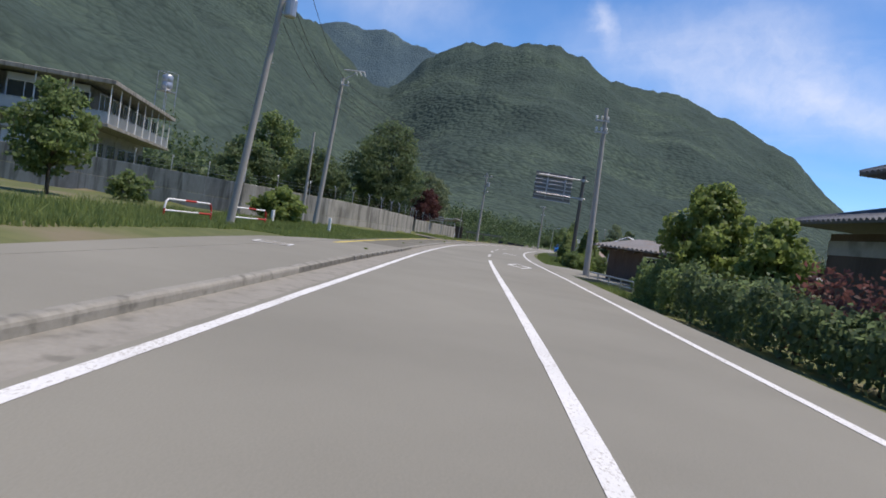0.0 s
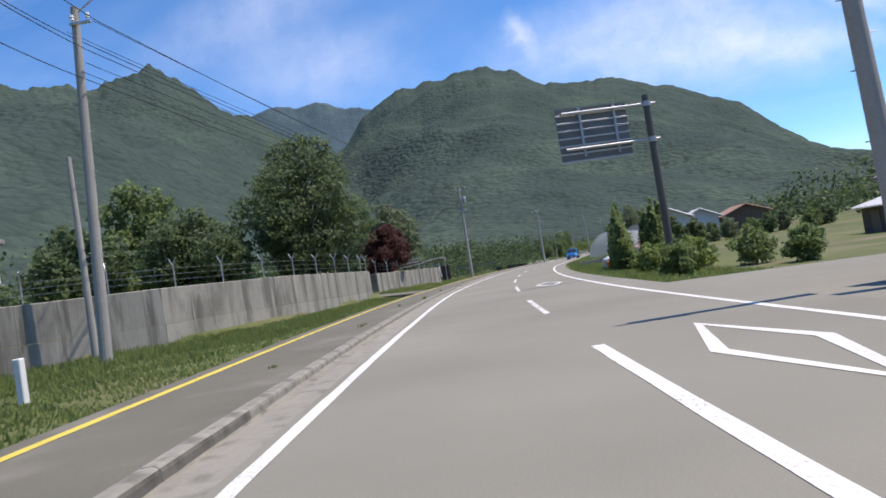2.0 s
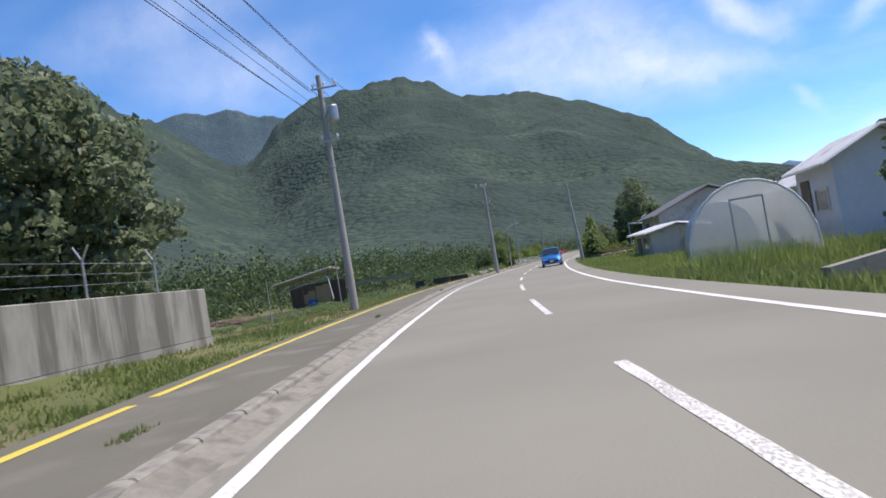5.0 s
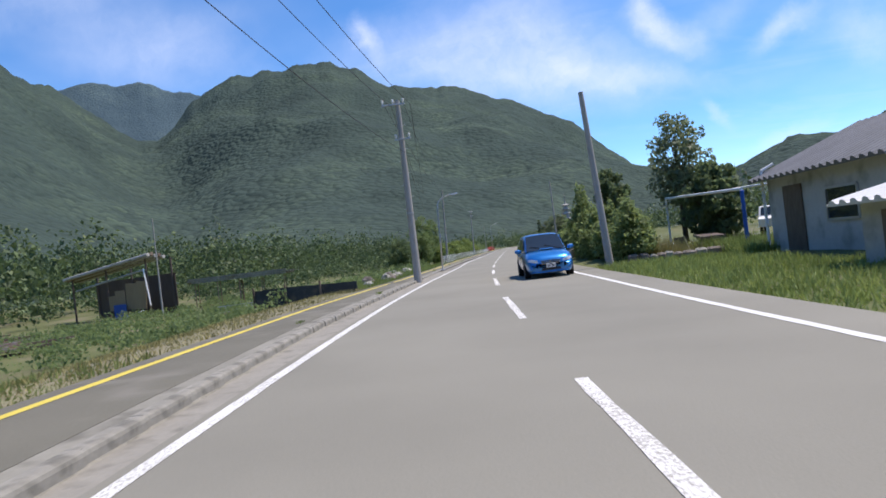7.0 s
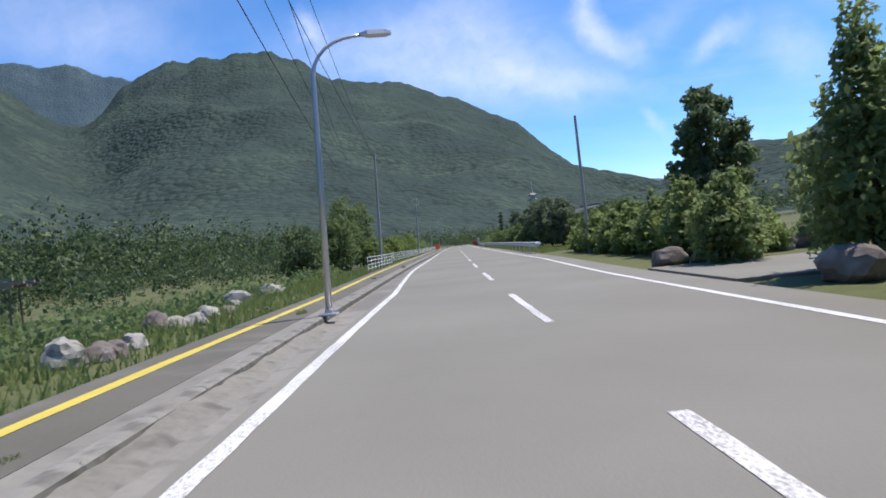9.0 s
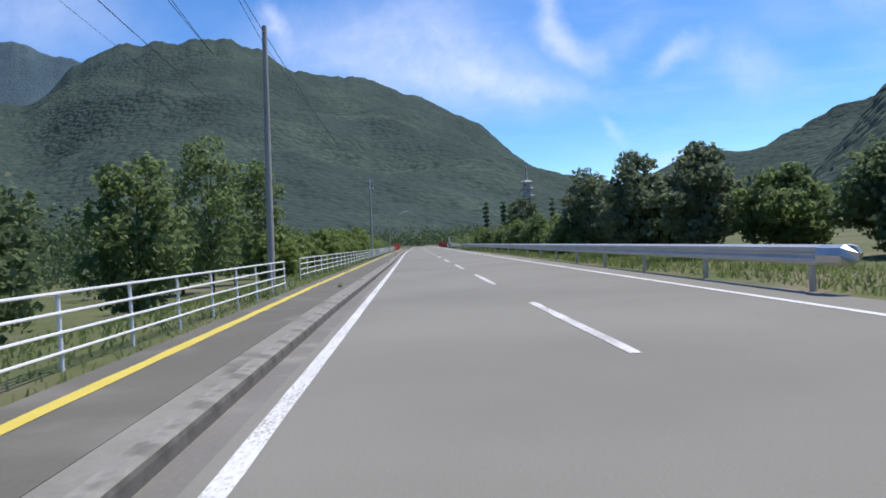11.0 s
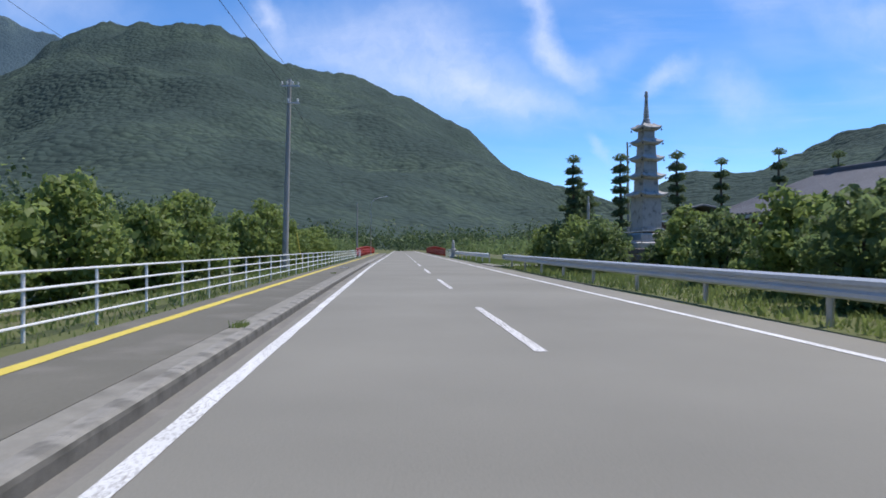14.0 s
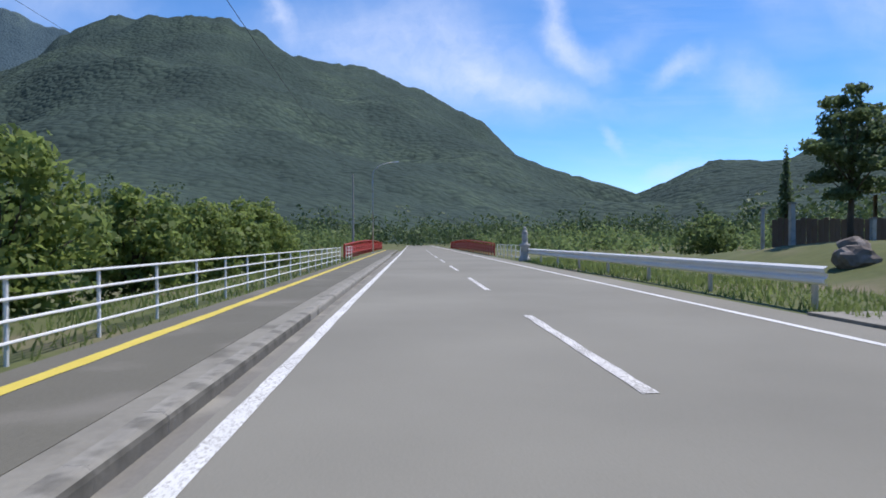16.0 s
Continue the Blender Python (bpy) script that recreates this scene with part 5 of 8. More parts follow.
# behind the guard rail
for i, (yy, ss, hh, rr, m) in enumerate(((184.3, 8.3, 4.0, 1.7, LEAF_GREY), (190.6, 8.3, 4.5, 1.9, LEAF_GREY), (199.5, 8.5, 4.7, 2.0, LEAF_GREY), (222, 8.5, 4.6, 1.9, LEAF_GREY),
                                     (172, 10.5, 2.8, 1.9, LEAF_MID), (178, 11, 3.0, 2.0, LEAF_DARK), (182, 10, 2.8, 1.8, LEAF_MID), (190.5, 9.5, 3.0, 1.8, LEAF_MID), (199.5, 10, 3.0, 1.9, LEAF_GREY), (202, 12, 3.2, 2.0, LEAF_DARK), (210, 11, 2.6, 1.9, LEAF_MID), (214.5, 11, 2.5, 1.9, LEAF_GREY), (219, 10.8, 2.6, 1.9, LEAF_MID), (222, 12.5, 2.8, 1.9, LEAF_DARK), (229.5, 11, 2.6, 1.7, LEAF_MID), (181, 17, 3.4, 2.5, LEAF_DARK), (205, 17, 3.6, 2.6, LEAF_DARK))):
    p = at(yy, ss)
    tree("broadleaf_tree", "green roadside tree behind the guard rail", p.x, p.y, hh, rr, m, 11500, 0.095, 120 + i, lumps=14, bare=0.12, trunk=0.11, group="trees behind the guard rail")
for i, (yy, ss, hh, rr) in enumerate(((233.5, 8.2, 2.3, 1.3), (237.5, 9.0, 2.6, 1.4), (243, 7.6, 2.5, 1.5), (246, 7.4, 2.7, 1.5), (249.5, 7.4, 2.5, 1.5), (253, 7.4, 2.4, 1.4), (240, 9.6, 2.0, 1.3), (257, 8.2, 2.3, 1.4), (261, 8.6, 2.2, 1.4), (230, 9.0, 2.5, 1.3))):
    if yy > 255:
        ss += 5
    p = at(yy, ss)
    tree("bush", "leafy green bush behind the guard rail", p.x, p.y, hh, rr, LEAF_LIGHT if i % 2 else LEAF_MID, 4200, 0.095, 140 + i, lumps=11, bare=0.04, trunk=0.06, category="bush", group="bushes behind the guard rail", z=-0.1)
tree("pine_tree", "dark garden pine beside the yard", -34.0, 276.8, 6.2, 1.9, LEAF_DARK, 9500, 0.10, 152, lumps=12, bare=0.3, trunk=0.12, squash=0.4)
tree("broadleaf_tree", "round green tree beyond the yard", -34.0, 292, 2.6, 2.2, LEAF_MID, 3600, 0.13, 153, lumps=10, bare=0.1, trunk=0.1)

for i in range(11):
    yy = 199.5 + i * 2.9
    p = at(yy, 6.9 + 0.5 * (i % 3))
    tree("bush", "leafy yellow-green bush behind the guard rail", p.x, p.y, 1.9 + 0.25 * (i % 4), 1.35, LEAF_LIGHT if i % 3 else LEAF_MID, 3600, 0.095, 240 + i, lumps=11, bare=0.04, trunk=0.05, category="bush", group="low bushes behind the guard rail")
for i, (x, y, hh, rr) in enumerate(((-18.9, 87.4, 3.5, 1.4), (-16.9, 86.6, 3.2, 1.3), (-15.2, 87.6, 2.8, 1.3))):
    tree("broadleaf_tree", "dense dark garden tree before the white house", x, y, hh, rr, LEAF_DARK, 5000, 0.11, 260 + i, lumps=12, bare=0.1, trunk=0.1, group="garden trees")

# orchard along the footway fence
for i, (yy, ss, hh, rr, m) in enumerate(((181.5, -10.2, 5.0, 2.0, LEAF_MID), (193.0, -11.5, 7.6, 2.5, LEAF_MID), (201.0, -11.0, 7.4, 2.1, LEAF_MID), (176, -12, 4.4, 2.2, LEAF_DARK), (197.5, -9.4, 3.0, 1.5, LEAF_LIGHT), (204, -10.2, 3.1, 1.6, LEAF_LIGHT), (208.5, -10.4, 3.2, 1.7, LEAF_LIGHT), (213, -10, 3.0, 1.6, LEAF_LIGHT), (217, -9.6, 3.5, 1.7, LEAF_LIGHT), (222, -10.3, 3.5, 1.8, LEAF_LIGHT), (227.5, -10.3, 4.0, 2.0, LEAF_LIGHT), (232.5, -10.3, 3.9, 1.9, LEAF_LIGHT), (236, -9.6, 3.3, 1.7, LEAF_LIGHT), (243, -10.3, 4.3, 2.0, LEAF_LIGHT), (250, -9.6, 3.8, 1.7, LEAF_LIGHT), (256.8, -9.6, 4.9, 1.9, LEAF_LIGHT), (263.5, -10, 4.4, 2.1, LEAF_LIGHT), (270, -10, 3.6, 1.8, LEAF_LIGHT), (276, -10, 3.5, 1.8, LEAF_LIGHT), (282, -10.2, 4.0, 1.9, LEAF_LIGHT), (287.5, -10.2, 4.3, 1.9, LEAF_LIGHT), (293, -10.6, 3.6, 1.8, LEAF_LIGHT), (214, -16, 4.5, 2.3, LEAF_MID), (224, -16, 4.6, 2.4, LEAF_MID), (234, -16, 4.8, 2.4, LEAF_MID), (246, -16.5, 4.8, 2.5, LEAF_MID), (259, -16.5, 4.8, 2.5, LEAF_MID), (272, -16.5, 4.6, 2.4, LEAF_MID), (205, -17, 4.6, 2.4, LEAF_MID))):
    p = at(yy, ss)
    tree("orchard_tree", "leafy green orchard tree behind the white fence", p.x, p.y, hh, rr, m, 5200, 0.12, 160 + i, lumps=13, bare=0.14, trunk=0.09, z=-0.9, group="orchard trees")


LEAF_WOODS = material("woodland_leaves", (0.045, 0.078, 0.038), (0.150, 0.215, 0.085), 0.6, 0.3, 0, per="island", vary=0.5, leaf=0.35)


# distant woods: one mesh of many rough crowns on the valley sides
def woods(name, label, spots, mat, seed, clumps=70, size=0.75):
    rng = np.random.default_rng(seed)
    pts, outs = [], []
    for x, y, z, h, r in spots:
        blobs = [((x + rng.normal() * r * 0.35, y + rng.normal() * r * 0.35, z + h * (0.3 + 0.55 * k / 3)), (r * (0.85 - 0.13 * k), r * (0.85 - 0.13 * k), h * 0.26)) for k in range(4)]
        p, d = crown_points(blobs, clumps, rng, 0.75)
        pts.append(p)
        outs.append(d)
    return single(name, leaf_mesh(name, np.concatenate(pts), size, mat, rng, np.concatenate(outs)), None, label, "woods", kind="stuff")


rng = np.random.default_rng(77)


def scatter(n, box, keep, h, r):
    out = []
    while len(out) < n:
        yy, ss = rng.uniform(box[0], box[1]), rng.uniform(box[2], box[3])
        p = at(yy, ss)
        if keep(yy, ss):
            out.append((p.x, p.y, ground_z(p.x, p.y) + 0.05 * max(0, abs(ss) - 60), rng.uniform(*h), rng.uniform(*r)))
    return out


woods("woods", "dark mixed woodland at the mountain's foot", scatter(760, (40, 430, -150, -46), lambda y, s: not (40 < y < 62 and s > -75), (7, 13), (2.8, 4.8)), LEAF_WOODS, 78, 190, 0.36)
woods("orchard_rows", "green orchards and scrub on the valley floor", scatter(300, (86, 420, -60, -19), lambda y, s: not (108 < y < 160 and s > -36) and s < -19, (2.0, 4.0), (1.4, 2.4)), LEAF_WOODS, 79, 190, 0.18)
woods("woods", "dark woodland behind the gardens", scatter(240, (60, 430, 34, 130), lambda y, s: True, (4, 8), (2.5, 4.5)), LEAF_WOODS, 80, 170, 0.34)
woods("woods", "woodland closing the valley beyond the bridge", scatter(260, (372, 520, -60, 60), lambda y, s: True, (4, 8), (2.5, 4.5)), LEAF_WOODS, 81, 130, 0.36)
woods("scrub", "green scrub on both banks by the bridge", scatter(90, (300, 370, -40, -11), lambda y, s: True, (2, 3.5), (1.4, 2.2)) + scatter(70, (295, 370, 9, 40), lambda y, s: True, (1.5, 3), (1.2, 2)), LEAF_MID, 82, 140, 0.2)
woods("weeds", "rank green weeds and creepers on the sloping field", scatter(420, (118, 168, -30, -7.5), lambda y, s: s < -7.2 - 0.0 * y and not (118 < y < 127 and s > -10), (0.35, 0.85), (0.5, 1.0)), LEAF_MID, 83, 110, 0.075)


def grass(name, label, patches, mat, seed, blade=0.02):
    """Upright blades scattered over bands beside the road: (y0, y1, side0, side1, count, height)."""
    rng = np.random.default_rng(seed)
    co = []
    for y0, y1, s0, s1, n, h in patches:
        ys, u = rng.uniform(y0, y1, n), rng.uniform(0, 1, n)
        base = np.zeros((n, 3))
        for i in range(n):
            a, b = (s0(ys[i]) if callable(s0) else s0), (s1(ys[i]) if callable(s1) else s1)
            p = at(ys[i], a + (b - a) * u[i])
            base[i] = p
        base[:, 2] = ground_height(base[:, 0][None], base[:, 1][None])[0] - 0.02
        t = rng.uniform(0, 2 * math.pi, n)
        tuft = 0.55 + 0.9 * np.clip(value_noise(base[:, 0] * 1.3, base[:, 1] * 1.3, 9) + 0.5, 0, 1)
        hh = h * tuft * rng.uniform(0.6, 1.3, n)
        w = blade * rng.uniform(0.7, 1.6, n)
        side = np.stack([np.cos(t) * w, np.sin(t) * w, np.zeros(n)], 1)
        tip = base + np.stack([rng.normal(size=n) * hh * 0.35, rng.normal(size=n) * hh * 0.35, hh], 1)
        co.append(np.stack([base - side, base + side, tip], 1).reshape(-1, 3))
    co = np.concatenate(co)
    return single(name, array_mesh(name, co, np.arange(len(co)).reshape(-1, 3), mat), None, label, "grass", kind="stuff")


WALK_OUT = lambda y: WALK_L(y) - 0.02


def kerb_weeds():
    rnd = random.Random(61)
    spots = []
    for y in (21.5, 33.2, 39.0, 47.3, 50.4, 58.6, 71.0, 83.0, 97.5, 110.2, 118.0, 131.4, 139.9, 152.2, 163.0, 178.4, 201.0, 222.6, 240.0):
        s = KERB_L(y) - rnd.choice((0.16, 0.5, 0.75))
        spots.append((y, y + rnd.uniform(0.2, 0.9), s, s - rnd.uniform(0.08, 0.2), rnd.randint(40, 120), rnd.uniform(0.05, 0.11)))
    return spots
grass("grass", "long green verge grass with seed heads", (
    (-5, 30, -9.0, -10.3, 12000, 0.22), (-5, 30, -10.3, -15, 12000, 0.34), (29, 48, WALK_OUT, -10.5, 16000, 0.09), (22.5, 31, ease([(22, -6.6), (24, -6.9), (26, -6.0), (31, -5.6)]), -9.3, 9000, 0.09), (29, 46, -10.0, -14.5, 10000, 0.2), (44, 61, WALK_OUT, -9.6, 15000, 0.10), (40, 60, -7.4, -10.6, 13000, 0.16),
    (64.6, 80, WALK_OUT, -9.2, 12000, 0.12), (80, 92, WALK_OUT, -8.5, 4500, 0.11), (92, 108, WALK_OUT, -9.0, 3000, 0.16), (128, 166, WALK_OUT, -8.5, 9000, 0.22), (165, 300, WALK_OUT, -9.5, 16000, 0.16)), GRASS, 91)
weeds_ = grass("kerb_weeds", "small weed tufts in the joints beside the kerb", kerb_weeds(), GRASS, 95, 0.01)
weeds_.location.z = STEP + 0.10
grass("dry_grass", "dry straw-coloured grass beside the footway", ((88, 128, WALK_OUT, -13, 26000, 0.12),), DRYGRASS, 92)
grass("grass", "green grass on the far verge", (
    (41.5, 72, lambda y: EDGE_R(y) + 0.35, 9.0, 15000, 0.16), (68, 86, lambda y: EDGE_R(y) + 0.3, 6, 12000, 0.26), 
    (170, 292, lambda y: EDGE_R(y) + 0.35, 8, 24000, 0.17), (20, 31, lambda y: EDGE_R(y) + 0.2, 6, 3000, 0.12)), GRASS, 93)
grass("tall_weeds", "tall dry and green weeds round the yard", ((122.4, 126.0, 5.2, 10.5, 5200, 0.42), (122.3, 124.0, 5.4, 7.4, 1500, 0.6)), DRYGRASS, 98, 0.014)
grass("tall_weeds", "tall green weeds beside the house", ((119.0, 122.0, 8.4, 10.6, 3500, 0.42), (122.2, 125.5, 8.0, 11.0, 3000, 0.5)), MEADOW, 99, 0.016)
for i, (yy, ss, hh, rr) in enumerate(((147.2, 8.2, 0.95, 0.62), (147.6, 9.7, 1.05, 0.7), (146.8, 6.9, 0.85, 0.5), (148.6, 11.2, 1.1, 0.75), (150.0, 8.8, 1.0, 0.7))):
    p = at(yy, ss)
    tree("clipped_bush", "low clipped round bush behind the garden stones", p.x, p.y, hh, rr, LEAF_MID if i % 2 else LEAF_LIGHT, 2200, 0.05, 280 + i, lumps=9, bare=0.03, trunk=0.04, category="bush", group="clipped garden bushes")
for i in range(8):
    p = at(97.5 + 1.3 * (i % 3), 17.0 + 1.9 * i)
    tree("bush", "leafy garden shrub below the houses", p.x, p.y, 1.9 + 0.2 * (i % 3), 1.25, (LEAF_MID, LEAF_DARK, LEAF_GREY)[i % 3], 3000, 0.1, 300 + i, lumps=10, bare=0.05, trunk=0.05, category="bush", group="shrubs below the houses")
grass("tall_weeds", "tall bright weeds before the greenhouse", ((83.5, 89.5, 5.0, 12.0, 6500, 0.55),), MEADOW, 101, 0.018)
grass("meadow_grass", "bright short meadow grass inside the bend", ((82, 122, lambda y: EDGE_R(y) + 0.12, 8, 34000, 0.17), (74, 112, 6, 14, 16000, 0.26)), MEADOW, 97, 0.016)

# ---- frames of reference for buildings ----
def facing(x, y, z, ux, uy):
    """A pose whose x runs along (ux, uy) on the ground."""
    return pose(x, y, z, 0, 0, math.degrees(math.atan2(uy, ux)))


def sheet_roof(p, name, a, b, c, d, mat, rib=0.3, thick=0.05, label=""):
    """A roof plane a-b (eave) and d-c (ridge) with raised ribs down the slope."""
    a, b, c, d = (Vector(q) for q in (a, b, c, d))
    n = (b - a).cross(d - a).normalized()
    k = max(2, int((b - a).length / rib))

    def edge(p, q):
        """The wavy upper side from p to q and the flat under side back."""
        top = []
        for i in range(k):
            for f, lift in ((0.0, 0.0), (0.28, 0.0), (0.42, rib * 0.2), (0.62, rib * 0.26), (0.82, rib * 0.2)):
                top.append(p.lerp(q, (i + f) / k) + n * (thick + lift))
        return top + [q + n * thick, q, p]

    sh = Shape().loft([edge(a, b), edge(d, c)])
    return part(name, sh, mat, p, label)


def window(p, c, w, h, mat=None, frame=None, bars=1, name="window", depth=0.06):
    """A window in the wall y = c[1], facing -y: frame, panes, bars."""
    o = new(name)
    o.parent = p
    o.location = c
    f = frame or STEEL
    part("window_frame", Shape().box((0, 0, h / 2), (w, depth, 0.06)).box((0, 0, -h / 2), (w, depth, 0.06)).box((-w / 2, 0, 0), (0.06, depth, h)).box((w / 2, 0, 0), (0.06, depth, h)), f, o)
    for i in range(bars):
        part("window_bar", Shape().box((-w / 2 + w * (i + 1) / (bars + 1), 0, 0), (0.045, depth * 0.9, h - 0.06)), f, o)
    part("pane", Shape().box((0, 0.01, 0), (w - 0.06, 0.012, h - 0.06)), mat or GLASS_DARK, o)
    return o


# ---- school building on the terrace ----
SHUTTER = material("pale_shutter", (0.50, 0.53, 0.58), (0.66, 0.68, 0.72), 0.5, 6, 0.1, stain_scale=1)
school = thing("school_building", "two-storey grey concrete building with long balconies and white posts", "building", facing(-52.8, 39.4, -0.1, -0.60, 0.80))
SL, SD = 24.0, 30.0
part("wall", Shape().box((SL / 2 + 1.3, SD / 2 + 1.3, 4.6), (SL - 2.6, SD - 2.6, 9.2)), PLASTER, school)
part("roof", Shape().box((SL / 2, SD / 2, 9.45), (SL + 1.0, SD + 1.0, 0.4), bev=0.04).box((SL / 2, SD / 2, 9.75), (SL - 3, SD - 3, 0.25)), CONCRETE, school, "flat dark stained concrete roof slab")
part("balcony_floor", Shape().box((SL / 2, SD / 2, 5.75), (SL + 0.4, SD + 0.4, 0.3), bev=0.03), CONCRETE, school)
for i in range(9):
    part("post", Shape().rod((0.1 + i * (SL - 0.4) / 8, -0.05, 5.9), (0.1 + i * (SL - 0.4) / 8, -0.05, 9.3), 0.06, n=8), WHITEPAINT, school, "white steel balcony post")
for i in range(1, 11):
    part("post", Shape().rod((-0.05, i * (SD - 0.4) / 10, 5.9), (-0.05, i * (SD - 0.4) / 10, 9.3), 0.06, n=8), WHITEPAINT, school, "white steel balcony post")
part("balcony_rail", Shape().box((SL / 2, 0.0, 6.9), (SL, 0.05, 0.06)).box((SL / 2, 0.02, 6.4), (SL, 0.03, 0.9)), STEEL, school)
part("balcony_rail", Shape().box((0.0, SD / 2, 6.9), (0.05, SD, 0.06)).box((0.02, SD / 2, 6.4), (0.03, SD, 0.9)), STEEL, school)
for i in range(6):
    x = 3.0 + i * 3.7
    window(school, (x, 1.27, 7.6), 2.6, 1.9, frame=WHITEPAINT)
    window(school, (x, 1.27, 3.4), 2.4, 1.7, frame=DARKSTEEL)
for i in range(7):
    y = 3.4 + i * 3.8
    q = new("shutter")
    q.parent = school
    q.matrix_basis = pose(1.27, y, 0, 0, 0, -90)
    part("shutter_panel", Shape().box((0, 0, 2.6), (2.7, 0.08, 3.0), bev=0.01).box((0, -0.02, 4.65), (2.8, 0.2, 0.5), bev=0.02), SHUTTER, q, "pale roller shutter")
    w = new("window")
    w.parent = school
    w.matrix_basis = pose(1.27, y, 7.5, 0, 0, -90)
    part("window_frame", Shape().box((0, 0, 0.95), (2.8, 0.07, 0.1)).box((0, 0, -0.95), (2.8, 0.07, 0.1)).box((-1.4, 0, 0), (0.1, 0.07, 1.9)).box((1.4, 0, 0), (0.1, 0.07, 1.9)).box((0, 0, 0), (0.07, 0.06, 1.9)), WHITEPAINT, w)
    part("pane", Shape().box((0, 0.01, 0), (2.7, 0.02, 1.8)), GLASS_DARK, w)
    part("blind", Shape().box((0, -0.05, 1.25), (2.8, 0.12, 0.55), bev=0.02), SHUTTER, w, "pale sun blind")
part("air_conditioner", Shape().box((0.6, 1.0, 6.3), (0.8, 0.35, 0.6), bev=0.03), WHITEPAINT, school, "white air conditioner box on the balcony")
tank = thing("water_tank", "shiny round steel water tank on legs above the roof", "water tank", pose(-64.6, 55.2, 9.75))
part("vessel", Shape().lathe([(0.0, 2.3), (0.45, 2.35), (0.62, 2.6), (0.62, 3.2), (0.56, 3.3), (0.62, 3.4), (0.62, 3.95), (0.46, 4.15), (0.0, 4.25)], n=18), STEEL, tank, smooth=True)
for sx in (-1, 1):
    for sy in (-1, 1):
        part("leg", Shape().rod((0.75 * sx, 0.75 * sy, -0.2), (0.75 * sx, 0.75 * sy, 4.4), 0.05, n=6), STEEL, tank)
part("frame", Shape().box((0, 0.75, 4.4), (1.5, 0.06, 0.06)).box((0, -0.75, 4.4), (1.5, 0.06, 0.06)).box((0.75, 0, 4.4), (0.06, 1.5, 0.06)).box((-0.75, 0, 4.4), (0.06, 1.5, 0.06)).box((0, 0, 2.25), (1.6, 1.6, 0.08)), STEEL, tank)


# ---- red and white pipe barriers ----
def barrier(a, b, label):
    a, b = Vector(a), Vector(b)
    o = thing("pipe_barrier", label, "barrier", Matrix.Translation(a), group="pipe barriers")
    d = b - a
    d.z = 0
    up = Vector((0, 0, 1))
    hoop = [Vector((0, 0, -0.3)), up * 0.45, up * 0.66 + d * 0.02, up * 0.74 + d * 0.06, up * 0.74 + d * 0.94, up * 0.66 + d * 0.98, d + up * 0.45, d - up * 0.3]
    part("hoop", Shape().tube(hoop, 0.032, 8), WHITEPAINT, o, smooth=True)
    part("low_rail", Shape().rod(up * 0.36, d + up * 0.36, 0.028, n=8), WHITEPAINT, o)
    for k, (p, q) in enumerate(((hoop[4].lerp(hoop[3], 0.35), hoop[4].lerp(hoop[3], 0.62)), (d + up * 0.02, d + up * 0.42), (up * 0.02, up * 0.42), (d * 0.72 + up * 0.36, d * 0.98 + up * 0.36))):
        part("red_band", Shape().rod(p, q, 0.036, n=8), REDPAINT, o, "red band")
    part("red_band", Shape().tube([hoop[4], hoop[5], hoop[6]], 0.036, 8), REDPAINT, o, "red band")
    return o


barrier((-18.95, 20.0, 0.1), (-19.55, 22.5, 0.1), "red and white pipe barrier beside the pole")
barrier((-18.2, 16.0, 0.1), (-18.65, 18.5, 0.1), "red and white pipe barrier in long grass")
stake = single("marker_post", Shape().box((0, 0, 0.35), (0.13, 0.13, 0.95), bev=0.015), WHITEPAINT, "short white concrete marker post", "marker post", pose(-22.3, 26.2, 0.05))
p = at(33.5, -8.8)
copy_thing(stake, pose(p.x, p.y, 0.05, 0, 0, 20))

# ---- barn at the side road ----
barn = thing("barn", "low dark weatherboarded barn with a tin lean-to roof", "barn", facing(-8.0, 36.6, -0.62, 0.79, -0.61))
BW, BD = 7.5, 6.0
for i in range(38):
    part("board", Shape().box((0.1 + i * 0.2, 0.0, 1.1), (0.188, 0.03 + 0.008 * (i % 3), 2.2)), WOOD_DARK, barn)
for i in range(28):
    part("board", Shape().box((0.0, 0.12 + i * 0.21, 1.15), (0.03 + 0.008 * (i % 2), 0.196, 2.3)), WOOD_DARK, barn)
part("core", Shape().box((BW / 2, BD / 2 + 0.05, 1.1), (BW - 0.1, BD - 0.05, 2.2)), WOOD_DARK, barn)
part("gable", Shape().add([(0.6, 1.6, 2.2), (BW - 0.2, 1.6, 2.2), (BW / 2, 1.6, 3.22), (0.6, BD, 2.2), (BW - 0.2, BD, 2.2), (BW / 2, BD, 3.22)], [(0, 1, 2), (3, 5, 4), (0, 2, 5, 3), (1, 4, 5, 2)]), WOOD_DARK, barn)
sheet_roof(barn, "lean_to_roof", (-0.5, -0.8, 2.18), (5.6, -0.8, 2.18), (5.9, 1.7, 2.75), (0.2, 1.7, 2.75), TIN, 0.32, label="grey ribbed tin lean-to roof")
sheet_roof(barn, "roof", (-0.5, 1.4, 2.2), (-0.5, BD + 0.4, 2.2), (BW / 2, BD + 0.4, 3.34), (BW / 2, 1.4, 3.34), TIN, 0.4)
sheet_roof(barn, "roof", (BW + 0.6, BD + 0.4, 2.1), (BW + 0.6, 1.4, 2.1), (BW / 2, 1.4, 3.34), (BW / 2, BD + 0.4, 3.34), TIN, 0.4)
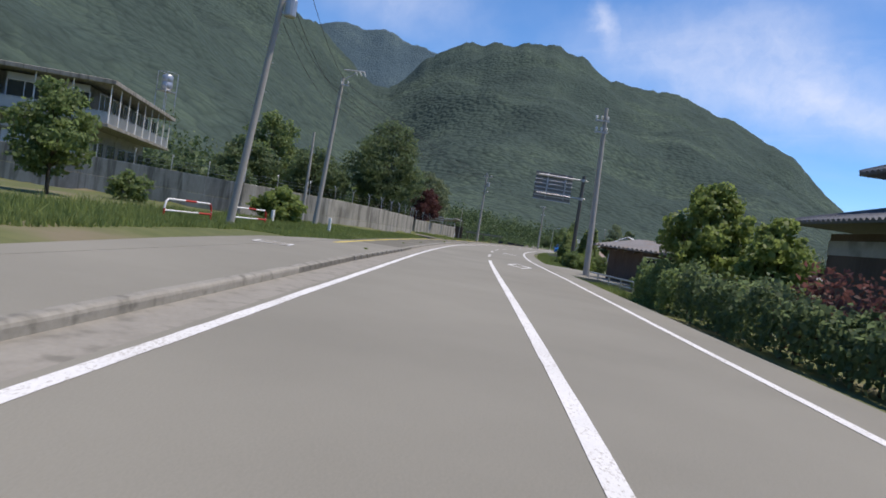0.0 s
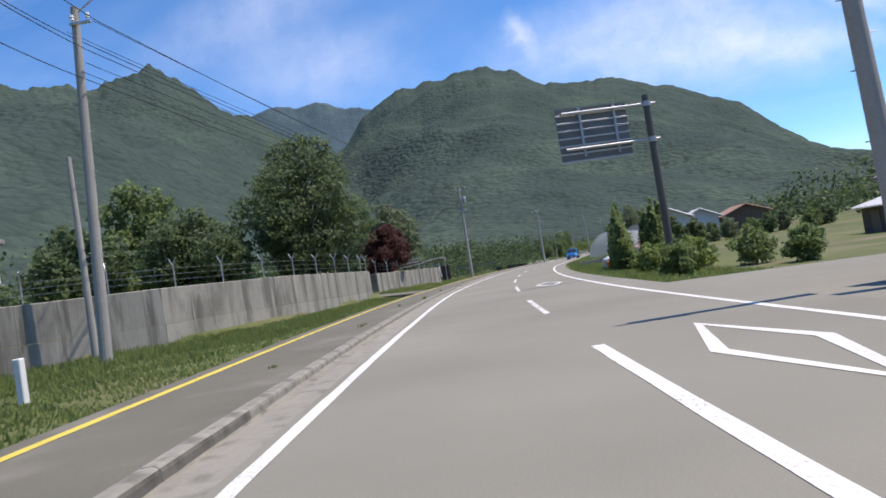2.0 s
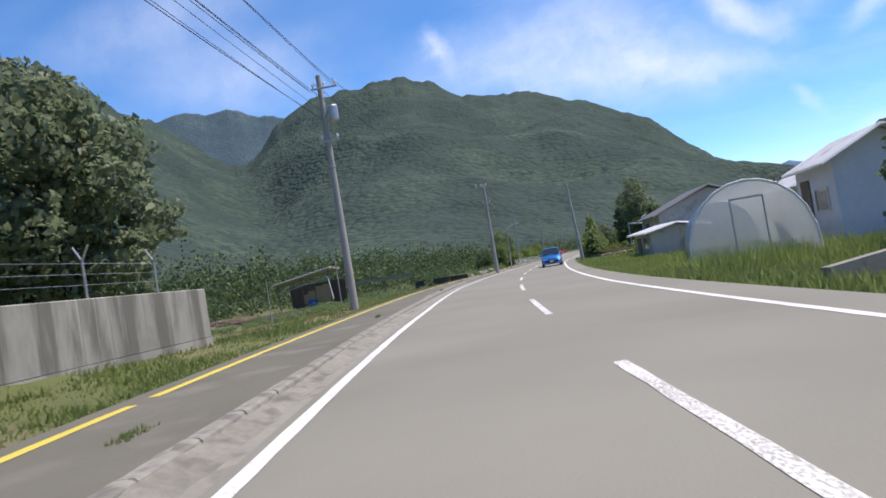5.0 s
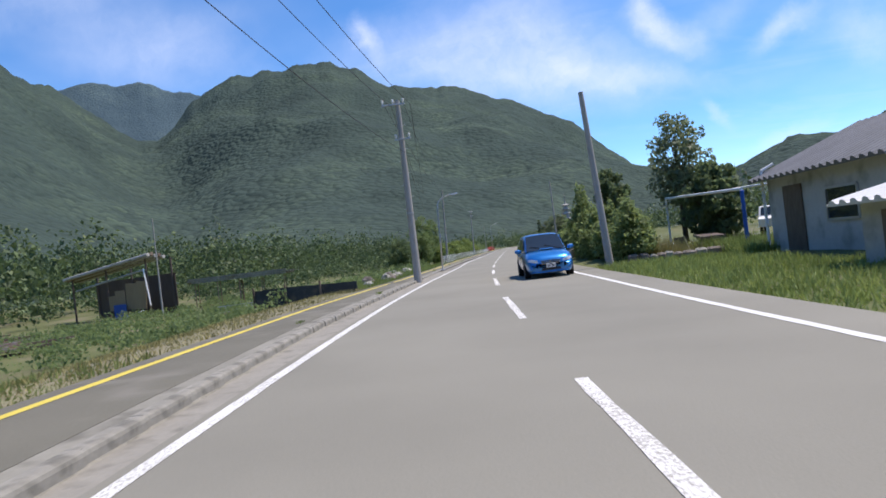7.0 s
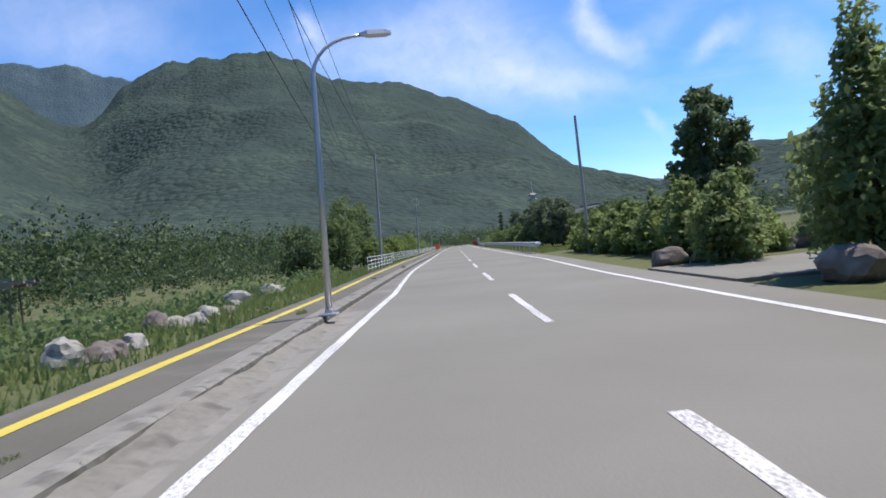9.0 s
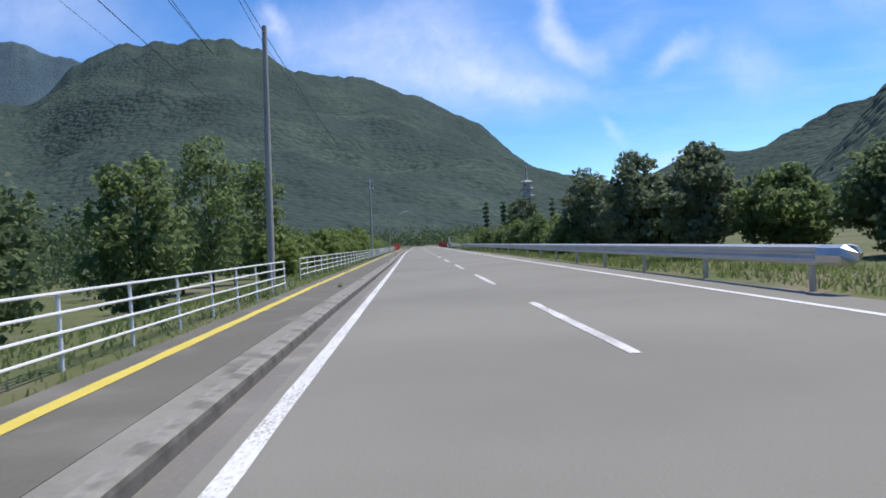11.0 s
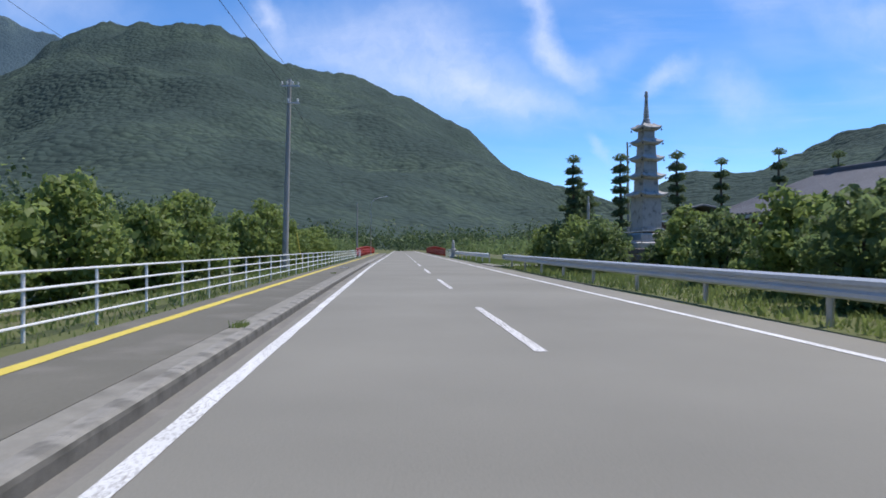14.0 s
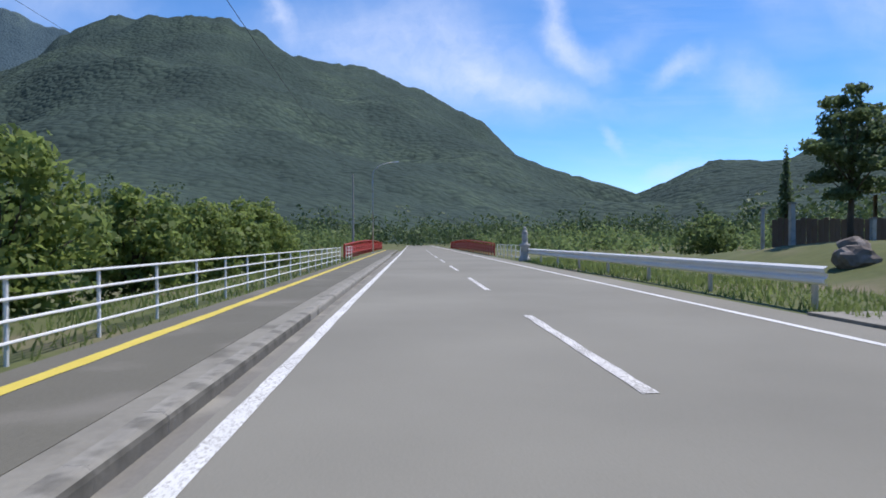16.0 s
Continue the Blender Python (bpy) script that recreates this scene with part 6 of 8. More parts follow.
for i in range(9):
    part("rafter", Shape().box((0.0 + i * 0.66, -0.35, 2.16), (0.06, 0.85, 0.09), Matrix.Rotation(radians(12), 3, "X")), WOOD, barn)
window(barn, (3.55, -0.05, 1.25), 1.75, 1.42, frame=WHITEPAINT, mat=GLASS_DARK)
part("white_panel", Shape().box((6.2, -0.06, 1.55), (0.9, 0.04, 0.9), bev=0.01), SHUTTER, barn, "pale panel")
rail = thing("pipe_railing", "low two-rail steel railing before the barn", "railing")
RA, RB = Vector((-8.4, 34.2, -0.5)), Vector((-5.3, 29.6, -0.5))
for i in range(5):
    q = RA.lerp(RB, i / 4)
    part("post", Shape().rod(q - Vector((0, 0, 0.2)), q + Vector((0, 0, 0.72)), 0.045, n=8), STEEL, rail)
for h in (0.38, 0.68):
    part("rail", Shape().rod(RA + Vector((0, 0, h)), RB + Vector((0, 0, h)), 0.035, n=8), STEEL, rail)

# ---- tiled house behind the hedge ----
house = thing("tiled_house", "traditional house with grey tiled roofs and dark walls", "house", pose(7.2, 25.6, -0.3, 0, 0, 24))
part("wall", Shape().box((0, 0, 1.7), (9.0, 8.0, 3.4)).box((0.5, 0.6, 4.4), (6.6, 5.6, 2.2)), WOOD_DARK, house)
part("plaster_band", Shape().box((0, 0, 2.9), (9.06, 8.06, 0.5)).box((0.5, 0.6, 5.0), (6.66, 5.66, 0.5)), PLASTER, house)


def hip_roof(h, cx, cy, w, d, z, rise, over):
    a, b = w / 2 + over, d / 2 + over
    r = max(0.4, a - b)
    lo = [(cx - a, cy - b, z), (cx + a, cy - b, z), (cx + a, cy + b, z), (cx - a, cy + b, z)]
    t0, t1 = (cx - r, cy, z + rise), (cx + r, cy, z + rise)
    for e0, e1, g1, g0 in ((lo[0], lo[1], t1, t0), (lo[2], lo[3], t0, t1), (lo[1], lo[2], t1, t1), (lo[3], lo[0], t0, t0)):
        sheet_roof(h, "roof", e0, e1, Vector(g1) + (Vector(e1) - Vector(g1)) * 0.02, Vector(g0) + (Vector(e0) - Vector(g0)) * 0.02, ROOF_TILE, 0.30, 0.08, "grey ribbed clay tile roof")
    sh = Shape().rod(Vector(t0) - Vector((0.2, 0, 0)), Vector(t1) + Vector((0.2, 0, 0)), 0.16, n=8)
    for c, t in ((lo[0], t0), (lo[3], t0), (lo[1], t1), (lo[2], t1)):
        sh.rod(Vector(c) + Vector((0, 0, 0.12)), Vector(t) + Vector((0, 0, 0.05)), 0.11, n=8)
    part("ridge", sh, ROOF_TILE, h, "rounded ridge tiles")


hip_roof(house, 0, 0, 9.0, 8.0, 3.6, 1.6, 1.0)
hip_roof(house, 0.5, 0.6, 6.6, 5.6, 5.6, 1.6, 0.9)
for i in range(4):
    window(house, (-3.2 + i * 2.1, -4.04, 1.5), 1.7, 1.7, frame=WOOD)

# ---- road sign seen from behind ----
sign = thing("road_sign", "large direction sign with a ribbed metal back on a post", "road sign", pose(-13.65, 50.5, -0.45))
part("post", Shape().rod((0, 0, -0.2), (0, 0, 4.6), 0.15, 0.14, 16), BROWNSTEEL, sign, "dark painted lower post")
part("post_top", Shape().rod((0, 0, 4.6), (0, 0, 7.2), 0.14, 0.13, 16), BROWNSTEEL, sign)
u = Vector((-0.80, -0.52, 0)).normalized()
nrm = Vector((u.y, -u.x, 0))
turn = Matrix.Rotation(math.atan2(u.y, u.x), 3, "Z")
for h in (6.85, 5.45):
    part("arm", Shape().rod(Vector((0, 0, h)) - u * 0.35, Vector((0, 0, h)) + u * 3.5, 0.055, n=10), STEEL, sign, "bright steel arm")
    part("clamp", Shape().rod((0, 0, h - 0.1), (0, 0, h + 0.1), 0.175, n=14), STEEL, sign)
SIGNBACK = material("sign_back", (0.15, 0.15, 0.14), (0.24, 0.24, 0.225), 0.5, 12, 0.05, metal=0.4, stain_scale=1)
off = nrm * (0.14 if nrm.y > 0 else -0.14)
for i in range(7):
    part("panel", Shape().box(u * 2.25 + off + Vector((0, 0, 4.98 + 0.30 * i + 0.15)), (2.9, 0.03, 0.285), turn), SIGNBACK, sign)
    part("rib", Shape().box(u * 2.25 + off * 0.8 + Vector((0, 0, 4.98 + 0.30 * i + 0.02)), (2.9, 0.05, 0.06), turn, bev=0.008), RAIL, sign, "pale folded edge")
for k in (1.35, 2.75):
    part("stiffener", Shape().box(u * k + off * 0.55 + Vector((0, 0, 6.1)), (0.1, 0.06, 1.9), turn), STEEL, sign)

# ---- sheds, greenhouse and clutter on the inside of the bend ----
FILM = material("greenhouse_film", (0.60, 0.63, 0.62), (0.74, 0.77, 0.76), 0.35, 3, 0.1, leaf=0.55, stain_scale=0.8)
fn = FILM.node_tree.nodes
fl = FILM.node_tree.links
clear = fn.new("ShaderNodeBsdfTransparent")
blend = fn.new("ShaderNodeMixShader")
blend.inputs[0].default_value = 0.42
surf = fn["Material Output"].inputs["Surface"].links[0].from_socket
fl.new(surf, blend.inputs[1])
fl.new(clear.outputs[0], blend.inputs[2])
fl.new(blend.outputs[0], fn["Material Output"].inputs["Surface"])
gh = thing("greenhouse", "arched plastic film greenhouse with steel hoops", "greenhouse", pose(-23.3, 89.6, -0.35, 0, 0, yaw_at(89) - 14) @ Matrix.Scale(0.84, 4, Vector((1, 0, 0))))


def arch(r, h, k=13):
    return [(-r * math.cos(math.pi * i / (k - 1)), h * math.sin(math.pi * i / (k - 1)) ** 0.78) for i in range(k)]


GL = 17.0
part("film", Shape().grid([[(x, y, z) for x, z in arch(2.35, 2.75)] for y in (0, GL / 3, 2 * GL / 3, GL)]), FILM, gh, "milky translucent film", smooth=True)
for y in (0.0, GL):
    a = arch(2.34, 2.74)
    part("end_film", Shape().add([(x, y, z) for x, z in a], [tuple(range(len(a)))]), FILM, gh)
for i in range(12):
    part("hoop", Shape().tube([(x, i * GL / 11, z) for x, z in arch(2.38, 2.78)], 0.045 if i == 0 else 0.025, 6), WHITEPAINT if i == 0 else STEEL, gh)
for x in (-0.6, 0.6):
    part("door_post", Shape().box((x, -0.03, 1.1), (0.06, 0.05, 2.2)), STEEL, gh)
part("door_head", Shape().box((0, -0.03, 2.2), (1.26, 0.05, 0.06)), STEEL, gh)
part("ridge_pipe", Shape().rod((0, 0, 2.74), (0, GL, 2.74), 0.025, n=6), STEEL, gh)


def shed(y, side, length, depth, eave, ridge, label, turn=0.0, wall=None, roof=None, z=None, name="shed"):
    p = at(y, side)
    h = thing(name, label, "shed", along(y, side, ground_z(p.x, p.y) - 0.1 if z is None else z, turn), group="sheds")
    part("wall", Shape().box((0, 0, eave / 2), (depth, length, eave)), wall or PLASTER, h)
    part("gable", Shape().add([(-depth / 2, -length / 2, eave), (depth / 2, -length / 2, eave), (0, -length / 2, ridge - 0.06), (-depth / 2, length / 2, eave), (depth / 2, length / 2, eave), (0, length / 2, ridge - 0.06)], [(0, 1, 2), (3, 5, 4), (0, 2, 5, 3), (1, 4, 5, 2)]), wall or PLASTER, h)
    o = 0.45
    k = (ridge - eave) / (depth / 2) * o
    sheet_roof(h, "roof", (-depth / 2 - o, length / 2 + o, eave - k), (-depth / 2 - o, -length / 2 - o, eave - k), (0, -length / 2 - o, ridge), (0, length / 2 + o, ridge), roof or TIN, 0.35)
    sheet_roof(h, "roof", (depth / 2 + o, -length / 2 - o, eave - k), (depth / 2 + o, length / 2 + o, eave - k), (0, length / 2 + o, ridge), (0, -length / 2 - o, ridge), roof or TIN, 0.35)
    q = new("window")
    q.parent = h
    q.matrix_basis = pose(-depth / 2 - 0.02, -length * 0.15, eave * 0.55, 0, 0, -90)
    part("window_frame", Shape().box((0, 0, 0.45), (1.5, 0.06, 0.07)).box((0, 0, -0.45), (1.5, 0.06, 0.07)).box((-0.75, 0, 0), (0.07, 0.06, 0.9)).box((0.75, 0, 0), (0.07, 0.06, 0.9)), STEEL, q)
    part("pane", Shape().box((0, 0.01, 0), (1.44, 0.02, 0.84)), GLASS_DARK, q)
    part("door", Shape().box((-depth / 2 - 0.03, length * 0.25, eave * 0.42), (0.06, 1.1, eave * 0.82), bev=0.01), WOOD, h, "worn wooden sliding door")
    return h


WHITETIN = material("pale_tin_roof", (0.52, 0.53, 0.54), (0.70, 0.71, 0.72), 0.5, 8, 0.1, stain=(0.42, 0.40, 0.38), stain_scale=0.5)
RUSTTIN = material("rusty_tin_roof", (0.26, 0.14, 0.10), (0.42, 0.26, 0.20), 0.75, 8, 0.2, stain=(0.45, 0.42, 0.40), stain_scale=0.6)
shed(94.0, 14.4, 4.6, 3.6, 3.3, 4.2, "small two-storey house with a pale tin roof", -6, SHUTTER, WHITETIN)
shed(108.5, 18.6, 5.0, 4.0, 2.9, 3.9, "white two-storey house with a pale tin roof", 4, SHUTTER, WHITETIN, name="house")
shed(113, 24.0, 8, 5, 2.6, 3.6, "old shed with a rusty tin roof", 4, WOOD_DARK, RUSTTIN)
shed(64, 25, 7, 5, 1.8, 2.4, "open-sided store with a pale roof", 0, WOOD_DARK, WHITETIN)
shed(108.5, 9.2, 5.0, 3.0, 1.5, 1.8, "small grey garden shed with a low roof", 3, PLASTER, WHITETIN)
shed(116.3, 13.0, 6.4, 7.0, 2.6, 4.0, "grey rendered house with a white downpipe", 2, PLASTER, ROOF_TILE, name="house")
pipe_p = at(119.6, 9.3)
single("downpipe", Shape().rod((0, 0, -0.3), (0, 0, 2.7), 0.05, n=8).rod((0, 0, 2.7), (0.4, 0, 2.9), 0.05, n=8), WHITEPAINT, "white plastic downpipe at the house corner", "pipe", Matrix.Translation(pipe_p))

low_wall = thing("low_wall", "low pale concrete wall edging a garden path", "wall", kind="structure")
WA, WB = Vector((-23.7, 78.0, -0.25)), Vector((-17.6, 82.5, -0.15))
part("wall_block", Shape().loft([[WA + Vector((0, 0, -0.4)), WA + Vector((-0.12, 0.16, -0.4)), WA + Vector((-0.12, 0.16, 0.36)), WA + Vector((0, 0, 0.36))], [WB + Vector((0, 0, -0.4)), WB + Vector((-0.12, 0.16, -0.4)), WB + Vector((-0.12, 0.16, 0.75)), WB + Vector((0, 0, 0.75))]]), GUTTER, low_wall)

TARP = material("brown_tarpaulin", (0.13, 0.075, 0.06), (0.34, 0.27, 0.24), 0.6, 2, 0.3, stain=(0.55, 0.53, 0.50), stain_scale=0.8)
bundle = thing("tarpaulin_stack", "garden goods under a creased brown and white tarpaulin", "stack", pose(-18.9, 82.8, -0.35, 0, 0, yaw_at(82) + 10) @ Matrix.Scale(0.85, 4))
rg = np.random.default_rng(5)
part("cover", Shape().grid([[(-1.5 + 3.0 * i / 12, -1.0 + 2.0 * j / 8, max(0.0, 1.75 * math.sin(math.pi * min(1, max(0, i / 12))) ** 0.35 * math.sin(math.pi * j / 8) ** 0.3 + 0.14 * math.sin(i * 1.7 + j * 2.1) + 0.1 * rg.normal())) for i in range(13)] for j in range(9)]), TARP, bundle, smooth=True)
part("board", Shape().box((1.75, 0, 0.95), (0.5, 0.9, 1.9), Matrix.Rotation(0.12, 3, "Y")), SHUTTER, bundle, "grey upright board")
ORANGE = material("orange_plastic", (0.62, 0.17, 0.02), (0.75, 0.24, 0.03), 0.45, 6, 0)
part_bin = thing("plastic_crate", "orange plastic crate beside the shrubs", "crate", along(66.6, 6.4, -0.42, 12))
part("tub", Shape().loft([[(-0.32, -0.22, 0), (0.32, -0.22, 0), (0.32, 0.22, 0), (-0.32, 0.22, 0)], [(-0.4, -0.28, 0.5), (0.4, -0.28, 0.5), (0.4, 0.28, 0.5), (-0.4, 0.28, 0.5)], [(-0.36, -0.24, 0.5), (0.36, -0.24, 0.5), (0.36, 0.24, 0.5), (-0.36, 0.24, 0.5)], [(-0.29, -0.19, 0.04), (0.29, -0.19, 0.04), (0.29, 0.19, 0.04), (-0.29, 0.19, 0.04)]]), ORANGE, part_bin)
part("rim", Shape().tube([(-0.41, -0.29, 0.5), (0.41, -0.29, 0.5), (0.41, 0.29, 0.5), (-0.41, 0.29, 0.5), (-0.41, -0.29, 0.5)], 0.025, 6), ORANGE, part_bin)
single("white_drum", Shape().lathe([(0, 0), (0.36, 0.01), (0.4, 0.06), (0.4, 0.3), (0.385, 0.32), (0.4, 0.34), (0.4, 0.66), (0.3, 0.78), (0.12, 0.82), (0.12, 0.88), (0, 0.88)], n=18), SHUTTER, "pale plastic water drum among the shrubs", "drum", along(67.6, 6.2, -0.45), smooth=True)

# pipe frame over a yard
frame_ = thing("yard_pergola", "white pipe pergola on posts over a garden yard", "pergola")
FA, FB = Vector((-28.4, 132.8, 0)), Vector((-27.0, 123.4, 0))
part("beam", Shape().rod(FA + Vector((0, 0, 2.65)), FB + Vector((0, 0, 2.3)), 0.06, n=8), WHITEPAINT, frame_)
part("beam", Shape().rod(FA + Vector((2.5, 0, 2.7)), FB + Vector((2.5, 0, 2.4)), 0.05, n=8), WHITEPAINT, frame_)
for q, h in ((FA, 2.65), (FA + Vector((2.5, 0, 0)), 2.7), (FB + Vector((2.5, 0, 0)), 2.4)):
    part("post", Shape().rod(q - Vector((0, 0, 0.3)), q + Vector((0, 0, h)), 0.05, n=8), WHITEPAINT, frame_)
BLUE = material("blue_paint", (0.02, 0.09, 0.38), (0.03, 0.14, 0.50), 0.5, 8, 0)
part("blue_post", Shape().box(FB + Vector((0, 0, 1.0)), (0.13, 0.13, 2.5), bev=0.02), BLUE, frame_, "blue painted post")
part("low_bench", Shape().box(FA.lerp(FB, 0.5) + Vector((0.2, 0, 0.6)), (0.9, 8.6, 0.12), Matrix.Rotation(radians(-8), 3, "Z")).box(FA.lerp(FB, 0.1) + Vector((0.2, 0, 0.25)), (0.6, 0.3, 0.7)).box(FA.lerp(FB, 0.9) + Vector((0.2, 0, 0.25)), (0.6, 0.3, 0.7)), WOOD_DARK, frame_, "dark low staging")


PLY_STAKE = material("raw_stake_wood", (0.45, 0.40, 0.22), (0.60, 0.55, 0.32), 0.8, 12, 0.1, stretch=(1, 1, 0.3))
TRUCK_X = -21.6


# ---- boulders ----
def boulder(x, y, z, w, d, h, mat, seed, label, group):
    rnd = random.Random(seed)
    bm = bmesh.new()
    bmesh.ops.create_icosphere(bm, subdivisions=3, radius=0.5)
    for v in bm.verts:
        n = v.co.normalized()
        k = 1 + 0.32 * noise.noise(n * 1.5 + Vector((seed * 3.1, 0, 0))) + 0.12 * noise.noise(n * 4 + Vector((0, seed, 0)))
        for ax in ((1, 0.3, 0.2), (-0.6, 1, 0.3), (0.1, -0.4, 1), (-0.5, -0.8, 0.6)):
            ax = Vector(ax).normalized()
            k = min(k, 0.86 / max(0.2, n.dot(ax)) if n.dot(ax) > 0.2 else k)
        v.co = Vector((n.x * w, n.y * d, n.z * h)) * 0.5 * k
    me = bpy.data.meshes.new("boulder")
    bm.to_mesh(me)
    bm.free()
    me.materials.append(mat)
    return single("boulder", me, None, label, "boulder", pose(x, y, z + h * 0.28, 0, 0, rnd.uniform(0, 360)), group)


for i, (yy, ss, w, h, brown) in enumerate(((137.2, -6.7, 0.75, 0.66, 0), (137.5, -6.35, 0.5, 0.46, 1), (137.9, -6.3, 0.46, 0.42, 1), (138.8, -6.45, 0.52, 0.42, 0), (141.4, -7.2, 0.7, 0.66, 1), (141.7, -7.0, 0.7, 0.42, 0), (142.2, -6.75, 0.75, 0.4, 0), (143.5, -6.9, 0.8, 0.5, 0), (144.6, -6.8, 0.6, 0.35, 1), (150.2, -8.4, 1.1, 0.7, 0), (151.6, -7.6, 0.95, 0.65, 0), (150.1, -14.0, 1.2, 1.2, 0), (135.0, -7.4, 0.9, 0.65, 1), (147.5, -7.6, 0.6, 0.35, 0), (158.0, -17.5, 1.3, 0.7, 0), (131.2, -6.6, 0.6, 0.4, 0))):
    p = at(yy, ss)
    boulder(p.x, p.y, ground_z(p.x, p.y) - 0.05, w * 0.95, w * 0.75, h * 0.95, ROCK_BROWN if brown else ROCK, i, "rough brown and grey boulder in the weeds" if brown else "rough pale grey boulder in the weeds", "verge boulders")
for i, (yy, ss, w, h) in enumerate(((145.9, 4.75, 1.0, 0.62), (145.5, 5.7, 1.05, 0.5), (146.4, 7.0, 1.2, 0.5), (147.4, 8.4, 1.2, 0.6), (148.0, 9.6, 1.1, 0.6), (138.0, 4.9, 1.25, 0.75), (138.4, 6.4, 1.0, 0.6), (268, 10.5, 1.2, 0.8), (269.5, 11.6, 1.0, 0.7))):
    p = at(yy, ss)
    boulder(p.x, p.y, ground_z(p.x, p.y), w, w * 0.75, h, ROCK_BROWN, 40 + i, "low rounded brown garden boulder", "brown boulders")
slab("garden_entrance", 139.4, 144.6, lambda y: EDGE_R(y) + 0.003, lambda y: 18.0, 0.05, ASPHALT, "asphalt entrance between the hedges", "pavement")
slab("yard_entrance", 254.0, 260.0, lambda y: EDGE_R(y) + 0.003, lambda y: 16.0, 0.05, GUTTER, "pale gravel and concrete yard entrance", "pavement")

edging = thing("stone_edging", "low dry row of dark garden stones with pale tops", "stone edging", kind="structure")
rs = random.Random(12)
x = 5.0
while x < 11.2:
    wd = rs.uniform(0.28, 0.55)
    p = at(121.7 + rs.uniform(-0.08, 0.08), x + wd / 2)
    hh = rs.uniform(0.26, 0.42)
    part("stone", Shape().box((p.x, p.y, p.z + hh / 2 - 0.08), (wd * 0.97, rs.uniform(0.3, 0.45), hh + 0.1), Matrix.Rotation(radians(yaw_at(121.7) + rs.uniform(-9, 9)), 3, "Z"), bev=0.07), ROCK_BROWN if rs.random() < 0.75 else ROCK, edging)
    x += wd
p = at(121.9, 7.3)
single("garden_stake", Shape().box((0, 0, 0.4), (0.035, 0.035, 0.9), Matrix.Rotation(radians(-18), 3, "Y"), bev=0.006), PLY_STAKE, "pale leaning wooden stake by the stones", "stake", Matrix.Translation(p))


def small_truck(m):
    """A small white pick-up with a flat bed."""
    t = thing("pickup_truck", "small white pick-up truck parked in the yard", "truck", m)
    cab = [(-0.68, 1.6, 0.55), (-0.68, 1.62, 1.0), (-0.66, 1.35, 1.15), (-0.62, 0.95, 1.72), (-0.62, 0.1, 1.76), (-0.68, 0.0, 1.1), (-0.68, 0.0, 0.5)]
    part("cab", Shape().loft([cab, [(-a, b, c) for a, b, c in cab]]), WHITEPAINT, t)
    part("windscreen", Shape().add([(-0.56, 1.325, 1.2), (0.56, 1.325, 1.2), (0.52, 0.99, 1.68), (-0.52, 0.99, 1.68)], [(0, 1, 2, 3)]), GLASS_DARK, t)
    for s_ in (-1, 1):
        part("side_window", Shape().add([(s_ * 0.69, 1.2, 1.2), (s_ * 0.69, 0.2, 1.2), (s_ * 0.64, 0.2, 1.66), (s_ * 0.64, 0.92, 1.66)], [(0, 1, 2, 3)]), GLASS_DARK, t)
        for y in (1.1, -1.1):
            part("wheel", Shape().lathe([(0.0, -0.07), (0.24, -0.07), (0.27, -0.04), (0.27, 0.04), (0.24, 0.07), (0.0, 0.07)], n=16), RUBBER, t).matrix_basis = pose(s_ * 0.6, y, 0.27, 0, 90, 0)
        part("bed_side", Shape().box((s_ * 0.68, -0.85, 0.82), (0.04, 1.7, 0.3)), WHITEPAINT, t)
    part("bed", Shape().box((0, -0.85, 0.62), (1.36, 1.7, 0.14)).box((0, -1.68, 0.82), (1.36, 0.04, 0.3)), WHITEPAINT, t)
    return t


small_truck(pose(TRUCK_X, 139.0, ground_z(TRUCK_X, 139.0), 0, 0, 160))

# slatted rack standing behind the orchard wall
rack_ = thing("slat_rack", "weathered grey slat panel on posts behind the wall", "slat panel", facing(-36.25, 70.4, 0.0, 0.78, 0.63))
for x in (0.05, 1.55):
    part("post", Shape().box((x, 0, 1.55), (0.07, 0.07, 2.1)), STEEL, rack_)
for i in range(5):
    part("slat", Shape().box((0.8, -0.05, 2.0 + 0.125 * i), (1.65, 0.03, 0.085), Matrix.Rotation(radians(-4 + i), 3, "Y")), WOOD if i % 2 else STEEL, rack_)

# ---- lumber yard in the field ----
lum = thing("lumber_shed", "ramshackle open shed roofed with pale logs", "shed", facing(-79.5, 152.8, -1.45, 0.93, -0.37))
for i in range(5):
    part("log", Shape().rod((0.0, -1.4 + 0.36 * i, 4.25 - 0.06 * i), (13.2, -1.4 + 0.36 * i, 5.40 - 0.06 * i + 0.12 * (i % 2)), 0.16, n=8), WOOD if i % 2 else STONE, lum, "pale barked log")
part("beam", Shape().rod((2.0, -1.5, 3.1), (12.6, -1.5, 4.2), 0.08, n=6), STONE, lum)
for x, h in ((1.0, 4.2), (6.5, 4.6), (12.4, 5.1)):
    for y in (-1.2, 1.2):
        part("post", Shape().rod((x, y, -0.2), (x, y, h), 0.09, n=6), WOOD_DARK, lum)
part("boarding", Shape().box((6.6, 1.3, 1.9), (12.2, 0.06, 3.6)), WOOD_DARK, lum)
PLY = material("plywood", (0.30, 0.20, 0.11), (0.44, 0.32, 0.19), 0.8, 5, 0.1, stretch=(1, 1, 0.3))
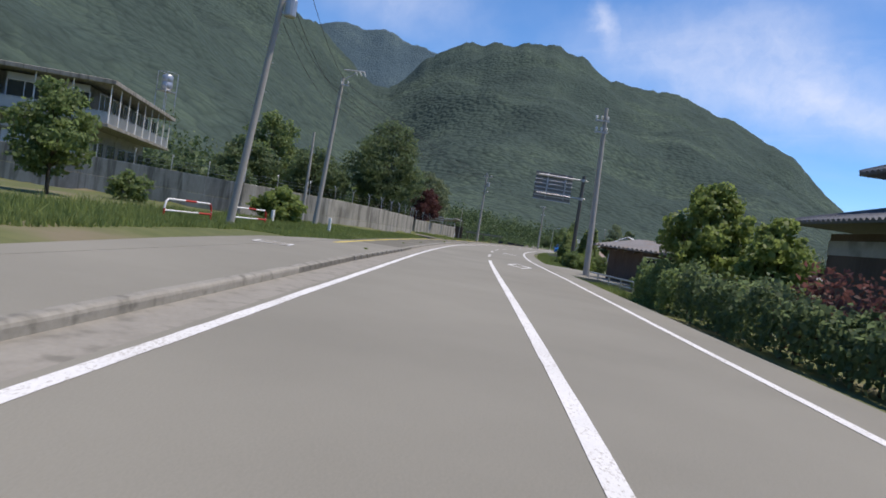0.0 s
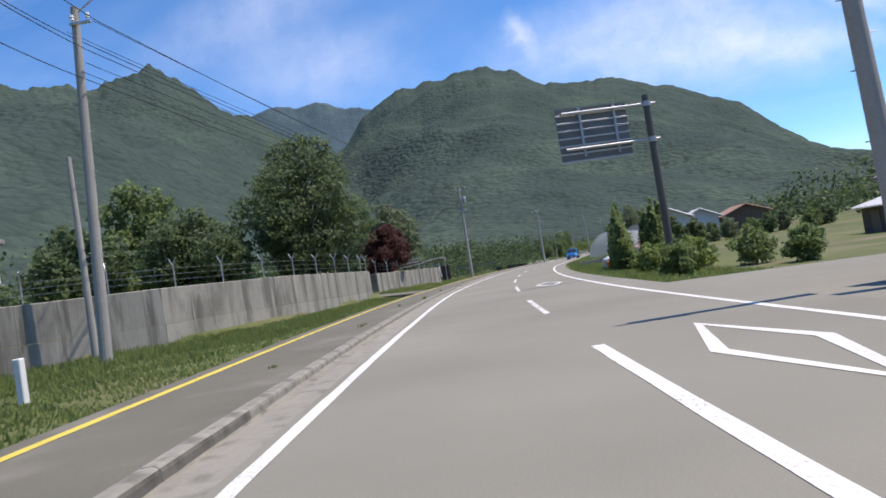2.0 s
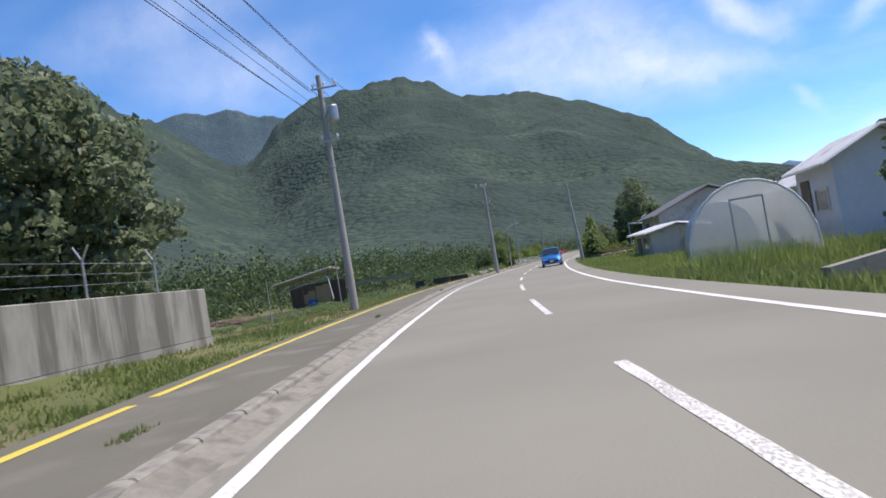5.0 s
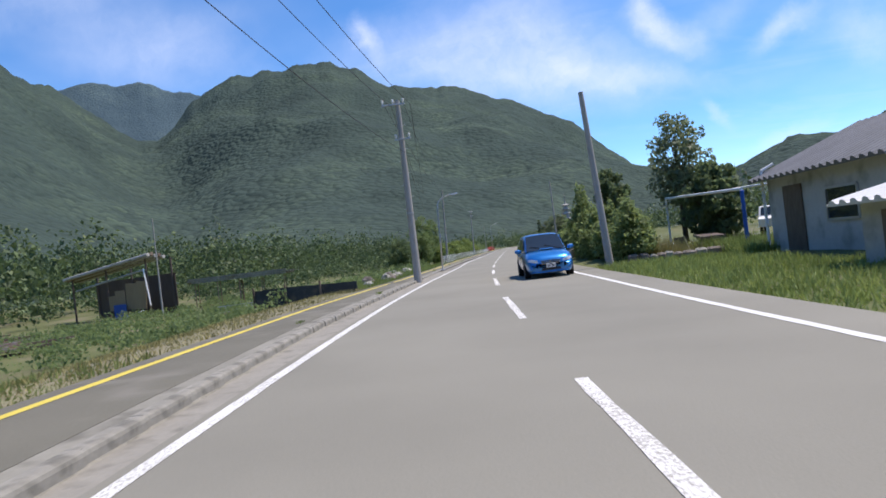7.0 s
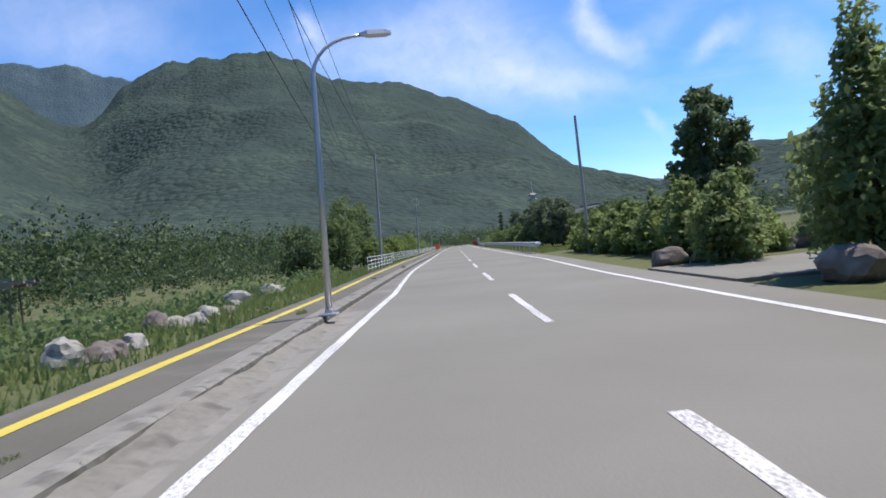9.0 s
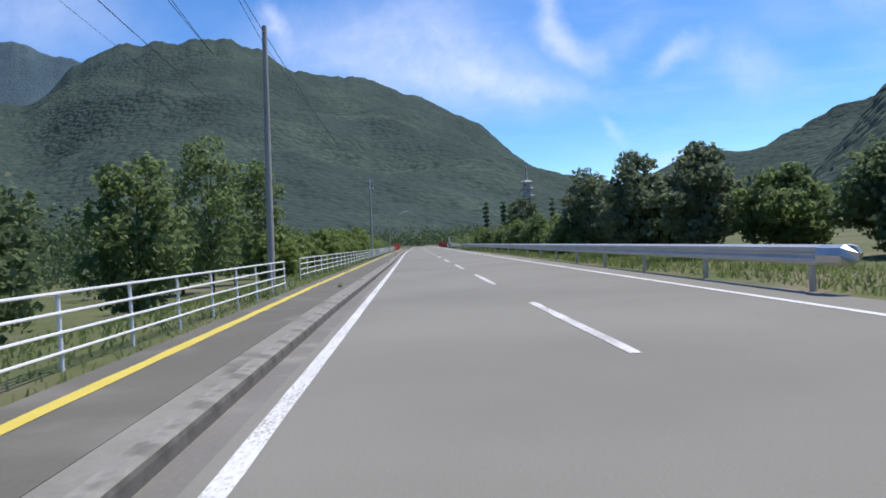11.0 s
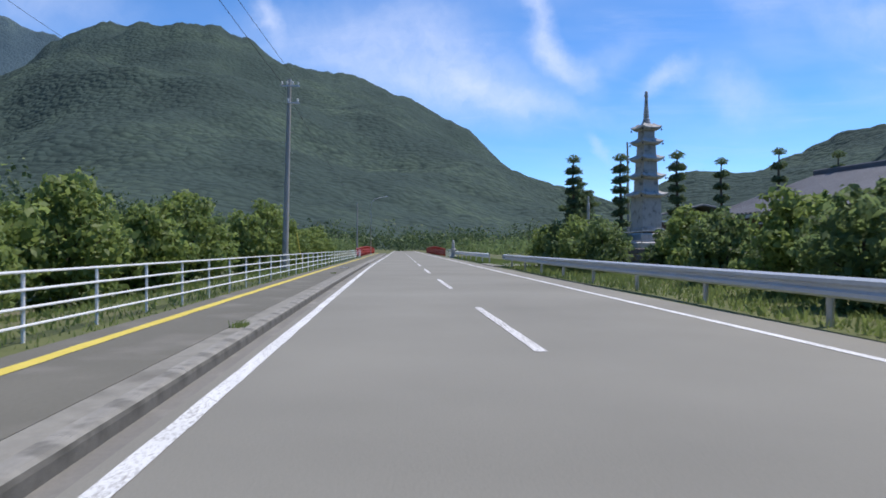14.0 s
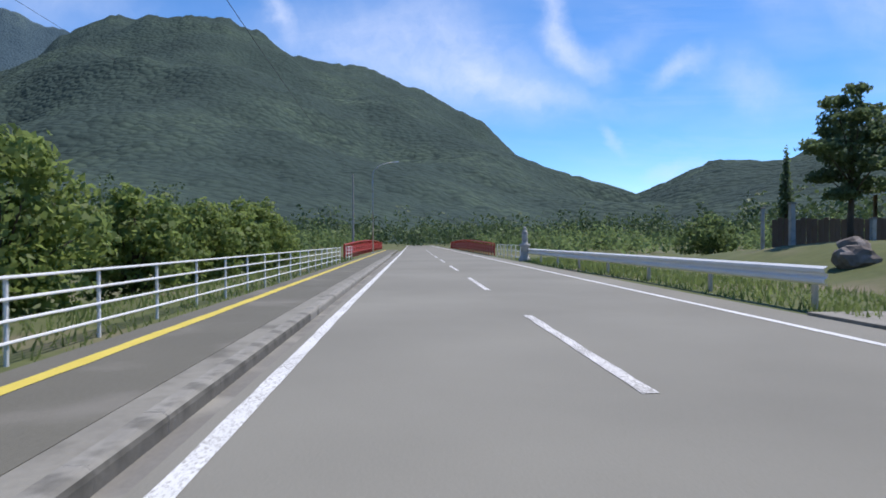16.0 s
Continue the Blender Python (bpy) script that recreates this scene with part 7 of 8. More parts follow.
for i, (x, w, h) in enumerate(((7.4, 1.2, 1.3), (8.6, 1.4, 1.7), (10.6, 2.0, 2.2), (11.9, 1.3, 2.3))):
    part("plywood_sheet", Shape().box((x, -1.35 - 0.06 * i, 1.0 + h / 2), (w, 0.03, h), Matrix.Rotation(0.05 * (i - 1), 3, "Y")), PLY, lum, "leaning plywood sheet")
part("blue_sheet", Shape().box((8.9, -1.7, 0.9), (1.8, 0.05, 1.2)), BLUE, lum, "blue plastic sheet")
part("brace", Shape().rod((13.4, -1.8, 1.2), (12.6, -1.6, 4.3), 0.06, n=6).rod((8.8, -2.0, 0.2), (12.6, -2.0, 0.8), 0.06, n=6), WHITEPAINT, lum)
for k in range(2):
    rack = thing("timber_stack", "stack of weathered poles and planks on trestles", "timber stack", facing(-67.6 + 4.0 * k, 152.0 + 0.6 * k, -1.45, 0.97, 0.24), group="timber stacks")
    rr = random.Random(k)
    for i in range(14):
        part("plank", Shape().box((2.6 + rr.uniform(-0.4, 0.4), -0.6 + 0.22 * (i % 6), 2.6 + 0.15 * (i // 6)), (5.0, 0.17, 0.12), Matrix.Rotation(rr.uniform(-0.02, 0.02), 3, "Z")), WOOD if i % 3 else GUTTER, rack)
    for x in (0.6, 2.6, 4.6):
        for y in (-0.55, 0.55):
            part("trestle_leg", Shape().rod((x, y, -0.1), (x, y * 0.8, 2.45), 0.045, n=6), WOOD, rack)
for k in range(4):
    heap = thing("timber_stack", "low heap of sawn timber and scrap in the field", "timber stack", facing(-62.0 - 6.0 * k, 121.0 + 4.5 * k, -1.42, 0.6, 0.8), group="low timber heaps")
    rr = random.Random(20 + k)
    for i in range(16):
        part("plank", Shape().box((rr.uniform(0, 5), rr.uniform(-0.7, 0.7), 0.1 + 0.13 * (i // 3)), (rr.uniform(2, 4), 0.16, 0.12), Matrix.Rotation(rr.uniform(-0.25, 0.25), 3, "Z")), (WOOD, WOOD_DARK, GUTTER, RUSTTIN)[i % 4], heap)
utility_pole(-66.6, 146.0, 8.0, "thin bare pole in the lumber yard", (), 0.08, steps=False)
utility_pole(-60.0, 118.5, 4.0, "thin bare pole in the field", (), 0.06, steps=False)
ladder = thing("ladder", "aluminium ladder lying in the yard", "ladder", facing(-57.5, 138.6, -1.2, 0.9, 0.4))
for s_ in (-0.2, 0.2):
    part("stile", Shape().box((1.9, s_ * 0.3, 0.35 + s_), (3.8, 0.03, 0.06)), STEEL, ladder)
for i in range(11):
    part("rung", Shape().rod((0.15 + 0.35 * i, -0.06, 0.15), (0.15 + 0.35 * i, 0.06, 0.55), 0.016, n=6), STEEL, ladder)

DARKPANEL = material("dark_panel", (0.03, 0.033, 0.036), (0.075, 0.08, 0.085), 0.8, 4, 0.3, stain=(0.12, 0.11, 0.09), stain_scale=0.9)
dwall = thing("panel_wall", "low black board wall holding back the weeds", "wall", kind="structure")
DP = [(-49.0, 127.2, 0.42), (-47.2, 126.9, 0.46), (-45.3, 126.6, 0.42), (-43.4, 126.3, 0.40)]
for (xa, ya, ta), (xb, yb, tb) in zip(DP[:-1], DP[1:]):
    u = Vector((xb - xa, yb - ya, 0)).normalized()
    o = Vector((-u.y, u.x, 0)) * 0.06
    A, B_ = Vector((xa, ya, 0)) + u * 0.01, Vector((xb, yb, 0)) - u * 0.01
    lift = lambda q, z: Vector((q.x, q.y, z))
    part("board", Shape().loft([[lift(A, -1.5), lift(A + o, -1.5), lift(A + o, ta), lift(A, ta)], [lift(B_, -1.5), lift(B_ + o, -1.5), lift(B_ + o, tb), lift(B_, tb)]]), DARKPANEL, dwall)
    part("stake", Shape().box(lift(A - o * 0.8, -0.4), (0.08, 0.08, 2.0)), WOOD, dwall)

# ---- gate in the wall ----
gate = thing("driveway_gate", "dark sliding mesh gate between the concrete walls", "gate", facing(-38.4, 60.0, 0.5, 0.25, 0.97))
part("gate_frame", Shape().box((1.4, 0, 1.45), (3.6, 0.06, 0.08)).box((1.4, 0, 0.1), (3.6, 0.06, 0.08)).box((-0.4, 0, 0.75), (0.08, 0.06, 1.4)).box((3.2, 0, 0.75), (0.08, 0.06, 1.4)), DARKSTEEL, gate)
for i in range(22):
    part("slat", Shape().box((-0.28 + i * 0.16, 0, 0.77), (0.11, 0.03, 1.28)), BROWNSTEEL, gate)
for i in range(3):
    part("tie_rail", Shape().rod((-0.4, 0.1, 1.7 + 0.12 * i), (3.2, 0.1, 1.7 + 0.12 * i), 0.02, n=6), STEEL, gate)

# ---- blue car in the far lane ----
def car_paint():
    m = material("blue_car_paint", (0.006, 0.17, 0.50), (0.012, 0.23, 0.62), 0.30, 60, 0.0, metal=0.55, spec=0.6, stain_scale=2)
    b = m.node_tree.nodes["Principled BSDF"]
    b.inputs["Coat Weight"].default_value, b.inputs["Coat Roughness"].default_value = 1.0, 0.06
    return m


CARBLUE = car_paint()
CARGLASS = material("car_glass", (0.015, 0.02, 0.022), (0.03, 0.036, 0.04), 0.05, 2, 0, spec=0.9)
CHROME = material("chrome", (0.62, 0.63, 0.64), (0.74, 0.75, 0.76), 0.14, 10, 0, metal=1.0)
LAMPGLASS = material("lamp_glass", (0.55, 0.57, 0.58), (0.75, 0.77, 0.78), 0.1, 14, 0, metal=0.3, spec=0.9)
BLACKTRIM = material("black_trim", (0.010, 0.010, 0.011), (0.022, 0.022, 0.024), 0.5, 14, 0.1)


def body_ring(y, w, zb, zt, crown, tuck=0.06):
    """One cross-section of the lower body at y: sill, flank with a soft shoulder, deck."""
    half = [(0.0, zb), (w * 0.86, zb), (w * 0.965, zb + 0.10), (w, zb + 0.30), (w * 0.995, zt - 0.22), (w * 0.975, zt - 0.10), (w - tuck - 0.03, zt - 0.02), (w * 0.72, zt + crown * 0.55), (w * 0.36, zt + crown * 0.92), (0.0, zt + crown)]
    return [(x, y, z) for x, z in half] + [(-x, y, z) for x, z in half[-2:0:-1]]


def blue_car(m):
    c = thing("car", "metallic blue estate car with a bonnet scoop on the road", "car", m)
    st = [(-2.34, 0.70, 0.42, 0.92, 0.02), (-2.28, 0.80, 0.34, 1.0, 0.03), (-2.0, 0.865, 0.26, 1.04, 0.03), (-1.2, 0.885, 0.22, 1.03, 0.03), (0.0, 0.885, 0.21, 1.0, 0.03), (0.9, 0.885, 0.22, 0.98, 0.04), (1.25, 0.88, 0.23, 0.95, 0.075), (1.6, 0.878, 0.23, 0.905, 0.085), (1.85, 0.87, 0.22, 0.865, 0.085), (2.05, 0.85, 0.21, 0.82, 0.075), (2.18, 0.815, 0.20, 0.775, 0.06), (2.27, 0.76, 0.20, 0.73, 0.045), (2.33, 0.69, 0.205, 0.685, 0.035), (2.37, 0.60, 0.215, 0.64, 0.025), (2.395, 0.48, 0.235, 0.59, 0.015)]

    def front(x, z):
        """The foremost y of the body's nose at x and height z."""
        ys_ = [q[0] for q in st]
        for y in np.arange(2.395, 1.5, -0.005):
            wd, zb, zt, cr = (np.interp(y, ys_, [q[k] for q in st]) for k in (1, 2, 3, 4))
            top = np.interp(abs(x), [0, wd * 0.36, wd * 0.72, wd - 0.09, wd * 0.975, wd], [zt + cr, zt + cr * 0.92, zt + cr * 0.55, zt - 0.02, zt - 0.10, zt - 0.22])
            if abs(x) <= wd and z <= top and z >= zb + max(0.0, (abs(x) - wd * 0.86)) * 0.8:
                return float(y)
        return 1.5

    def patch(outline_rows, lift):
        """A skin laid on the nose through rows of (x, z)."""
        return Shape().grid([[(x, front(x, z) + lift, z) for x, z in row] for row in outline_rows])

    def spread(lo, hi, n=9):
        """Rows between a lower and an upper edge of two (x, z) chains."""
        chain = lambda c, u: (float(np.interp(u, np.linspace(0, 1, len(c)), [p[0] for p in c])), float(np.interp(u, np.linspace(0, 1, len(c)), [p[1] for p in c])))
        out = []
        for k in range(4):
            row = []
            for i in range(n):
                a, b = chain(lo, i / (n - 1)), chain(hi, i / (n - 1))
                row.append((a[0] + (b[0] - a[0]) * k / 3, a[1] + (b[1] - a[1]) * k / 3))
            out.append(row)
        return out

    part("body", Shape().loft([body_ring(*s) for s in st]), CARBLUE, c, smooth=True)
    # cabin: blue shell with glass set on it
    rows = [(-2.22, 0.70, 1.02, 0.60, 1.06), (-2.02, 0.78, 1.02, 0.60, 1.46), (-1.7, 0.80, 1.02, 0.62, 1.585), (-0.9, 0.81, 1.0, 0.645, 1.64), (0.0, 0.81, 1.0, 0.645, 1.635), (0.42, 0.80, 0.99, 0.62, 1.585), (1.02, 0.79, 0.98, 0.69, 1.16), (1.30, 0.78, 0.97, 0.72, 1.0)]
    rings = []
    for y, wb, zb, wt, zt in rows:
        half = [(wb, zb), (wb * 0.985, zb + (zt - zb) * 0.15), ((wb + wt) / 2 + 0.02, (zb + zt) / 2), (wt + 0.05, zt - 0.06), (wt - 0.06, zt - 0.005), (wt * 0.5, zt + 0.02)]
        rings.append([(x, y, z) for x, z in half] + [(-x, y, z) for x, z in half[::-1]])
    part("cabin", Shape().loft(rings), CARBLUE, c, smooth=True)
    part("windscreen", Shape().grid([[(x * k0, y, z + 0.05 * (1 - (x / 0.7) ** 2) * s_) for x in (-0.7, -0.45, -0.15, 0.15, 0.45, 0.7)] for y, z, k0, s_ in ((1.31, 0.995, 1.06, 0.6), (1.03, 1.17, 1.0, 0.7), (0.70, 1.40, 0.95, 0.7), (0.45, 1.575, 0.89, 0.6))]), CARGLASS, c, "dark windscreen", smooth=True)
    for s in (-1, 1):
        for y0, y1, b0, b1 in ((0.80, -0.10, 1.03, 1.02), (-0.16, -1.02, 1.02, 1.03), (-1.08, -1.95, 1.03, 1.06)):
            t0, t1 = (1.30 if y0 > 0.5 else 1.52), (1.52 if y1 > -1.9 else 1.42)
            yy0 = y0 if y0 < 0.5 else 0.95
            q = [(s * 0.825, yy0, b0), (s * 0.83, y1, b1), (s * 0.705, y1, t1), (s * (0.72 if y0 > 0.5 else 0.705), (0.42 if y0 > 0.5 else y0), t0 if y0 < 0.5 else 1.49)]
            part("side_window", Shape().add(q, [(0, 1, 2, 3)]), CARGLASS, c, "dark tinted side window")
        mir = part("mirror", Shape().loft([[(s * (0.88 + 0.22 * k), 0.86 + d, 1.03 + z) for d, z in ((-0.05 * r, -0.05 * r), (0.06 * r, -0.06 * r), (0.07 * r, 0.05 * r), (-0.05 * r, 0.08 * r))] for k, r in ((0, 0.6), (0.4, 1.2), (1.0, 1.1), (1.15, 0.5))]), CARBLUE, c, "blue door mirror", smooth=True)
        part("headlight", patch([[(s * x, z) for x, z in row] for row in spread([(0.43, 0.565), (0.55, 0.575), (0.70, 0.60), (0.80, 0.64)], [(0.47, 0.655), (0.58, 0.69), (0.71, 0.715), (0.79, 0.70)])], 0.012), LAMPGLASS, c, "clear swept headlight", smooth=True)
        part("headlight_bowl", Shape().lathe([(0.0, 0.0), (0.045, 0.0), (0.05, 0.012), (0.0, 0.02)], n=12), CHROME, c).matrix_basis = pose(s * 0.56, front(0.56, 0.63) + 0.008, 0.63, -90, 0, 0)
        part("door_line", Shape().box((s * 0.888, -0.12, 0.66), (0.006, 0.012, 0.66)).box((s * 0.886, 0.92, 0.62), (0.006, 0.012, 0.6)).box((s * 0.888, -1.05, 0.70), (0.006, 0.012, 0.6)), BLACKTRIM, c)
        for k in (0.25, -0.75):
            part("door_handle", Shape().box((s * 0.895, k - 0.1, 0.86), (0.03, 0.2, 0.035), bev=0.01), CARBLUE, c)
        for y in (1.42, -1.36):
            wh = new("wheel")
            wh.parent = c
            wh.location = (s * 0.755, y, 0.325)
            part("wheel_arch", Shape().lathe([(0.325, -0.02), (0.365, -0.02), (0.365, 0.012), (0.325, 0.012), (0.325, -0.02)], n=24), BLACKTRIM, wh).matrix_basis = pose(s * 0.125, 0, 0.015, 0, 90, 0)
            part("tyre", Shape().lathe([(0.20, -0.10), (0.30, -0.105), (0.325, -0.07), (0.325, 0.07), (0.30, 0.105), (0.20, 0.10)], n=24), RUBBER, wh).matrix_basis = pose(s * 0.02, 0, 0, 0, 90, 0)
            rim = Shape().lathe([(0.0, 0.04), (0.05, 0.05), (0.05, -0.02), (0.19, -0.03), (0.20, 0.07), (0.215, 0.09), (0.215, -0.09), (0.0, -0.09)], n=20)
            for i in range(5):
                a = 2 * math.pi * i / 5
                rim.box((0.12 * math.cos(a), 0.12 * math.sin(a), 0.055), (0.17, 0.045, 0.03), Matrix.Rotation(a, 3, "Z"))
            part("rim", rim, DARKSTEEL, wh, "five-spoke alloy rim").matrix_basis = pose(s * 0.06, 0, 0, 0, s * 90, 0)
    part("grille", patch(spread([(-0.31, 0.535), (0.31, 0.535)], [(-0.37, 0.635), (0.37, 0.635)]), 0.006), BLACKTRIM, c, "black grille", smooth=True)
    gx = [(-0.37, 0.64), (-0.2, 0.645), (0.0, 0.648), (0.2, 0.645), (0.37, 0.64), (0.335, 0.58), (0.30, 0.53), (0.0, 0.525), (-0.30, 0.53), (-0.335, 0.58), (-0.37, 0.64)]
    part("grille_trim", Shape().tube([(x, front(x, z) + 0.008, z) for x, z in gx], 0.013, 6).tube([(x, front(x, 0.59) + 0.01, 0.59) for x in (-0.33, -0.15, 0.0, 0.15, 0.33)], 0.009, 6).lathe([(0.0, 0.57), (0.05, 0.57), (0.05, 0.61), (0.0, 0.61)], (0, front(0, 0.59) - 0.02, 0), 12), CHROME, c, "chrome grille trim")
    part("lower_intake", patch(spread([(-0.36, 0.285), (0.36, 0.285)], [(-0.33, 0.375), (0.33, 0.375)]), 0.006), BLACKTRIM, c, smooth=True)
    part("front_lip", Shape().tube([(x, front(x, 0.235) + 0.01, 0.222) for x in (-0.78, -0.7, -0.6, -0.4, 0, 0.4, 0.6, 0.7, 0.78)], 0.022, 8), CARBLUE, c, smooth=True)
    plate = part("number_plate", Shape().box((0, 2.415, 0.455), (0.33, 0.015, 0.165), bev=0.004), WHITEPAINT, c, "white number plate with dark bars")
    part("plate_bar", Shape().box((0, 2.425, 0.50), (0.12, 0.004, 0.022)), BLACKTRIM, plate)
    for x in (-0.10, -0.045, 0.045, 0.10):
        part("plate_bar", Shape().box((x, 2.425, 0.44), (0.034, 0.004, 0.065)), BLACKTRIM, plate)
    part("scoop", Shape().loft([[(-0.30, y, z), (0.30, y, z), (0.26, y - 0.02, z + h), (-0.26, y - 0.02, z + h)] for y, z, h in ((1.02, 1.0, 0.03), (1.25, 1.0, 0.085), (1.44, 0.985, 0.085), (1.49, 0.98, 0.07))]), CARBLUE, c, "raised bonnet scoop")
    part("scoop_mouth", Shape().box((0, 1.492, 1.02), (0.50, 0.012, 0.045), bev=0.004), BLACKTRIM, c)
    for x in (-0.35, 0.22):
        part("wiper", Shape().rod((x - 0.25, 1.30, 1.02), (x + 0.35, 1.08, 1.19), 0.012, n=5), BLACKTRIM, c)
    for s in (-1, 1):
        part("tail_light", Shape().box((s * 0.72, -2.29, 0.86), (0.2, 0.06, 0.26), bev=0.02), REDPAINT, c, "red tail light")
    return c


blue_car(along(120.8, 1.78, 0.0, 181.5) @ Matrix.Scale(0.91, 4))

# ---- pagoda garden ----
pag = thing("stone_pagoda", "tall five-tiered pale stone pagoda with a ringed spire", "pagoda", pose(-33.3, 258.3, 1.1, 0, 0, yaw_at(253) + 12))


def square(w, z):
    return [(-w, -w, z), (w, -w, z), (w, w, z), (-w, w, z)]


part("plinth", Shape().loft([square(1.6, -0.6), square(1.6, 0.35), square(1.45, 0.42)]).loft([square(1.0, 0.4), square(1.0, 0.9), square(0.9, 1.0)]), STONE, pag)
lev = [(1.0, 0.72, 3.45, 1.02), (3.45, 0.58, 4.65, 0.92), (4.65, 0.52, 5.82, 0.84), (5.82, 0.46, 6.9, 0.78), (6.9, 0.40, 7.85, 0.72)]
for z0, w, z1, eave in lev:
    tier = new("tier")
    tier.parent = pag
    part("body", Shape().loft([square(w, z0 + 0.1), square(w * 0.94, z1)]), STONE, tier)
    part("rail", Shape().loft([square(w * 1.12, z0 + 0.12), square(w * 1.12, z0 + 0.32), square(w * 1.06, z0 + 0.34)]), STONE, tier)
    n = 7
    rings = []
    for k, (r_, zz) in enumerate(((0.8, -0.10), (1.0, 0.0), (1.0, 0.07), (0.74, 0.2), (0.5, 0.34))):
        ring = []
        for s_ in range(4):
            for i in range(n):
                t = -1 + 2 * i / n
                x, y = t, -1.0
                for _ in range(s_):
                    x, y = -y, x
                lift = 0.13 * abs(t) ** 4 if k in (1, 2) else 0.06 * abs(t) ** 4
                ring.append((x * eave * r_, y * eave * r_, z1 + zz + lift))
        rings.append(ring)
    part("roof", Shape().loft(rings), STONE, tier, "upswept stone eaves")
    for sx in (-1, 1):
        for sy in (-1, 1):
            part("bell", Shape().lathe([(0.0, 0.0), (0.05, -0.02), (0.06, -0.14), (0.0, -0.15)], (sx * eave * 0.96, sy * eave * 0.96, z1 + 0.03), 6), DARKSTEEL, tier)
prof = [(0.3, 8.15), (0.28, 8.35), (0.2, 8.4), (0.24, 8.5)]
for i in range(9):
    prof += [(0.21 - 0.012 * i, 8.55 + 0.16 * i), (0.15 - 0.008 * i, 8.60 + 0.16 * i)]
prof += [(0.13, 10.05), (0.1, 10.3), (0.05, 10.4)]
part("spire", Shape().lathe(prof, n=12), STONE, pag, "ringed stone spire")


def topiary(x, y, top, r, tiers, seed, z=0.8):
    """A clipped tree of stacked round pads on a bare trunk."""
    rng = np.random.default_rng(seed)
    t = thing("cloud_pruned_tree", "dark cloud-pruned tree of stacked round pads", "tree", pose(x, y, z), group="cloud-pruned trees")
    h = top - z
    part("trunk", Shape().tube([(0, 0, -0.3), (0.05, 0.03, h * 0.4), (-0.04, 0, h * 0.75), (0, 0, h * 0.95)], [0.1, 0.08, 0.06, 0.03], 7), BARK, t)
    for i in range(tiers):
        u = i / (tiers - 1)
        zc = h * (0.30 + 0.64 * u)
        pads = [((0, 0, zc), (r * (0.8 - 0.1 * u), r * (0.8 - 0.1 * u), r * 0.42))] if i == tiers - 1 else []
        if not pads:
            for k in range(3):
                a = 2.1 * k + i * 1.1
                q = r * 0.5
                pads.append(((q * math.cos(a), q * math.sin(a), zc + 0.08 * math.sin(3 * k + i)), (r * 0.50, r * 0.50, r * 0.40)))
        for pad in pads:
            pts, d = crown_points([pad], 420, rng, 0.55)
            part("crown", leaf_mesh("crown", pts, 0.05, LEAF_DARK, rng, d), None, t)
    return t


topiary(-39.65, 250.0, 6.2, 0.46, 7, 1)
topiary(-37.4, 248.9, 6.15, 0.46, 7, 2)
topiary(-33.75, 251.0, 6.6, 0.50, 7, 3)
topiary(-30.5, 253.0, 6.5, 0.46, 6, 4)
topiary(-26.9, 253.5, 7.2, 0.46, 6, 5)
topiary(-24.3, 252.0, 6.8, 0.46, 6, 6)

tw = thing("stone_terrace", "rough dark stone terrace wall below the pagoda", "wall", kind="structure")
rr = random.Random(9)
for row in range(4):
    x = 0.0
    while x < 24:
        w = rr.uniform(0.5, 1.0)
        p = at(231 + x + w / 2, 10.2 + 0.05 * row)
        part("stone", Shape().box((p.x, p.y, 0.02 + 0.32 * row), (0.5 + rr.uniform(0, 0.08), w - 0.03, 0.30), Matrix.Rotation(radians(yaw_at(240)) + rr.uniform(-0.05, 0.05), 3, "Z"), bev=0.05), ROCK_BROWN, tw)
        x += w
gf = thing("garden_fence", "thin steel rail fence on the terrace", "fence")
for i in range(9):
    q = at(234 + i * 2.6, 10.9, 1.0)
    part("post", Shape().rod(q - Vector((0, 0, 0.3)), q + Vector((0, 0, 1.0)), 0.03, n=6), STEEL, gf)
for h in (0.5, 0.98):
    part("rail", Shape().tube([at(234 + i * 2.6, 10.9, 1.0 + h) for i in range(9)], 0.022, 6), STEEL, gf)

temple = thing("temple_hall", "low dark hall with a broad grey roof and pale eaves", "hall", along(245, 24.0, 0.3, 8))
part("wall", Shape().box((0, 0, 1.3), (9, 14, 2.6)), WOOD_DARK, temple)
sheet_roof(temple, "roof", (-6, 8.5, 2.6), (-6, -8.5, 2.6), (0, -6.5, 5.0), (0, 6.5, 5.0), ROOF_TILE, 0.35, 0.1)
sheet_roof(temple, "roof", (6, -8.5, 2.6), (6, 8.5, 2.6), (0, 6.5, 5.0), (0, -6.5, 5.0), ROOF_TILE, 0.35, 0.1)
part("ridge", Shape().box((0, 0, 5.2), (0.4, 13.4, 0.4), bev=0.05), ROOF_TILE, temple)
part("fascia", Shape().box((-6.0, 0, 2.55), (0.08, 17, 0.18)).box((0, -8.45, 2.55), (12, 0.08, 0.18)), SHUTTER, temple, "pale eave board")
hall = thing("garden_hall", "dark open hall with pale roof edges beside the yard", "hall", along(280.0, 27.5, 0.8, -10))
part("wall", Shape().box((0.5, 0, 1.4), (8, 9, 2.8)), WOOD_DARK, hall)
for i in range(6):
    part("post", Shape().box((-4.6, -5 + 2 * i, 1.4), (0.16, 0.16, 2.9)), WOOD, hall)
sheet_roof(hall, "roof", (-5.6, 6.4, 2.85), (-5.6, -6.4, 2.85), (0.5, -5.4, 4.3), (0.5, 5.4, 4.3), ROOF_TILE, 0.33, 0.1)
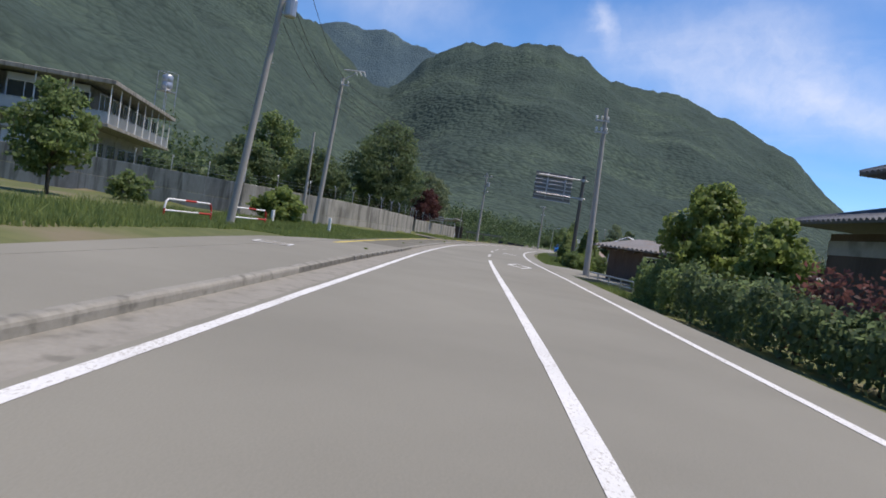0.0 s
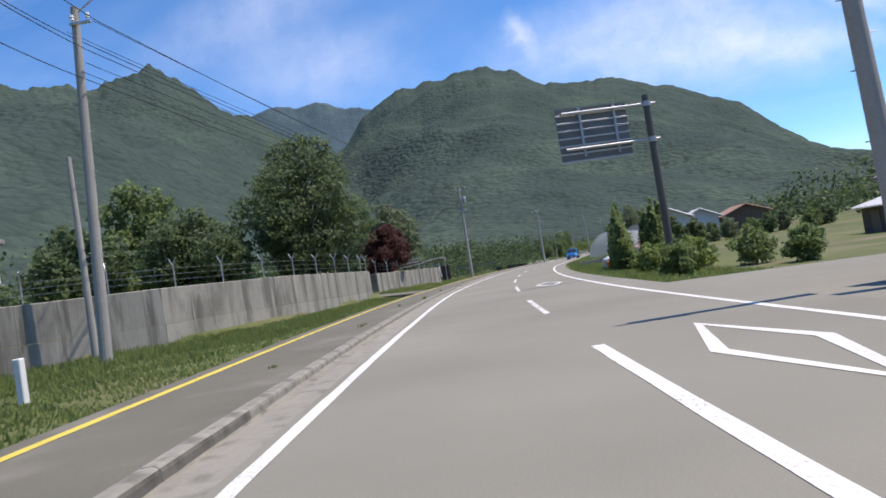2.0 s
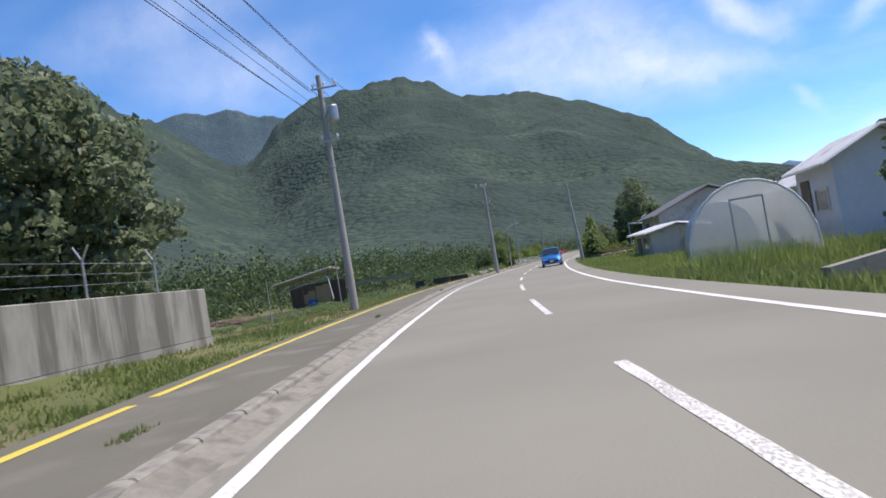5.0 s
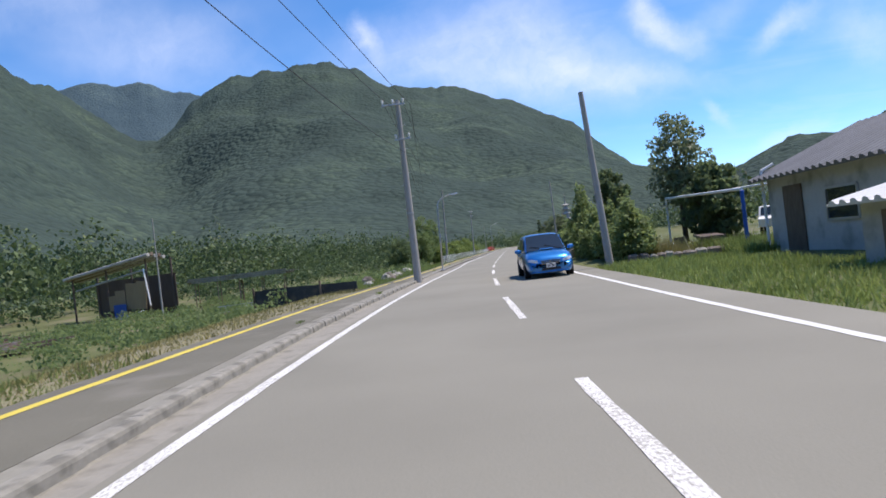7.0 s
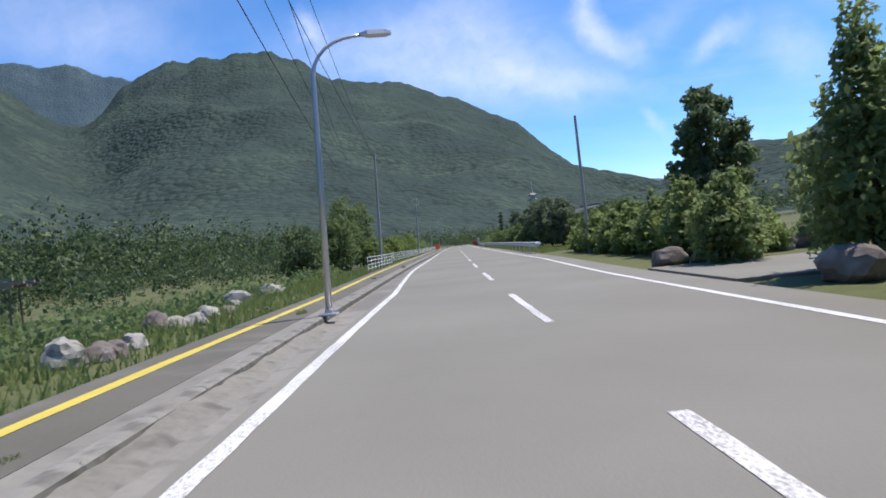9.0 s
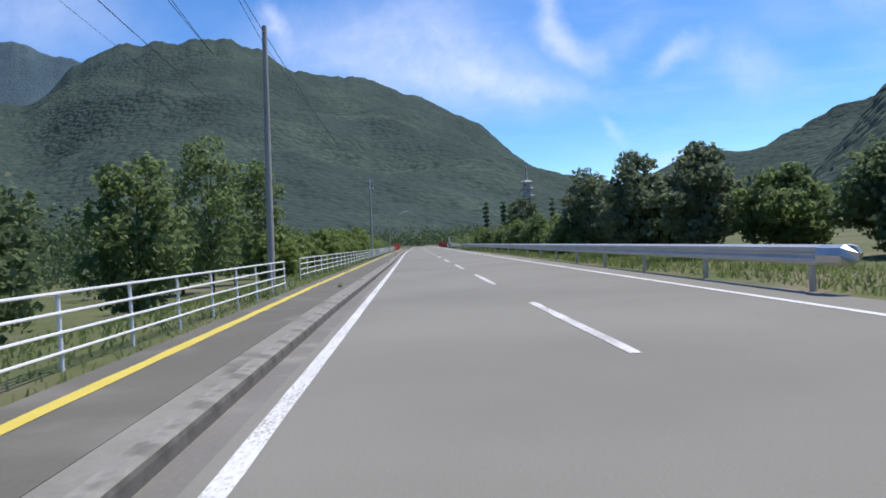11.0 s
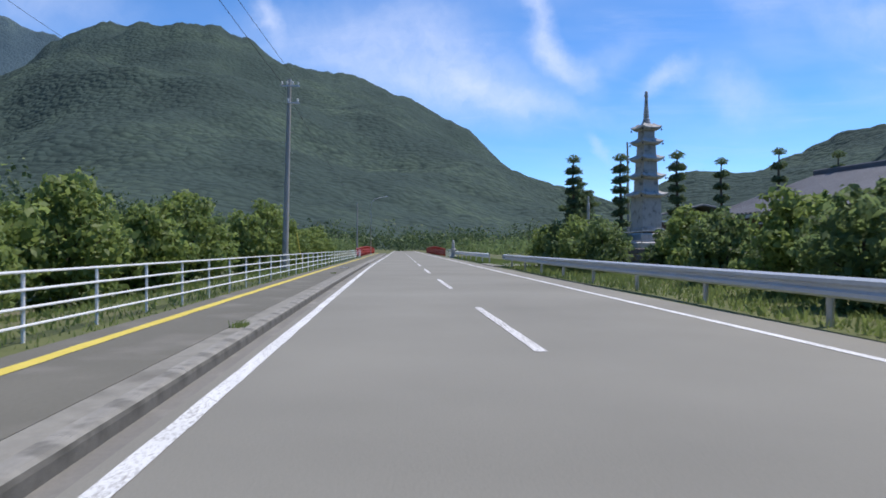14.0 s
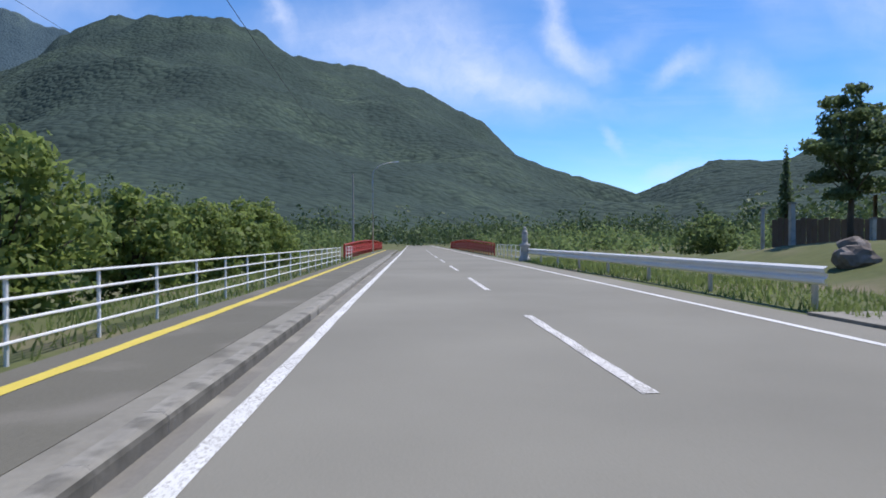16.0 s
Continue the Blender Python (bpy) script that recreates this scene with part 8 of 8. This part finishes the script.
sheet_roof(hall, "roof", (6.6, -6.4, 2.85), (6.6, 6.4, 2.85), (0.5, 5.4, 4.3), (0.5, -5.4, 4.3), ROOF_TILE, 0.33, 0.1)
part("fascia", Shape().box((-5.6, 0, 2.8), (0.08, 12.8, 0.16)).box((0.5, -6.4, 2.8), (12.2, 0.08, 0.16)), WHITEPAINT, hall, "pale eave board")


def statue(x, y, z, h, label, mat=None, wide=0.5):
    """A plain standing stone shape on a pedestal, all one mesh."""
    s_ = Shape().lathe([(0.0, 0.0), (0.34, 0.0), (0.34, 0.12), (0.24, 0.16), (0.22, 0.42), (0.3, 0.46), (0.3, 0.52), (0.16, 0.54), (0.17, 0.60), (0.15, 0.74), (0.17, 0.84), (0.12, 0.89), (0.06, 0.905), (0.095, 0.94), (0.085, 0.985), (0.0, 1.0)], n=14)
    s_.v = [(a * h * wide, b * h * wide * 0.85, c * h) for a, b, c in s_.v]
    return single("stone_statue", s_, mat or STONE, label, "statue", pose(x, y, z), smooth=True)


statue(-34.3, 271.7, 0.0, 5.6, "tall weathered stone statue on a column", wide=0.14)
statue(-45.8, 288.6, -0.1, 2.1, "pale stone statue beside the guard rail")
q = at(252, 9.6)
statue(q.x, q.y, 0.6, 2.1, "small pale stone statue in the garden")
for x, y, h, w in ((-36.3, 276.8, 2.75, 0.2), (-37.1, 277.6, 2.6, 0.13), (-33.6, 276.0, 2.1, 0.18)):
    g_ = thing("gate_post", "square weathered concrete gate post", "gate post", pose(x, y, -0.15, 0, 0, 8), group="gate posts")
    part("shaft", Shape().box((0, 0, h / 2), (w, w, h), bev=0.02), STONE, g_)
    part("cap", Shape().box((0, 0, h + 0.03), (w * 1.25, w * 1.25, 0.06), bev=0.015), KERB, g_)
    part("foot", Shape().box((0, 0, 0.2), (w * 1.7, w * 1.7, 0.4), bev=0.03), KERB, g_)
screen_ = thing("board_fence", "tall dark stained board fence behind the gate posts", "fence", pose(-35.9, 279.4, -0.15, 0, 0, -4))
for i in range(26):
    part("board", Shape().box((0.12 + 0.24 * i, 0.02 * (i % 2), 1.1 + 0.03 * ((i * 7) % 4)), (0.22, 0.03, 2.2), bev=0.004), WOOD_DARK, screen_)
part("rail", Shape().box((3.1, 0.06, 1.9), (6.3, 0.06, 0.1)).box((3.1, 0.06, 0.5), (6.3, 0.06, 0.1)), WOOD_DARK, screen_)
column_tree(-32.6, 285.0, 5.6, 0.45, 201, "very narrow dark clipped conifer", LEAF_DARK, 2600)
single("leaning_bar", Shape().rod((0.3, 0, 0.0), (-0.12, 0, 2.3), 0.026, n=6), PAINT_YELLOW, "leaning yellow painted bar behind the fence", "bar", Matrix.Translation((-55.2, 253.4, -0.3)))

# ---- kerb stones, grates and gutter patches ----
kerb = thing("kerb", "weathered concrete kerb stones along the footway", "kerb", kind="structure")
KLEN = 0.98
KPROF = [(0.0, -0.25), (0.15, -0.25), (0.15, STEP - 0.055), (0.141, STEP - 0.025), (0.118, STEP - 0.006), (0.09, STEP), (0.0, STEP)]
kerb_shape = Shape().loft([[(a, -KLEN / 2, b) for a, b in KPROF], [(a, KLEN / 2, b) for a, b in KPROF]])
km, km_grimy = kerb_shape.mesh("kerb_stone", KERB), kerb_shape.mesh("kerb_stone_grimy", KERB)
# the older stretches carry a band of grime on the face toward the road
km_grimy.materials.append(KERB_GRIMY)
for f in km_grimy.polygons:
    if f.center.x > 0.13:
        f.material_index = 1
y = -18.0
rr = random.Random(4)
count = 0
rest = []
while y < 300:
    step_y = (KLEN + 0.003) * heading(y)[0].y
    c = y + step_y / 2
    dip = -0.085 if 61.0 < c < 64.5 else 0.0
    m = along(c, KERB_L(c) - 0.15, 0.003 + dip + rr.uniform(-0.0015, 0.0015), rr.uniform(-0.1, 0.1))
    if 12 < c < 260 and count < 300:
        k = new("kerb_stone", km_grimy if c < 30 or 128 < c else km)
        k.parent = kerb
        k.matrix_basis = m
        count += 1
    else:
        rest.append(m)
    y += step_y
far = Shape()
for m in rest:
    far.loft([[m @ Vector((a, -KLEN / 2, b)) for a, b in KPROF], [m @ Vector((a, KLEN / 2, b)) for a, b in KPROF]])
tagged(part("kerb_run", far, KERB, kerb), kind="stuff")


def grate(y, side):
    g_ = thing("drain_grate", "rusty steel drain grate set in the footway", "drain grate", along(y, side, STEP + 0.004), group="drain grates")
    part("frame", Shape().box((0, 0.3, 0.004), (0.5, 0.04, 0.012)).box((0, -0.3, 0.004), (0.5, 0.04, 0.012)).box((0.23, 0, 0.004), (0.04, 0.6, 0.012)).box((-0.23, 0, 0.004), (0.04, 0.6, 0.012)), DARKSTEEL, g_)
    for i in range(9):
        part("bar", Shape().box((0, -0.24 + 0.06 * i, 0.003), (0.44, 0.026, 0.01)), STEEL, g_)
    return g_


grate(247.6, KERB_L(247.6) - 0.75)
